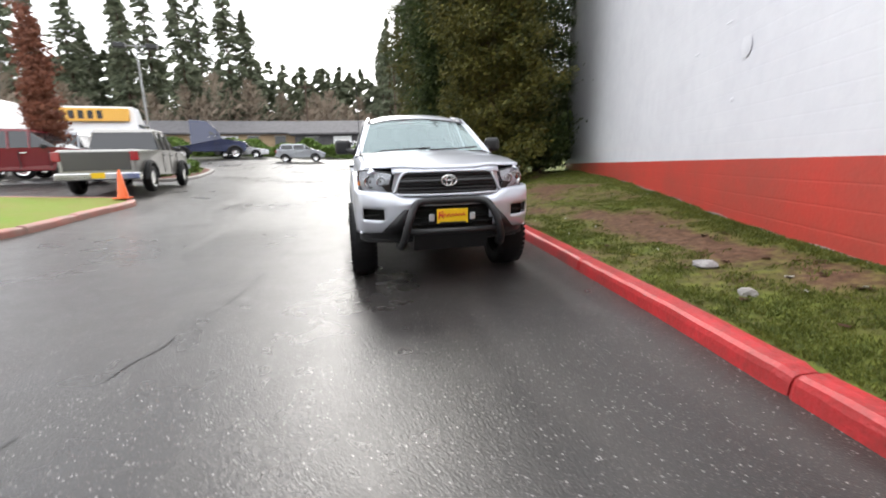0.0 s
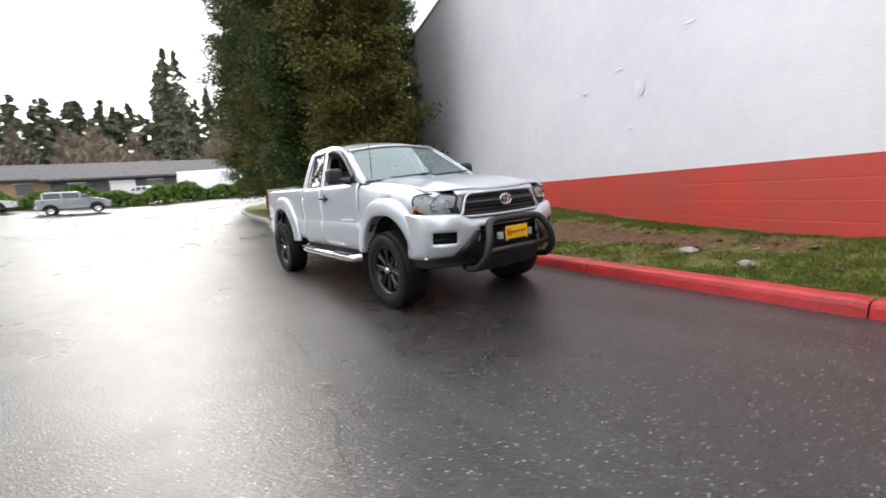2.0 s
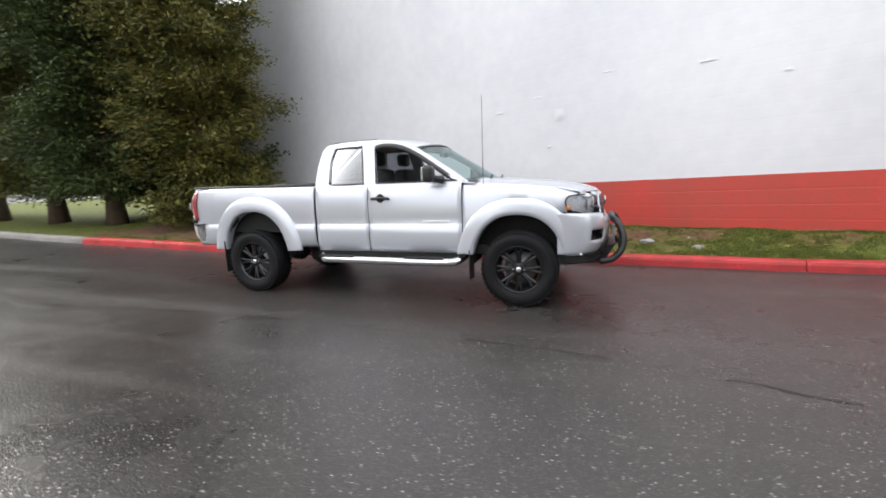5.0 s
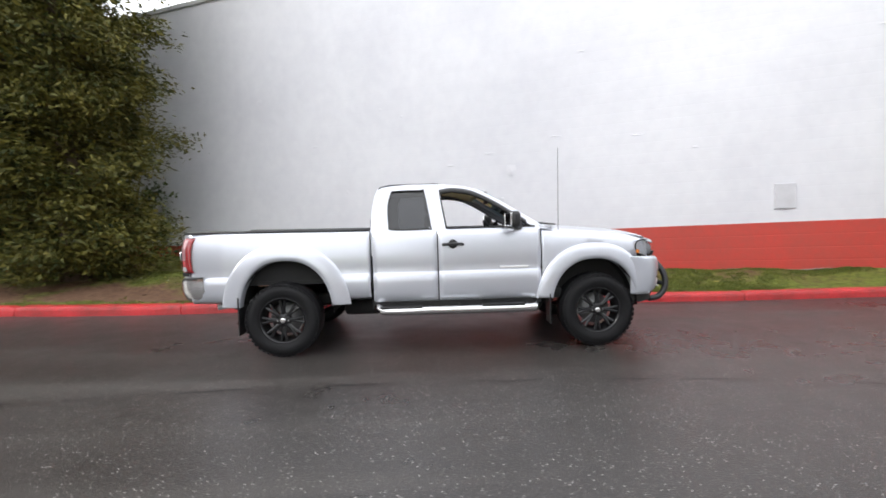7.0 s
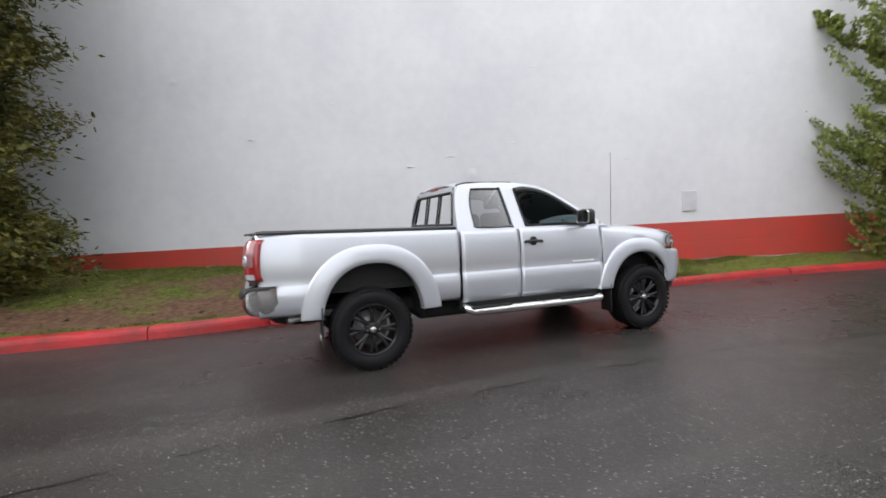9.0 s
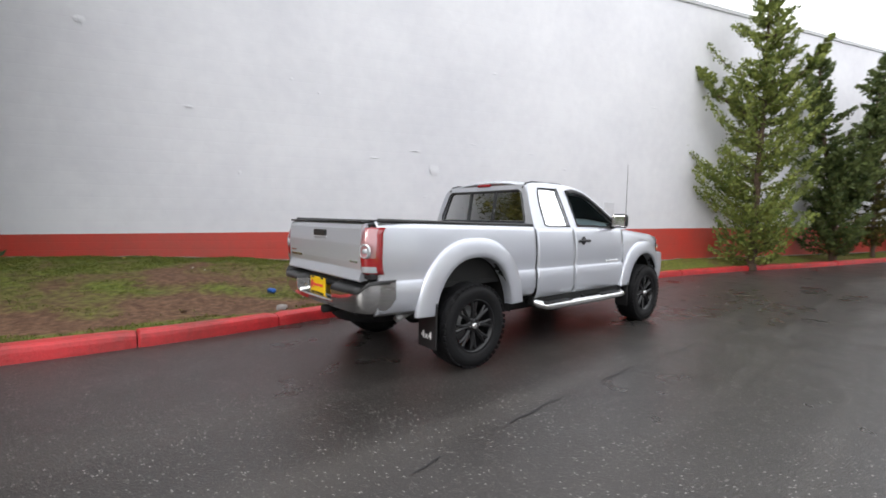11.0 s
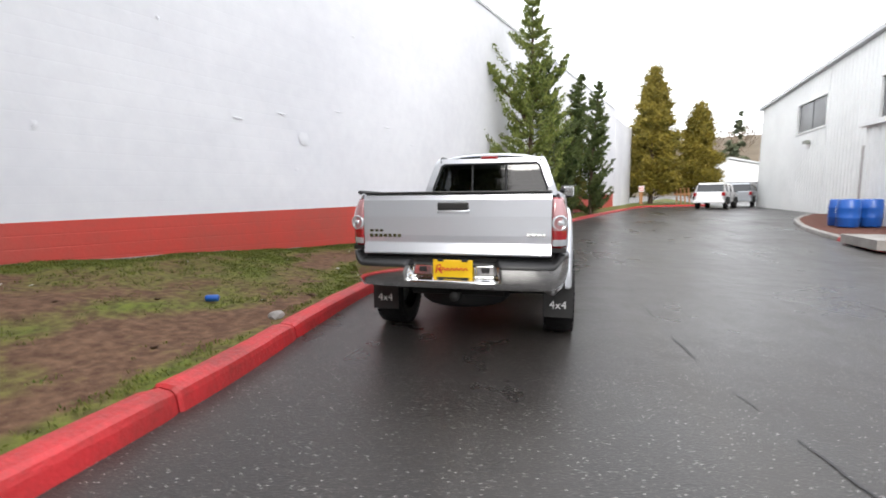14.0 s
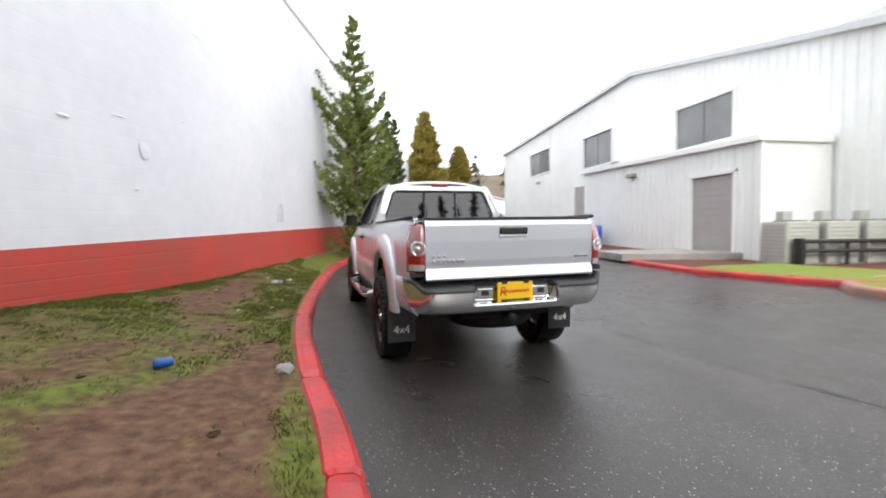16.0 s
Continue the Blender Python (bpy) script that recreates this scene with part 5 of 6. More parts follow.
part("aerial_base", lathe([(1.19, 0.018), (1.215, 0.012), (1.225, 0.0)], 10, "z"), BLACK, truck).location = (-0.745, -2.87, 0)

# ---- the metal shed across the lane ----
SHED_M = pose(-10.9, -7.0, 0.0, 0, 0, -6)  # local y runs along the shed's front, local -x goes into it


def cladding(name, y0, y1, x, z0, ztop, parent, pitch=0.30, mat=CLAD, holes=()):
    """Ribbed metal sheet in the plane x, from z0 up to ztop(y), with openings (y0, y1, z0, z1)."""
    verts, faces = [], []
    ys, y = [], y0
    while y < y1 - 0.01:
        ys += [(y, 0.0), (y + pitch * 0.62, 0.0), (y + pitch * 0.70, 0.03), (y + pitch * 0.92, 0.03)]
        y += pitch
    ys = [(min(a, y1), b) for a, b in ys] + [(y1, 0.0)]
    for h in holes:
        ys += [(h[0], 0.0), (h[1], 0.0)]
    ys.sort()
    zs = sorted({z0, *[h[2] for h in holes], *[h[3] for h in holes]})
    cols = len(zs) + 1
    for a, b in ys:
        for z in zs:
            verts.append((x + b, a, z))
        verts.append((x + b, a, ztop(a)))
    for i in range(len(ys) - 1):
        ym = (ys[i][0] + ys[i + 1][0]) / 2
        for k in range(cols - 1):
            zm = (zs[k] + (zs[k + 1] if k + 1 < len(zs) else zs[k] + 0.02)) / 2
            if any(h[0] < ym < h[1] and h[2] < zm < h[3] for h in holes):
                continue
            q = i * cols + k
            faces.append((q, q + cols, q + cols + 1, q + 1))
    return mesh_object(name, verts, faces, mat, parent)


shed = thing("metal_shed", "large white ribbed metal shed with dark upper windows", "building", SHED_M)


def shed_top(y):
    return float(np.interp(y, [-27.5, -7.6, 6.0, 30], [7.75, 8.6, 5.7, 2.5]))


WINS = [(-21.2, -17.4, 5.1, 6.85), (-12.7, -9.5, 4.6, 6.5), (-4.7, -1.6, 4.35, 6.15)]
cladding("front_wall", -27.5, 6.0, -2.5, 0.1, shed_top, shed, 0.34, holes=WINS)
part("side_wall", prism([(-2.5, 0.1), (-14, 0.1), (-14, 5.65), (-2.5, 5.65)], 5.9, 6.0, "y"), CLAD, shed)
part("side_wall", prism([(-2.5, 0.1), (-14, 0.1), (-14, 7.7), (-2.5, 7.7)], -27.62, -27.5, "y"), CLAD, shed)
for (a, b) in ((-27.6, -7.6), (-7.6, 6.0)):
    za, zb = shed_top(a + 0.001), shed_top(b)
    part("roof", prism([(a - 0.1, za + 0.02), (b, zb + 0.02), (b, zb + 0.22), (a - 0.1, za + 0.22)], -14, -2.25, "x"), TRIM, shed, "pale grey roof edge with gutter")
for y0, y1, z0, z1 in WINS:
    wf = part("window", box(-2.60, -2.56, y0, y1, z0, z1), PANE_BAY_DARK, shed, "dark upper window")
    for k in range(3):
        yy = y0 + (y1 - y0) * k / 2
        part("mullion", box(-2.56, -2.53, yy - 0.015, yy + 0.015, z0, z1), PANE_BAY_DARK, wf)
    for zz in (z0, z1):
        part("window_frame", box(-2.58, -2.44, y0 - 0.08, y1 + 0.08, zz - 0.05, zz + 0.05), CLAD, wf)
    for yy in (y0, y1):
        part("window_frame", box(-2.58, -2.44, yy - 0.07, yy + 0.07, z0, z1), CLAD, wf)
part("side_door", box(-2.50, -2.40, -13.6, -12.4, 0.3, 3.6, 0.02), DOOR_GREY, shed, "tall grey side door")
for y in (-19.3, -9.0):
    part("wall_lamp", box(-2.45, -2.2, y - 0.2, y + 0.2, 4.35, 4.55, 0.03), SOFT_GREY, shed, "grey flood lamp")
annex = thing("annex", "low white ribbed metal lean-to with grey roller door", "building", SHED_M)
cladding("annex_front", -8.0, 1.85, 0.0, 0.1, lambda y: 3.75 - 0.024 * (y + 8), annex, 0.30, holes=[(-0.75, 0.95, 0.1, 2.72)])
part("annex_end", box(-2.46, -0.002, 1.75, 1.85, 0.1, 3.5), CLAD, annex)
part("annex_back_end", box(-2.46, -0.002, -8.0, -7.9, 0.1, 3.7), CLAD, annex)
part("annex_roof", prism([(-8.15, 3.74), (1.95, 3.5), (1.95, 3.68), (-8.15, 3.92)], -2.4, 0.18, "x", 0.01), WHITE, annex, "white roof edge")
rd = part("roller_door", box(-0.12, -0.06, -0.75, 0.95, 0.15, 2.72), DOOR_GREY, annex, "grey roller door, closed")
for k in range(12):
    part("door_slat", box(-0.06, -0.045, -0.75, 0.95, 0.22 + k * 0.21, 0.40 + k * 0.21, 0.006), DOOR_GREY, rd)
for y in (-0.85, 0.95):
    part("door_jamb", box(-0.05, 0.06, y, y + 0.12, 0.1, 2.84, 0.01), WHITE, annex)
part("door_head", box(-0.05, 0.06, -0.85, 1.07, 2.72, 2.86, 0.01), WHITE, annex)
part("annex_lamp", box(0.02, 0.24, -4.2, -3.75, 3.12, 3.28, 0.03), SOFT_GREY, annex, "grey flood lamp")
part("corner_post", box(-0.04, 0.06, 1.75, 1.92, 0.1, 3.5, 0.01), CLAD, annex)

# island in front of the shed: kerb, mulch, walk, lawn
ISLAND = [(-13.5, -21.5), (-11.0, -17.5), (-9.2, -13.2), (-8.3, -9.8), (-7.75, -7.0), (-7.4, -5.0), (-7.15, -3.0), (-6.95, -1.0), (-6.95, 0.6), (-7.4, 1.4), (-8.4, 1.7), (-14, 1.8)]
isl_pts = [Vector((p.x, p.y, 0)) for p in reversed(curve([(x, y, 0) for x, y in ISLAND], 8))]
isl_kerb = thing("kerb_shed", "red painted kerb of the bed before the shed", "kerb", kind="structure")
for piece in split_line(isl_pts, [-14, -11.5, -9.6, -8.9, -7.1, -4.5, -1.8, 0.9]):
    if len(piece) > 1:
        ym = piece[len(piece) // 2].y
        kerb_stone(piece, CONCRETE if ym < -9.6 else KERB_RED, isl_kerb)
bed_v, bed_f = [], []
for i, p in enumerate(isl_pts):
    for k in range(9):
        f = k / 8
        x = p.x - 0.12 - f * (p.x - 0.12 + 15.5)
        bed_v.append((x, p.y, height(p.x, p.y) + 0.118 - 0.005 * smoothstep(f, 0, 0.6) + 0.015 * noise.noise(Vector((x * 2, p.y * 2, 1)))))
for i in range(len(isl_pts) - 1):
    for k in range(8):
        q = i * 9 + k
        bed_f.append((q, q + 1, q + 10, q + 9))
tagged(mesh_object("ground_mulch_bed", bed_v, bed_f, MULCH, smooth=True), "red bark mulch bed before the shed", "bed", kind="structure")
tagged(part("pavement", prism([(-7.9, -8.9), (-7.45, -6.9), (-11.0, -5.6), (-11.2, -8.2)], 0.1, 0.31, "z"), CONCRETE), "concrete walk to the roller door", "pavement", kind="structure")
lawn_bm = bmesh.new()
lawn_rows = [[lawn_bm.verts.new((x - 0.12 * k, y, height(x, y) + 0.130 + 0.006 * min(k, 3) + 0.015 * noise.noise(Vector((k, y * 3, 0))))) for k in (1, 5, 10, 16, 22)] for x, y in [(-7.2, -4.2), (-7.1, -3.0), (-6.98, -2.0), (-6.9, -1.0), (-6.9, 0.4), (-7.3, 1.2)]]
for r0, r1 in zip(lawn_rows, lawn_rows[1:]):
    for k in range(4):
        lawn_bm.faces.new((r0[k], r0[k + 1], r1[k + 1], r1[k]))
tagged(part("ground_lawn", lawn_bm, LAWN, None, "", True), "strip of mown lawn behind the kerb", "lawn", kind="structure")


def drum(x, y, z):
    d = thing("plastic_drum", "blue plastic drum standing on the mulch", "drum", pose(x, y, z), group="blue drums")
    part("body", lathe([(0.0, 0.0), (0.0, 0.27), (0.03, 0.29), (0.28, 0.30), (0.30, 0.31), (0.33, 0.30), (0.58, 0.30), (0.61, 0.31), (0.64, 0.30), (0.86, 0.28), (0.90, 0.25), (0.90, 0.0)], 24, "z"), BLUE_DRUM, d, "", True)
    part("label_patch", box(0.20, 0.30, -0.10, 0.10, 0.45, 0.66), WHITE, d, "white paper patch")
    return d


base = drum(-11.0, -13.6, 0.27)
for x, y in ((-10.85, -12.85), (-10.3, -13.4), (-10.1, -12.6)):
    copy_thing(base, pose(x, y, 0.27, 0, 0, x * 40))

# heat pumps behind a black rail
PUMP = material("pale_olive_pump_casing", (0.46, 0.47, 0.42), 0.5, vary=0.2, scale=3)
for k in range(4):
    u = thing("heat_pump", "pale olive outdoor heat pump on a concrete pad", "heat pump", pose(-10.55 - 0.98 * k, -4.25 + 0.30 * k, 0.10, 0, 0, -14), group="heat pumps")
    part("cabinet", box(-0.43, 0.43, -0.42, 0.42, 0.06, 1.12, 0.03), PUMP, u)
    coil = part("coil_guard", box(0.43, 0.442, -0.36, 0.36, 0.14, 1.02), DOOR_GREY, u, "dark coil guard")
    for j in range(9):
        part("louvre", box(-0.38, 0.38, 0.42, 0.436, 0.16 + j * 0.10, 0.20 + j * 0.10, 0.004), PUMP, u)
        part("guard_wire", box(0.442, 0.450, -0.36, 0.36, 0.17 + j * 0.098, 0.185 + j * 0.098), PUMP, coil)
    part("fan_guard", lathe([(1.12, 0.36), (1.15, 0.35), (1.15, 0.05), (1.12, 0.0)], 20, "z"), BLACK, u, "dark fan guard", True)
    part("vent_box", box(-0.14, 0.14, -0.30, -0.06, 1.12, 1.40, 0.02), PUMP, u, "small square box on top")
    part("pad", box(-0.50, 0.50, -0.49, 0.49, 0.0, 0.06, 0.01), CONCRETE, u)
rail = thing("guard_rail", "low black pipe guard rail before the heat pumps", "rail", pose(0, 0, 0.10))
RAIL = [(-10.15, -3.72), (-11.3, -3.38), (-12.5, -3.02), (-13.7, -2.66)]
for z in (0.38, 0.62):
    part("pipe", rod([(x, y, z) for x, y in RAIL], 0.05, 8), BLACK, rail)
for n, (x, y) in enumerate(RAIL):
    part("post", box(x - 0.09, x + 0.09, y - 0.09, y + 0.09, -0.1, 0.70, 0.015) if n == 0 else rod([(x, y, -0.1), (x, y, 0.64)], 0.05, 8), BLACK, rail)

# ---- far end of the lane ----
conifer("golden_cypress", "broad golden green clipped cypress at the lane's end", -9.6, -38.5, 0.6, 12.2, lambda f: 2.75 * (1 - f) ** 0.62, LEAF_GOLD, 71, clear=0.2, rise=0.8, sprays=60000, size=0.20, trunk=0.2, clump=120, ragged=0.08, group="golden cypresses", shape=0.5)
conifer("golden_cypress", "broad golden green clipped cypress at the lane's end", -13.9, -40.5, 0.65, 9.2, lambda f: 2.4 * (1 - f) ** 0.62, LEAF_GOLD, 72, clear=0.2, rise=0.8, sprays=45000, size=0.20, trunk=0.2, clump=120, ragged=0.08, group="golden cypresses", shape=0.5)
conifer("golden_cypress", "broad golden green clipped cypress at the lane's end", -7.9, -42.5, 0.65, 7.0, lambda f: 2.2 * (1 - f) ** 0.5, LEAF_GOLD, 73, clear=0.2, rise=0.8, sprays=14000, size=0.26, trunk=0.2, clump=120, ragged=0.08, group="golden cypresses", shape=0.5)
post = thing("sign_post", "small red and white sign on a wooden post", "sign", pose(-8.4, -36.3, 0.6))
part("post", box(-0.12, 0.12, -0.08, 0.08, 0, 1.7, 0.01), WOOD, post)
part("sign_board", box(-0.22, 0.22, 0.08, 0.11, 1.25, 1.75, 0.01), WHITE, post)
for k in range(3):
    part("sign_bar", box(-0.17, 0.17, 0.11, 0.116, 1.33 + k * 0.14, 1.40 + k * 0.14), PLATE_RED, post, "red unreadable line")
bar = thing("wooden_trestle", "tan wooden trestle leaning by the cypress", "trestle", pose(-12.0, -37.6, 0.65))
for k in range(4):
    part("leg", rod([(-0.6 + k * 0.35, 0, 0), (-0.4 + k * 0.3, 0, 1.5)], 0.06, 6), WOOD, bar)
part("rail", box(-0.6, 0.7, -0.05, 0.05, 0.9, 1.05), WOOD, bar)

far_garage = thing("far_garage", "white gabled garage with an open dark bay", "building", pose(-25, -62.5, 0.7, 0, 0, -12))
part("wall", prism([(-4.5, 0), (4.5, 0), (4.5, 3.9), (0.8, 5.8), (-4.5, 4.6)], -5, 0, "y"), CLAD, far_garage)
# no opening is cut: a flat dark panel stands for the bay's inner shade
part("bay", box(-3.4, 1.4, 0.0, 0.04, 0, 2.7), PANE_BAY_DARK, far_garage, "dark panel drawn as the shade inside the open bay")
part("roof", prism([(-4.9, 4.5), (0.8, 5.85), (4.9, 3.75), (4.9, 3.95), (0.8, 6.1), (-4.9, 4.7)], -5.2, 0.25, "y"), TRIM, far_garage)

# ---- vehicles ----
PAINTS = {"white": material("white_car_paint", (0.75, 0.75, 0.76), 0.3, coat=0.5), "silver": material("silver_car_paint", (0.45, 0.47, 0.50), 0.3, 0.5, coat=0.5), "maroon": material("maroon_car_paint", (0.16, 0.012, 0.018), 0.25, coat=0.7),
          "grey": material("warm_grey_car_paint", (0.34, 0.33, 0.31), 0.3, 0.5, coat=0.5), "charcoal": material("charcoal_tailgate", (0.06, 0.058, 0.055), 0.35, coat=0.4), "navy": material("navy_truck_paint", (0.018, 0.025, 0.07), 0.25, coat=0.7), "yellow": YELLOW}
CAR_GLASS = material("car_window_glass", (0.02, 0.022, 0.025), 0.06, coat=0.5)


def vehicle(name, label, category, m, paint, body, glass, width, wheels, radius=0.33, tail=None, plate=False, roof=None, group=""):
    """A parked vehicle, nose towards local +y: body and glasshouse from side outlines, wheels, lamps."""
    v = thing(name, label, category, m, group)
    w = width / 2
    belt = glass[0][1] if glass else 9.0

    def leaned(bm, lean=0.30):
        """Draws the sides in: rounded in plan at both ends, and leaning inwards above the belt."""
        ys = [q[0] for q in body]
        for q in bm.verts:
            end = max(abs(q.co.y - (min(ys) + max(ys)) / 2) / ((max(ys) - min(ys)) / 2) - 0.72, 0) / 0.28
            q.co.x *= 1 - 0.10 * end ** 2 - lean * max(q.co.z - belt, 0) / w * 0.8 - 0.10 * max(0.75 - q.co.z, 0)
        return bm
    part("body", leaned(prism(body, -w, w, "x", 0.06)), PAINTS[paint], v, "", False)
    if glass:
        part("glasshouse", leaned(prism(glass, -w * 0.95, w * 0.95, "x", 0.03)), CAR_GLASS, v, "dark side windows")
        gy = [q[0] for q in glass]
        for sx in (-1, 1):
            mr = part("side_mirror", box(-0.10, 0.10, -0.05, 0.05, -0.07, 0.07, 0.03), BLACK, v, "dark side mirror")
            mr.location = (sx * (w + 0.08), max(gy) - 0.35, belt + 0.08)
            for yy in (max(gy) - 0.25, (max(gy) + min(gy)) / 2, min(gy) + 0.30):
                part("door_seam", box(sx * (w - 0.02), sx * (w + 0.003), yy - 0.008, yy + 0.008, 0.55, belt - 0.04), BLACK, v)
            for yy in (max(gy) - 0.95, min(gy) + 0.45):
                part("door_handle", box(sx * (w - 0.01), sx * (w + 0.025), yy - 0.09, yy + 0.09, belt - 0.16, belt - 0.12, 0.008), CHROME, v)
    # bodies have no arches cut: a near-black ring stands for the wheel well's shade
    for sx in (-1, 1):
        for wy in wheels:
            part("arch_shade_ring", rod([(sx * (w - 0.004), wy + radius * 1.22 * math.cos(a), radius + radius * 1.22 * math.sin(a)) for a in [math.pi * k / 14 for k in range(15)]], radius * 0.20, 6), UNDER, v, "dark ring drawn as the shade in the wheel arch")
    if roof:
        part("roof", leaned(prism(roof, -w * 0.95, w * 0.95, "x", 0.03)), PAINTS[paint], v)
        ys = [p[0] for p in roof]
        for sx in (-1, 1):
            for yy in (min(ys) + 0.05, (min(ys) + max(ys)) / 2, max(ys) - 0.05):
                rise = min(p[1] for p in roof) - belt
                part("pillar", rod([(sx * w * 0.965, yy, belt - 0.02), (sx * w * (0.96 - 0.24 * rise / w), yy, belt + rise + 0.02)], 0.04, 6), PAINTS[paint], v)
    for sx in (-1, 1):
        for wy in wheels:
            t = part("tyre", lathe([(0.11, radius * 0.6), (0.11, radius * 0.93), (0.06, radius), (-0.06, radius), (-0.11, radius * 0.93), (-0.11, radius * 0.6)], 24), RUBBER, v, "black tyre", True)
            t.location = (sx * (w - 0.08), wy, radius)
            part("rim", lathe([(sx * 0.10, radius * 0.62), (sx * 0.075, radius * 0.5), (sx * 0.095, radius * 0.2), (sx * 0.095, 0.0)], 16), CHROME, t, "bright rim", True)
        ys = [p[0] for p in body]
        zt = tail or 0.85
        part("tail_lamp", box(sx * (w - 0.20), sx * (w + 0.01), min(ys) - 0.015, min(ys) + 0.06, zt - 0.12, zt + 0.14, 0.02), LAMP_RED, v, "red tail lamp")
        part("head_lamp", box(sx * (w - 0.30), sx * (w + 0.005), max(ys) - 0.12, max(ys) + 0.01, 0.62, 0.80, 0.02), LAMP_CLEAR, v, "clear head lamp")
    part("rear_bumper", box(-w, w, min(ys) - 0.06, min(ys) + 0.1, 0.42, 0.62, 0.03), CHROME if category == "truck" else PAINTS[paint], v)
    if plate:
        part("dealer_plate", box(-0.16, 0.16, min(ys) - 0.075, min(ys) - 0.06, 0.47, 0.62), PLATE_YELLOW, v, "yellow dealer plate")
        part("tailgate", box(-w + 0.2, w - 0.2, min(ys) - 0.02, min(ys) + 0.03, 0.68, 1.18, 0.015), PAINTS["charcoal"], v, "dark tailgate")
    return v


PICKUP = [(-2.9, 0.5), (2.75, 0.45), (2.85, 0.7), (2.8, 1.12), (1.35, 1.28), (-0.85, 1.26), (-2.9, 1.24)]
PICKUP_GLASS = [(-0.85, 1.24), (1.35, 1.26), (0.55, 1.84), (-0.62, 1.86)]
PICKUP_ROOF = [(-0.66, 1.82), (0.62, 1.82), (0.5, 1.92), (-0.55, 1.93)]
SEDAN = [(-2.2, 0.35), (2.2, 0.32), (2.25, 0.6), (2.1, 0.78), (1.1, 0.95), (-1.5, 1.0), (-2.2, 0.95)]
SEDAN_GLASS = [(-1.6, 0.97), (1.15, 0.93), (0.35, 1.38), (-0.9, 1.40)]
SEDAN_ROOF = [(-0.95, 1.36), (0.42, 1.34), (0.3, 1.43), (-0.85, 1.45)]
WAGON = [(-2.0, 0.4), (2.0, 0.35), (2.05, 0.7), (1.6, 0.98), (1.0, 1.05), (-1.95, 1.1), (-2.0, 0.9)]
WAGON_GLASS = [(-1.9, 1.06), (1.15, 1.02), (0.35, 1.46), (-1.55, 1.48)]
WAGON_ROOF = [(-1.6, 1.44), (0.45, 1.42), (0.3, 1.52), (-1.45, 1.54)]
SUV = [(-2.3, 0.5), (2.3, 0.45), (2.35, 0.8), (2.2, 1.05), (1.1, 1.15), (-2.3, 1.18)]
SUV_GLASS = [(-2.25, 1.15), (1.2, 1.12), (0.5, 1.68), (-2.0, 1.72)]
SUV_ROOF = [(-2.05, 1.68), (0.55, 1.66), (0.4, 1.78), (-1.95, 1.8)]


def parked(name, label, category, x, y, turn, *rest, **more):
    return vehicle(name, label, category, pose(x, y, height(x, y), 0, 0, turn), *rest, **more)


parked("parked_pickup", "warm grey crew cab pickup with dark tailgate, parked", "truck", -7.95, 8.7, 6, "grey", PICKUP, PICKUP_GLASS, 2.0, (-1.9, 1.75), 0.40, 1.05, True, PICKUP_ROOF, group="vehicles in the car park")
parked("parked_pickup", "dark red pickup parked beside the grey one", "truck", -12.4, 10.9, -82, "maroon", PICKUP, PICKUP_GLASS, 2.0, (-1.9, 1.75), 0.40, 1.05, False, PICKUP_ROOF, group="vehicles in the car park")
parked("parked_offroader", "grey boxy off-roader parked in the second row", "car", -13.3, 15.2, -80, "silver", [(-2.2, 0.6), (2.2, 0.55), (2.2, 1.2), (0.9, 1.3), (-2.2, 1.3)], [(-2.15, 1.28), (0.85, 1.28), (0.65, 1.85), (-2.1, 1.85)], 1.9, (-1.4, 1.4), 0.42, 1.1, False, [(-2.15, 1.82), (0.7, 1.82), (0.6, 1.95), (-2.1, 1.95)], group="vehicles in the car park")
parked("box_truck", "white box truck parked behind the pickups", "truck", -17.5, 17.0, 10, "white", [(-4, 0.8), (4, 0.6), (4, 1.6), (3.2, 2.4), (2.2, 2.5), (2.2, 3.6), (-4, 3.6)], [(2.3, 1.7), (3.9, 1.65), (3.15, 2.35), (2.3, 2.4)], 2.3, (-2.2, 2.8), 0.45, 1.0, group="vehicles in the car park")
hire = parked("hire_truck", "white box truck with a yellow band and dark writing", "truck", -18.2, 26.0, -80, "white", [(-4.5, 1.0), (4.5, 0.8), (4.5, 2.2), (3.4, 2.5), (3.2, 3.9), (-4.5, 3.95)], [(3.1, 1.9), (4.35, 1.8), (3.6, 2.75), (3.1, 2.8)], 2.4, (-2.4, 3.2), 0.48, 1.2, group="vehicles in the car park")
part("side_band", box(-1.21, 1.21, -4.3, 3.0, 2.95, 3.75, 0.01), YELLOW, hire, "yellow band round the box")
for k in range(6):
    part("band_letter", box(1.21, 1.222, -1.2 + k * 0.5, -0.9 + k * 0.5, 3.1, 3.6), BLACK, hire, "dark unreadable letter")
parked("semi_tractor", "dark navy semi tractor with white fairing", "truck", -13.6, 36.0, -75, "navy", [(-2.8, 0.7), (3.2, 0.6), (3.2, 1.5), (1.2, 1.75), (0.8, 2.7), (0.2, 3.3), (-1.2, 3.4), (-1.2, 1.2), (-2.8, 1.1)], [(0.3, 2.1), (1.2, 2.0), (0.85, 2.75), (0.3, 2.8)], 2.3, (-2.0, 2.2), 0.5, 1.0, group="vehicles in the car park")
parked("hatchback", "silver hatchback on the street beyond the car park", "car", -5.2, 33.0, -90, "silver", WAGON, WAGON_GLASS, 1.7, (-1.25, 1.25), 0.31, 0.9, False, WAGON_ROOF, group="cars on the street")
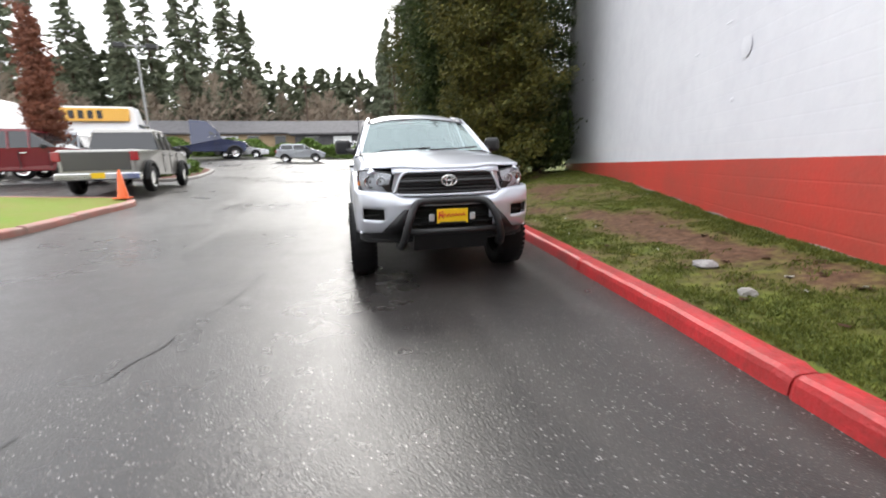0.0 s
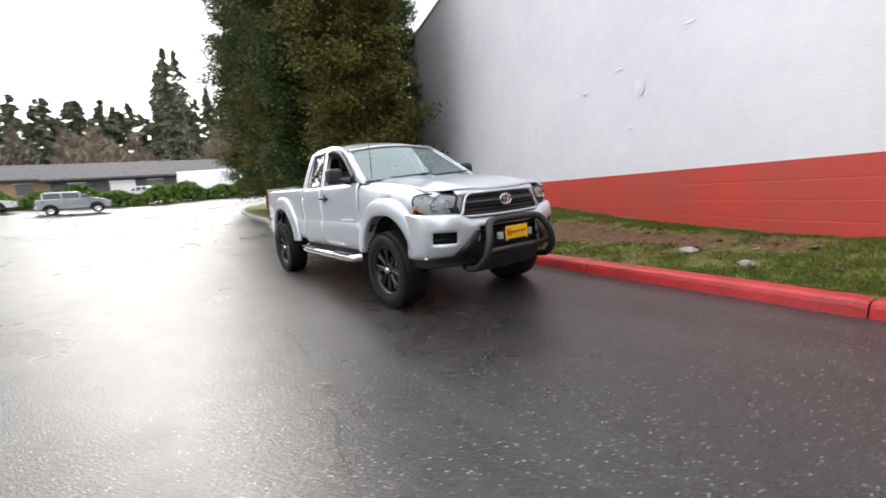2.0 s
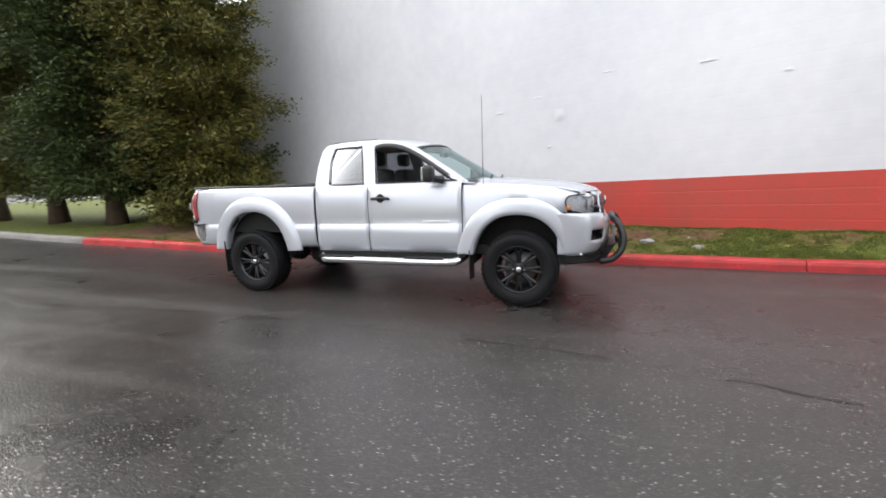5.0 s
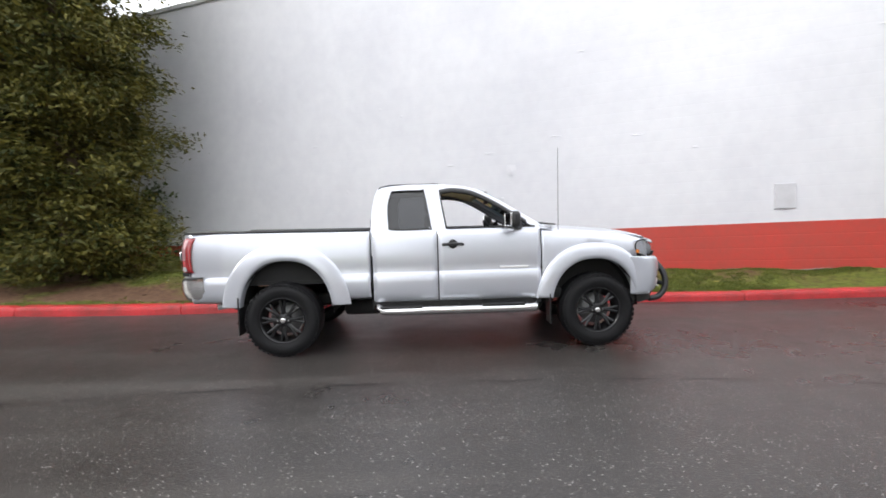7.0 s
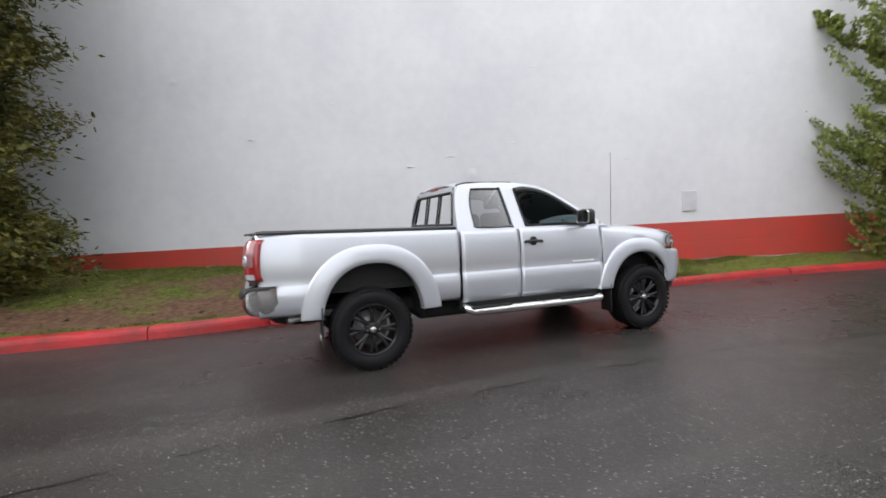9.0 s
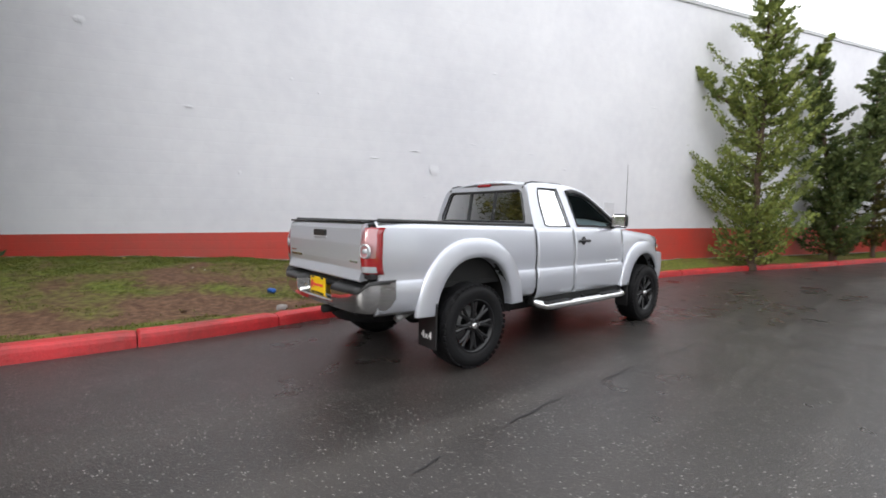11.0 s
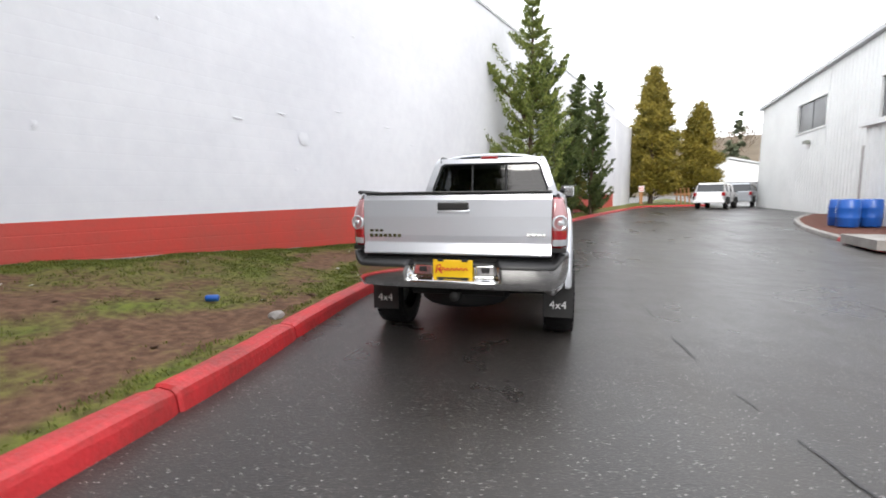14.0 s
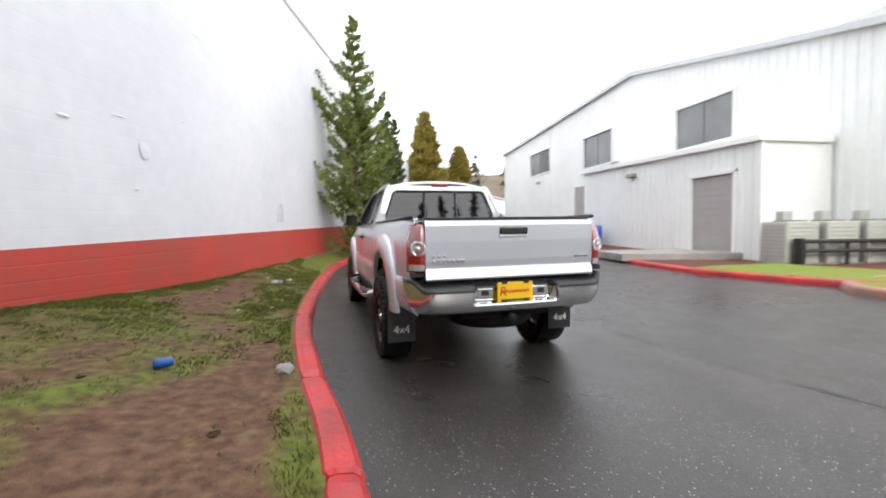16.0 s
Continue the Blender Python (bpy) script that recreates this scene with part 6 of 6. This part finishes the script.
parked("sedan", "white low sedan on the street beyond the crest", "car", -11.0, 37.5, -90, "white", SEDAN, SEDAN_GLASS, 1.8, (-1.35, 1.35), 0.32, 0.85, False, SEDAN_ROOF, group="cars on the street")
parked("parked_suv", "white SUV parked before the low houses", "car", -16.6, 49.0, -90, "white", SUV, SUV_GLASS, 1.9, (-1.4, 1.4), 0.36, 1.0, False, SUV_ROOF, group="cars on the street")
parked("delivery_van", "long white delivery van parked on the street", "van", 5.9, 45.5, -128, "white", [(-3.6, 0.5), (3.5, 0.45), (3.6, 1.0), (3.4, 1.3), (2.9, 2.75), (-3.6, 2.85)], [(2.2, 1.6), (3.25, 1.5), (2.9, 2.3), (2.2, 2.35)], 2.0, (-2.2, 2.2), 0.40, 1.2, group="cars on the street")
parked("sedan", "white low sedan on the street behind the van", "car", 0.2, 50.0, -128, "white", SEDAN, SEDAN_GLASS, 1.8, (-1.35, 1.35), 0.32, 0.85, False, SEDAN_ROOF, group="cars on the street")
parked("parked_suv", "white SUV with open tail parked at the lane's end", "car", -12.6, -31.5, 150, "white", SUV, SUV_GLASS, 1.9, (-1.4, 1.4), 0.36, 1.0, False, SUV_ROOF, group="cars at the lane's end")
parked("parked_suv", "silver SUV parked behind the white one", "car", -15.6, -35.0, 150, "silver", SUV, SUV_GLASS, 1.9, (-1.4, 1.4), 0.36, 1.0, False, SUV_ROOF, group="cars at the lane's end")

# ---- car park: lawn island, planter, cone, lamp post, rust tree ----
LAWN_EDGE = [(-15, -1.2), (-8.0, -1.0), (-6.6, -0.6), (-6.2, 0.2), (-6.12, 2.0), (-6.1, 3.8), (-6.5, 4.6), (-7.6, 4.9), (-15, 5.2)]
edge_pts = [Vector((p.x, p.y, 0)) for p in reversed(curve([(x, y, 0) for x, y in LAWN_EDGE], 7))]
lk = thing("kerb_lawn", "faded red kerb round the lawn island", "kerb", kind="structure")
for piece in split_line(edge_pts, [0.4, 1.7, 3.0, 4.3]):
    if len(piece) > 1:
        kerb_stone(piece, KERB_BROWN, lk)
lv, lf = [], []
for i, p in enumerate(edge_pts):
    for k in range(7):
        f = k / 6
        q = p.lerp(Vector((-13, 2.0, 0)), 0.012 + 0.988 * f)
        lv.append((q.x, q.y, height(q.x, q.y) + 0.118 + 0.05 * f + 0.015 * noise.noise(q * 2)))
for i in range(len(edge_pts) - 1):
    for k in range(6):
        q = i * 7 + k
        lf.append((q, q + 1, q + 8, q + 7))
tagged(mesh_object("ground_lawn_island", lv, lf, LAWN, smooth=True), "mown yellow-green lawn island in the car park", "lawn", kind="structure")

cone = thing("traffic_cone", "orange plastic traffic cone on the kerb's end", "cone", pose(-6.45, 4.3, height(-6.45, 4.3) + 0.15))
part("base", box(-0.17, 0.17, -0.17, 0.17, 0, 0.035, 0.01), ORANGE, cone)
part("body", lathe([(0.03, 0.14), (0.06, 0.12), (0.70, 0.03), (0.72, 0.0)], 20, "z"), ORANGE, cone, "", True)


def shrub(x, y, z, r, seed, mat=HEDGE, n=900, flat=0.7):
    rng = np.random.default_rng(seed)
    t = thing("shrub", "low rounded green shrub in a planter", "shrub", pose(x, y, z), group="planter shrubs")
    d = rng.normal(0, 1, (n, 3))
    d[:, 2] = np.abs(d[:, 2])
    d /= np.linalg.norm(d, axis=1, keepdims=True)
    bump = 1 + 0.25 * np.sin(d[:, :1] * 5 + seed) * np.cos(d[:, 1:2] * 6)
    c = d * r * rng.uniform(0.55, 1.0, (n, 1)) * bump * np.array([1, 1, flat])
    blades("leaves", c, d, 0.16, 0.07, mat, t, rng)
    part("stem", rod([(0, 0, -0.1), (0, 0, r * 0.4)], 0.03, 6), BARK, t)


PLANTER = [(-11.5, 13.0), (-9.2, 12.2), (-8.2, 12.6), (-7.9, 14.0), (-8.2, 17), (-9.0, 20.5), (-10.5, 22), (-12, 22)]
pk = thing("kerb_planter", "weathered concrete kerb round the planter", "kerb", kind="structure")
pl_pts = [Vector((p.x, p.y, 0)) for p in reversed(curve([(x, y, 0) for x, y in PLANTER], 7))]
kerb_stone(pl_pts, CONCRETE, pk)
pv = [(p.x - 0.1, p.y, height(p.x, p.y) + 0.115) for p in pl_pts] + [(-11.0, 17.0, height(-11, 17) + 0.3)]
tagged(mesh_object("ground_planter", pv, [(i, i + 1, len(pl_pts)) for i in range(len(pl_pts) - 1)], MULCH), "dark mulch in the planter", "bed", kind="structure")
for n, (x, y, r) in enumerate(((-9.3, 13.4, 0.55), (-8.9, 14.8, 0.6), (-9.9, 14.6, 0.75), (-9.2, 16.4, 0.7), (-9.7, 18.2, 0.8), (-10.3, 20.0, 0.7))):
    shrub(x, y, height(x, y) + 0.15, r, 100 + n)
conifer("rust_tree", "narrow upright tree with dry rust brown leaves", -12.2, 12.0, height(-12.2, 12) + 0.1, 6.4, lambda f: 0.75 * (1 - f) ** 0.6 + 0.05, LEAF_RUST, 81, clear=0.9, rise=1.0, sprays=9000, size=0.13, trunk=0.09, clump=60, ragged=0.15)

lamp = thing("street_lamp", "tall steel lamp post with twin square heads", "street lamp", pose(-15.0, 28, height(-15, 28), 0, 0, 12))
part("pole", rod([(0, 0, 0), (0, 0, 8.2)], [0.09, 0.06], 8), STEEL, lamp)
part("arm", rod([(-0.9, 0, 8.1), (0.9, 0, 8.1)], 0.04, 6), STEEL, lamp)
for sx in (-1, 1):
    part("lamp_head", box(sx * 0.6, sx * 1.3, -0.3, 0.3, 7.95, 8.25, 0.03), BLACK, lamp, "dark square lamp head")
for x, y, h in ((6.2, 62, 13), (-7, 63, 10)):
    up = thing("utility_pole", "weathered wooden utility pole", "pole", pose(x, y, height(x, y)), group="utility poles")
    part("pole", rod([(0, 0, 0), (0, 0, h)], [0.16, 0.11], 7), BARK, up)
    part("crossarm", box(-1.1, 1.1, -0.06, 0.06, h - 0.9, h - 0.75), BARK, up)

# ---- hedge, low houses, woods ----


def stuff_blades(name, label, category, centres, dirs, length, width, mat, seed):
    ob = blades(name, centres, dirs, length, width, mat, None, np.random.default_rng(seed))
    return tagged(ob, label, category, kind="stuff")


rng = np.random.default_rng(5)
hx = rng.uniform(-34, 26, 26000)
hy = 41 + rng.uniform(-1.2, 1.2, 26000) + 0.12 * np.abs(hx)
hz = rng.uniform(0, 1, 26000) ** 0.7 * (1.35 + 0.35 * np.sin(hx * 0.9) + 0.25 * np.sin(hx * 2.3 + 1))
hg = np.array([height(a, b) for a, b in zip(hx, hy)])
stuff_blades("hedge", "long bushy green hedge along the street", "hedge", np.stack([hx, hy, hg + hz], 1), np.tile([0, -0.5, 0.8], (26000, 1)), 0.34, 0.14, HEDGE, 6)


def low_house(x, y, long, turn, wall_mat, n):
    h = thing("low_house", "low house with dark shingle roof and pale openings", "building", pose(x, y, height(x, y) - 0.3, 0, 0, turn), group="low houses")
    part("wall", box(-long / 2, long / 2, -3.5, 3.5, 0, 2.7), wall_mat, h)
    part("roof", prism([(-4.3, 2.6), (0, 4.5), (4.3, 2.6), (4.3, 2.4), (-4.3, 2.4)], -long / 2 - 0.6, long / 2 + 0.6, "x"), ROOF_DARK, h)
    k = 0
    xx = -long / 2 + 1.5
    while xx < long / 2 - 2:
        if k % 3 == 1:
            part("garage_door", box(xx, xx + 2.4, -3.56, -3.5, 0.1, 2.2), WHITE, h, "white garage door")
        else:
            wdw = part("window", box(xx, xx + 1.5, -3.55, -3.5, 0.9, 2.1), PANE_BAY_DARK, h, "dark window")
            part("window_frame", box(xx - 0.08, xx + 1.58, -3.54, -3.5, 2.1, 2.2), WHITE, wdw)
        xx += 3.6
        k += 1


low_house(-22, 62, 26, 8, TAN, 1)
low_house(4, 58, 24, -4, ROOF_DARK, 2)
low_house(28, 66, 22, -20, TAN, 3)


def fir_points(x, y, z, tall, wide, count, rng, bare=0.15):
    """Drooping limbs of uneven length round a stem: sprays along each limb, with sky between."""
    limbs = max(12, count // 22)
    lf, la = rng.uniform(bare, 1, limbs) ** 0.9, rng.uniform(0, 2 * np.pi, limbs)
    ll = wide * (0.25 + 0.75 * (1 - lf) ** 0.8) * rng.uniform(0.45, 1.15, limbs) * np.clip((1.02 - lf) * 6, 0, 1)
    k = rng.integers(0, limbs, count)
    w = rng.uniform(0.05, 1, count) ** 0.8
    r, az = ll[k] * w, la[k] + rng.normal(0, 0.16, count)
    c = np.stack([x + r * np.cos(az), y + r * np.sin(az), z + lf[k] * tall - 0.28 * r * w + rng.normal(0, 0.15, count)], 1)
    return c, np.stack([np.cos(az), np.sin(az), np.full(count, -0.45)], 1)


TALL_FIRS = [(-56, 89, 35), (-46, 80.5, 32), (-48, 90, 27), (-36, 76, 30), (-34, 81, 35), (-26, 72, 28), (-26, 81, 34), (-20, 75, 30), (-17.5, 76, 26), (7.5, 85, 28), (12.3, 109, 35), (17.3, 108, 27), (20.3, 95, 31), (7, 96, 27), (-62, 82, 33), (-52, 76, 30), (-40, 86, 31)]
for n, (x, y, top) in enumerate(TALL_FIRS):
    r2 = np.random.default_rng(300 + n)
    z = height(x, y)
    t = thing("tall_fir", "tall thin fir standing before the woods", "tree", pose(x, y, z), group="tall firs")
    part("trunk", rod([(0, 0, 0), (0, 0, (top - z) * 0.98)], [0.35, 0.04], 6), BARK, t)
    c, d = fir_points(0, 0, 0, top - z, r2.uniform(3.4, 4.8), 4200, r2, 0.16)
    # crown colour already carries the distance haze
    blades("crown", c, d, 0.85, 0.15, LEAF_FAR_HAZY, t, r2)
cs, ds, bs, bd = [], [], [], []
for n in range(420):
    az = rng.uniform(-66, 72)
    dist = rng.uniform(100, 150)
    x, y = dist * math.sin(radians(az)), dist * math.cos(radians(az))
    c, d = fir_points(x, y, height(x, y), rng.uniform(15, 23) * dist / 120, rng.uniform(3.5, 5.5), 620, rng, 0.0)
    cs.append(c), ds.append(d)
for n in range(110):
    az = rng.uniform(-62, 60)
    dist = rng.uniform(68, 95)
    x, y = dist * math.sin(radians(az)), dist * math.cos(radians(az))
    tall, k = rng.uniform(6, 12), 420
    f = rng.uniform(0.05, 1, k)
    a2, r3 = rng.uniform(0, 2 * np.pi, k), rng.uniform(0, 1, k) * 3.4 * np.sin(np.pi * np.clip(f * 0.85 + 0.12, 0, 1))
    bs.append(np.stack([x + r3 * np.cos(a2), y + r3 * np.sin(a2), height(x, y) + f * tall], 1))
    bd.append(np.stack([np.cos(a2) * 0.5, np.sin(a2) * 0.5, np.full(k, 0.9)], 1))
for n in range(150):
    az = rng.uniform(150, 232)
    dist = rng.uniform(120, 165)
    x, y = dist * math.sin(radians(az)), dist * math.cos(radians(az))
    ground = 2.0 + (dist - 110) * 0.22
    if n % 3 == 0:
        c, d = fir_points(x, y, ground, rng.uniform(9, 17), rng.uniform(2.5, 3.6), 420, rng, 0.0)
        cs.append(c), ds.append(d)
    else:
        k = 420
        f = rng.uniform(0.0, 1, k)
        a2, r3 = rng.uniform(0, 2 * np.pi, k), rng.uniform(0, 1, k) * 4.2
        bs.append(np.stack([x + r3 * np.cos(a2), y + r3 * np.sin(a2), ground - 3 + f * 13], 1))
        bd.append(np.stack([np.cos(a2) * 0.5, np.sin(a2) * 0.5, np.full(k, 0.9)], 1))
stuff_blades("far_firs", "dark fir woods beyond the houses", "woods", np.concatenate(cs), np.concatenate(ds), 1.5, 0.5, LEAF_FAR_HAZY, 8)
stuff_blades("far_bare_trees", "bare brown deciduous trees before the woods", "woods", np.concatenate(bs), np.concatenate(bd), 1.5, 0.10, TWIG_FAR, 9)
hill_v = [(d * math.sin(radians(a)), d * math.cos(radians(a)), z) for a in range(140, 241, 5) for d, z in ((105, 1.0), (135, 9.0), (175, 22.0), (260, 30.0))]
hill_f = [(i * 4 + k, i * 4 + k + 1, i * 4 + k + 5, i * 4 + k + 4) for i in range(20) for k in range(3)]
tagged(mesh_object("backdrop_hill", hill_v, hill_f, material("brown_hillside", (0.16, 0.125, 0.085), 0.95, vary=0.4, scale=0.1), smooth=True), "brown wooded hillside beyond the lane", "hill", kind="structure")
conifer("shrub_mass", "dark green undergrowth beside the wall's end", 5.6, 6.6, 0.55, 1.6, lambda f: 1.3 * (1 - f) ** 0.5, LEAF_DARK, 91, clear=0.05, rise=0.6, sprays=9000, size=0.12, trunk=0.05, clump=60)

for n, (x, y, tall) in enumerate(((6.6, 8.6, 2.2), (5.4, 8.0, 1.8), (7.4, 11.0, 2.4))):
    conifer("shrub_mass", "dark green undergrowth beside the wall's end", x, y, height(x, y) + 0.2, tall, lambda f: 1.4 * (1 - f) ** 0.45, LEAF_DARK, 95 + n, clear=0.05, rise=0.6, sprays=12000, size=0.12, trunk=0.05, clump=70, group="undergrowth")

# ---- litter, stones and the road's seam ----


def lump(name, label, category, x, y, z, r, mat, seed, flat=0.5, group=""):
    bm = bmesh.new()
    bmesh.ops.create_icosphere(bm, subdivisions=2, radius=r)
    for v in bm.verts:
        v.co *= 1 + 0.35 * noise.noise(v.co / r * 1.3 + Vector((seed, 0, 0)))
        v.co.z *= flat
    t = thing(name, label, category, pose(x, y, z, 0, 0, seed * 50), group)
    part("body", bm, mat, t)


can = thing("drink_can", "blue drink can lying on the bare earth", "can", pose(2.50, 0.62, verge_z(2.50, 0.62, 0.32) + 0.033, 0, 0, 20))
part("can_body", lathe([(-0.06, 0.0), (-0.06, 0.025), (-0.052, 0.033), (0.048, 0.033), (0.058, 0.026), (0.060, 0.0)], 16), BLUE_DRUM, can, "", True)
part("can_end", lathe([(0.0605, 0.024), (0.061, 0.0)], 16), STEEL, can)
lump("stone", "pale broken stone on the earth by the kerb", "stone", 1.69, 0.77, verge_z(1.69, 0.77, 0.05) + 0.02, 0.07, CONCRETE, 3, 0.6)
lump("stone", "grey flat stone in the turf", "stone", 2.15, -4.68, verge_z(2.15, -4.68, 0.40) + 0.01, 0.11, GREY_BLOCK, 4, 0.35)
lump("stone", "pale small stone in the turf", "stone", 1.94, -5.32, verge_z(1.94, -5.32, 0.28) + 0.015, 0.07, CONCRETE, 5, 0.6)
PAPER = material("faded_litter_paper", (0.62, 0.60, 0.56), 0.8, vary=0.3, scale=20)
LEAF_YELLOW = material("fallen_yellow_leaf", (0.50, 0.42, 0.10), 0.7, vary=0.3, scale=20)
LEAF_BROWN = material("dead_brown_leaf", (0.12, 0.06, 0.03), 0.8, vary=0.4, scale=20)
lr = np.random.default_rng(21)


def scrap(x, y, z, r, mat, nm, label, cat):
    bm = bmesh.new()
    a0 = lr.uniform(0, 6.28)
    rim = [bm.verts.new((r * (0.6 + 0.5 * lr.uniform()) * math.cos(a0 + k * 1.05), r * 0.7 * math.sin(a0 + k * 1.05), 0.006 + 0.02 * lr.uniform())) for k in range(6)]
    bm.faces.new(rim)
    bmesh.ops.solidify(bm, geom=bm.faces[:], thickness=0.003)
    t = thing(nm, label, cat, pose(x, y, z, 0, 0, lr.uniform(0, 360)), "litter on the verge")
    part("piece", bm, mat, t)


def on_verge(x, y):
    """Height of the verge's sheet under a point."""
    near = min(kerb_pts, key=lambda p: abs(p.y - y))
    f = (x - near.x - 0.12) / max(wall_x(y) - near.x - 0.12, 0.1)
    return verge_z(x, y, min(max(f, 0), 1))


for n in range(70):
    y = lr.uniform(-7, 4.5)
    x = lr.uniform(1.75, wall_x(y) - 0.2)
    kind = lr.uniform()
    if kind < 0.35:
        scrap(x, y, on_verge(x, y), lr.uniform(0.015, 0.04), PAPER, "paper_scrap", "small pale scrap of litter on the verge", "litter")
    elif kind < 0.5:
        scrap(x, y, on_verge(x, y), lr.uniform(0.03, 0.05), LEAF_YELLOW, "fallen_leaf", "yellow fallen leaf on the verge", "leaf")
    else:
        scrap(x, y, on_verge(x, y), lr.uniform(0.03, 0.07), LEAF_BROWN, "fallen_leaf", "dead brown leaf on the verge", "leaf")

# grass blades on the verge: thick by the wall and in patches
gr_n = 330000
gyv = lr.uniform(-9, 7, gr_n)
kx = np.interp(gyv, [p.y for p in kerb_pts[120:]], [p.x for p in kerb_pts[120:]])
gfv = lr.uniform(0, 1, gr_n)
gxv = kx + 0.16 + gfv * (W0.x + math.tan(WALL_AZ) * (gyv - W0.y) - kx - 0.18)
tuft = np.array([0.32 * noise.noise(Vector((a * 4, b * 4, 2))) + 0.22 * noise.noise(Vector((a * 13, b * 13, 5))) for a, b in zip(gxv, gyv)])
keep = np.array([turf_cover(a, b, c) for a, b, c in zip(gxv, gyv, gfv)]) + 1.3 * tuft > lr.uniform(0.42, 1.10, gr_n)
gxv, gyv, gfv = gxv[keep], gyv[keep], gfv[keep]
gzv = np.array([verge_z(a, b, c) for a, b, c in zip(gxv, gyv, gfv)])
GRASS = leaf_material("grass_blade", (0.050, 0.072, 0.010), (0.155, 0.165, 0.030), 5.0)
stuff_blades("grass", "short green grass in patches on the verge", "grass", np.stack([gxv, gyv, gzv + 0.012], 1), np.tile([0, 0, 1.0], (len(gxv), 1)), 0.030, 0.0042, GRASS, 22)

SEAM_MAT = material("dark_wet_seam", (0.016, 0.015, 0.015), 0.45, vary=0.3, scale=20)
SEAM = [(-3.4, -10.5), (-2.8, -7.6), (-2.35, -5.6), (-2.0, -4.2), (-1.85, -3.0), (-1.75, -1.2), (-1.8, 0.8), (-2.0, 2.4)]
seam_pts = curve([(x, y, 0) for x, y in SEAM], 40)
sv, sf = [], []
for i, p in enumerate(seam_pts):
    a, b = seam_pts[max(i - 1, 0)], seam_pts[min(i + 1, len(seam_pts) - 1)]
    d = (b - a).normalized()
    w = 0.003 + 0.010 * max(0, noise.noise(Vector((p.y * 1.7, 0, 0))) + 0.1)
    off = 0.03 * noise.noise(Vector((p.y * 4, 5, 0)))
    for s in (-1, 1):
        q = p + Vector((d.y, -d.x, 0)) * (s * w + off)
        sv.append((q.x, q.y, height(q.x, q.y) + 0.005))
    if i and noise.noise(Vector((p.y * 1.7, 0, 0))) > 0.0:
        sf.append((2 * i - 2, 2 * i - 1, 2 * i + 1, 2 * i))
tagged(mesh_object("road_seam", sv, sf, SEAM_MAT), "dark wet joint between two lanes of asphalt", "seam", kind="structure")
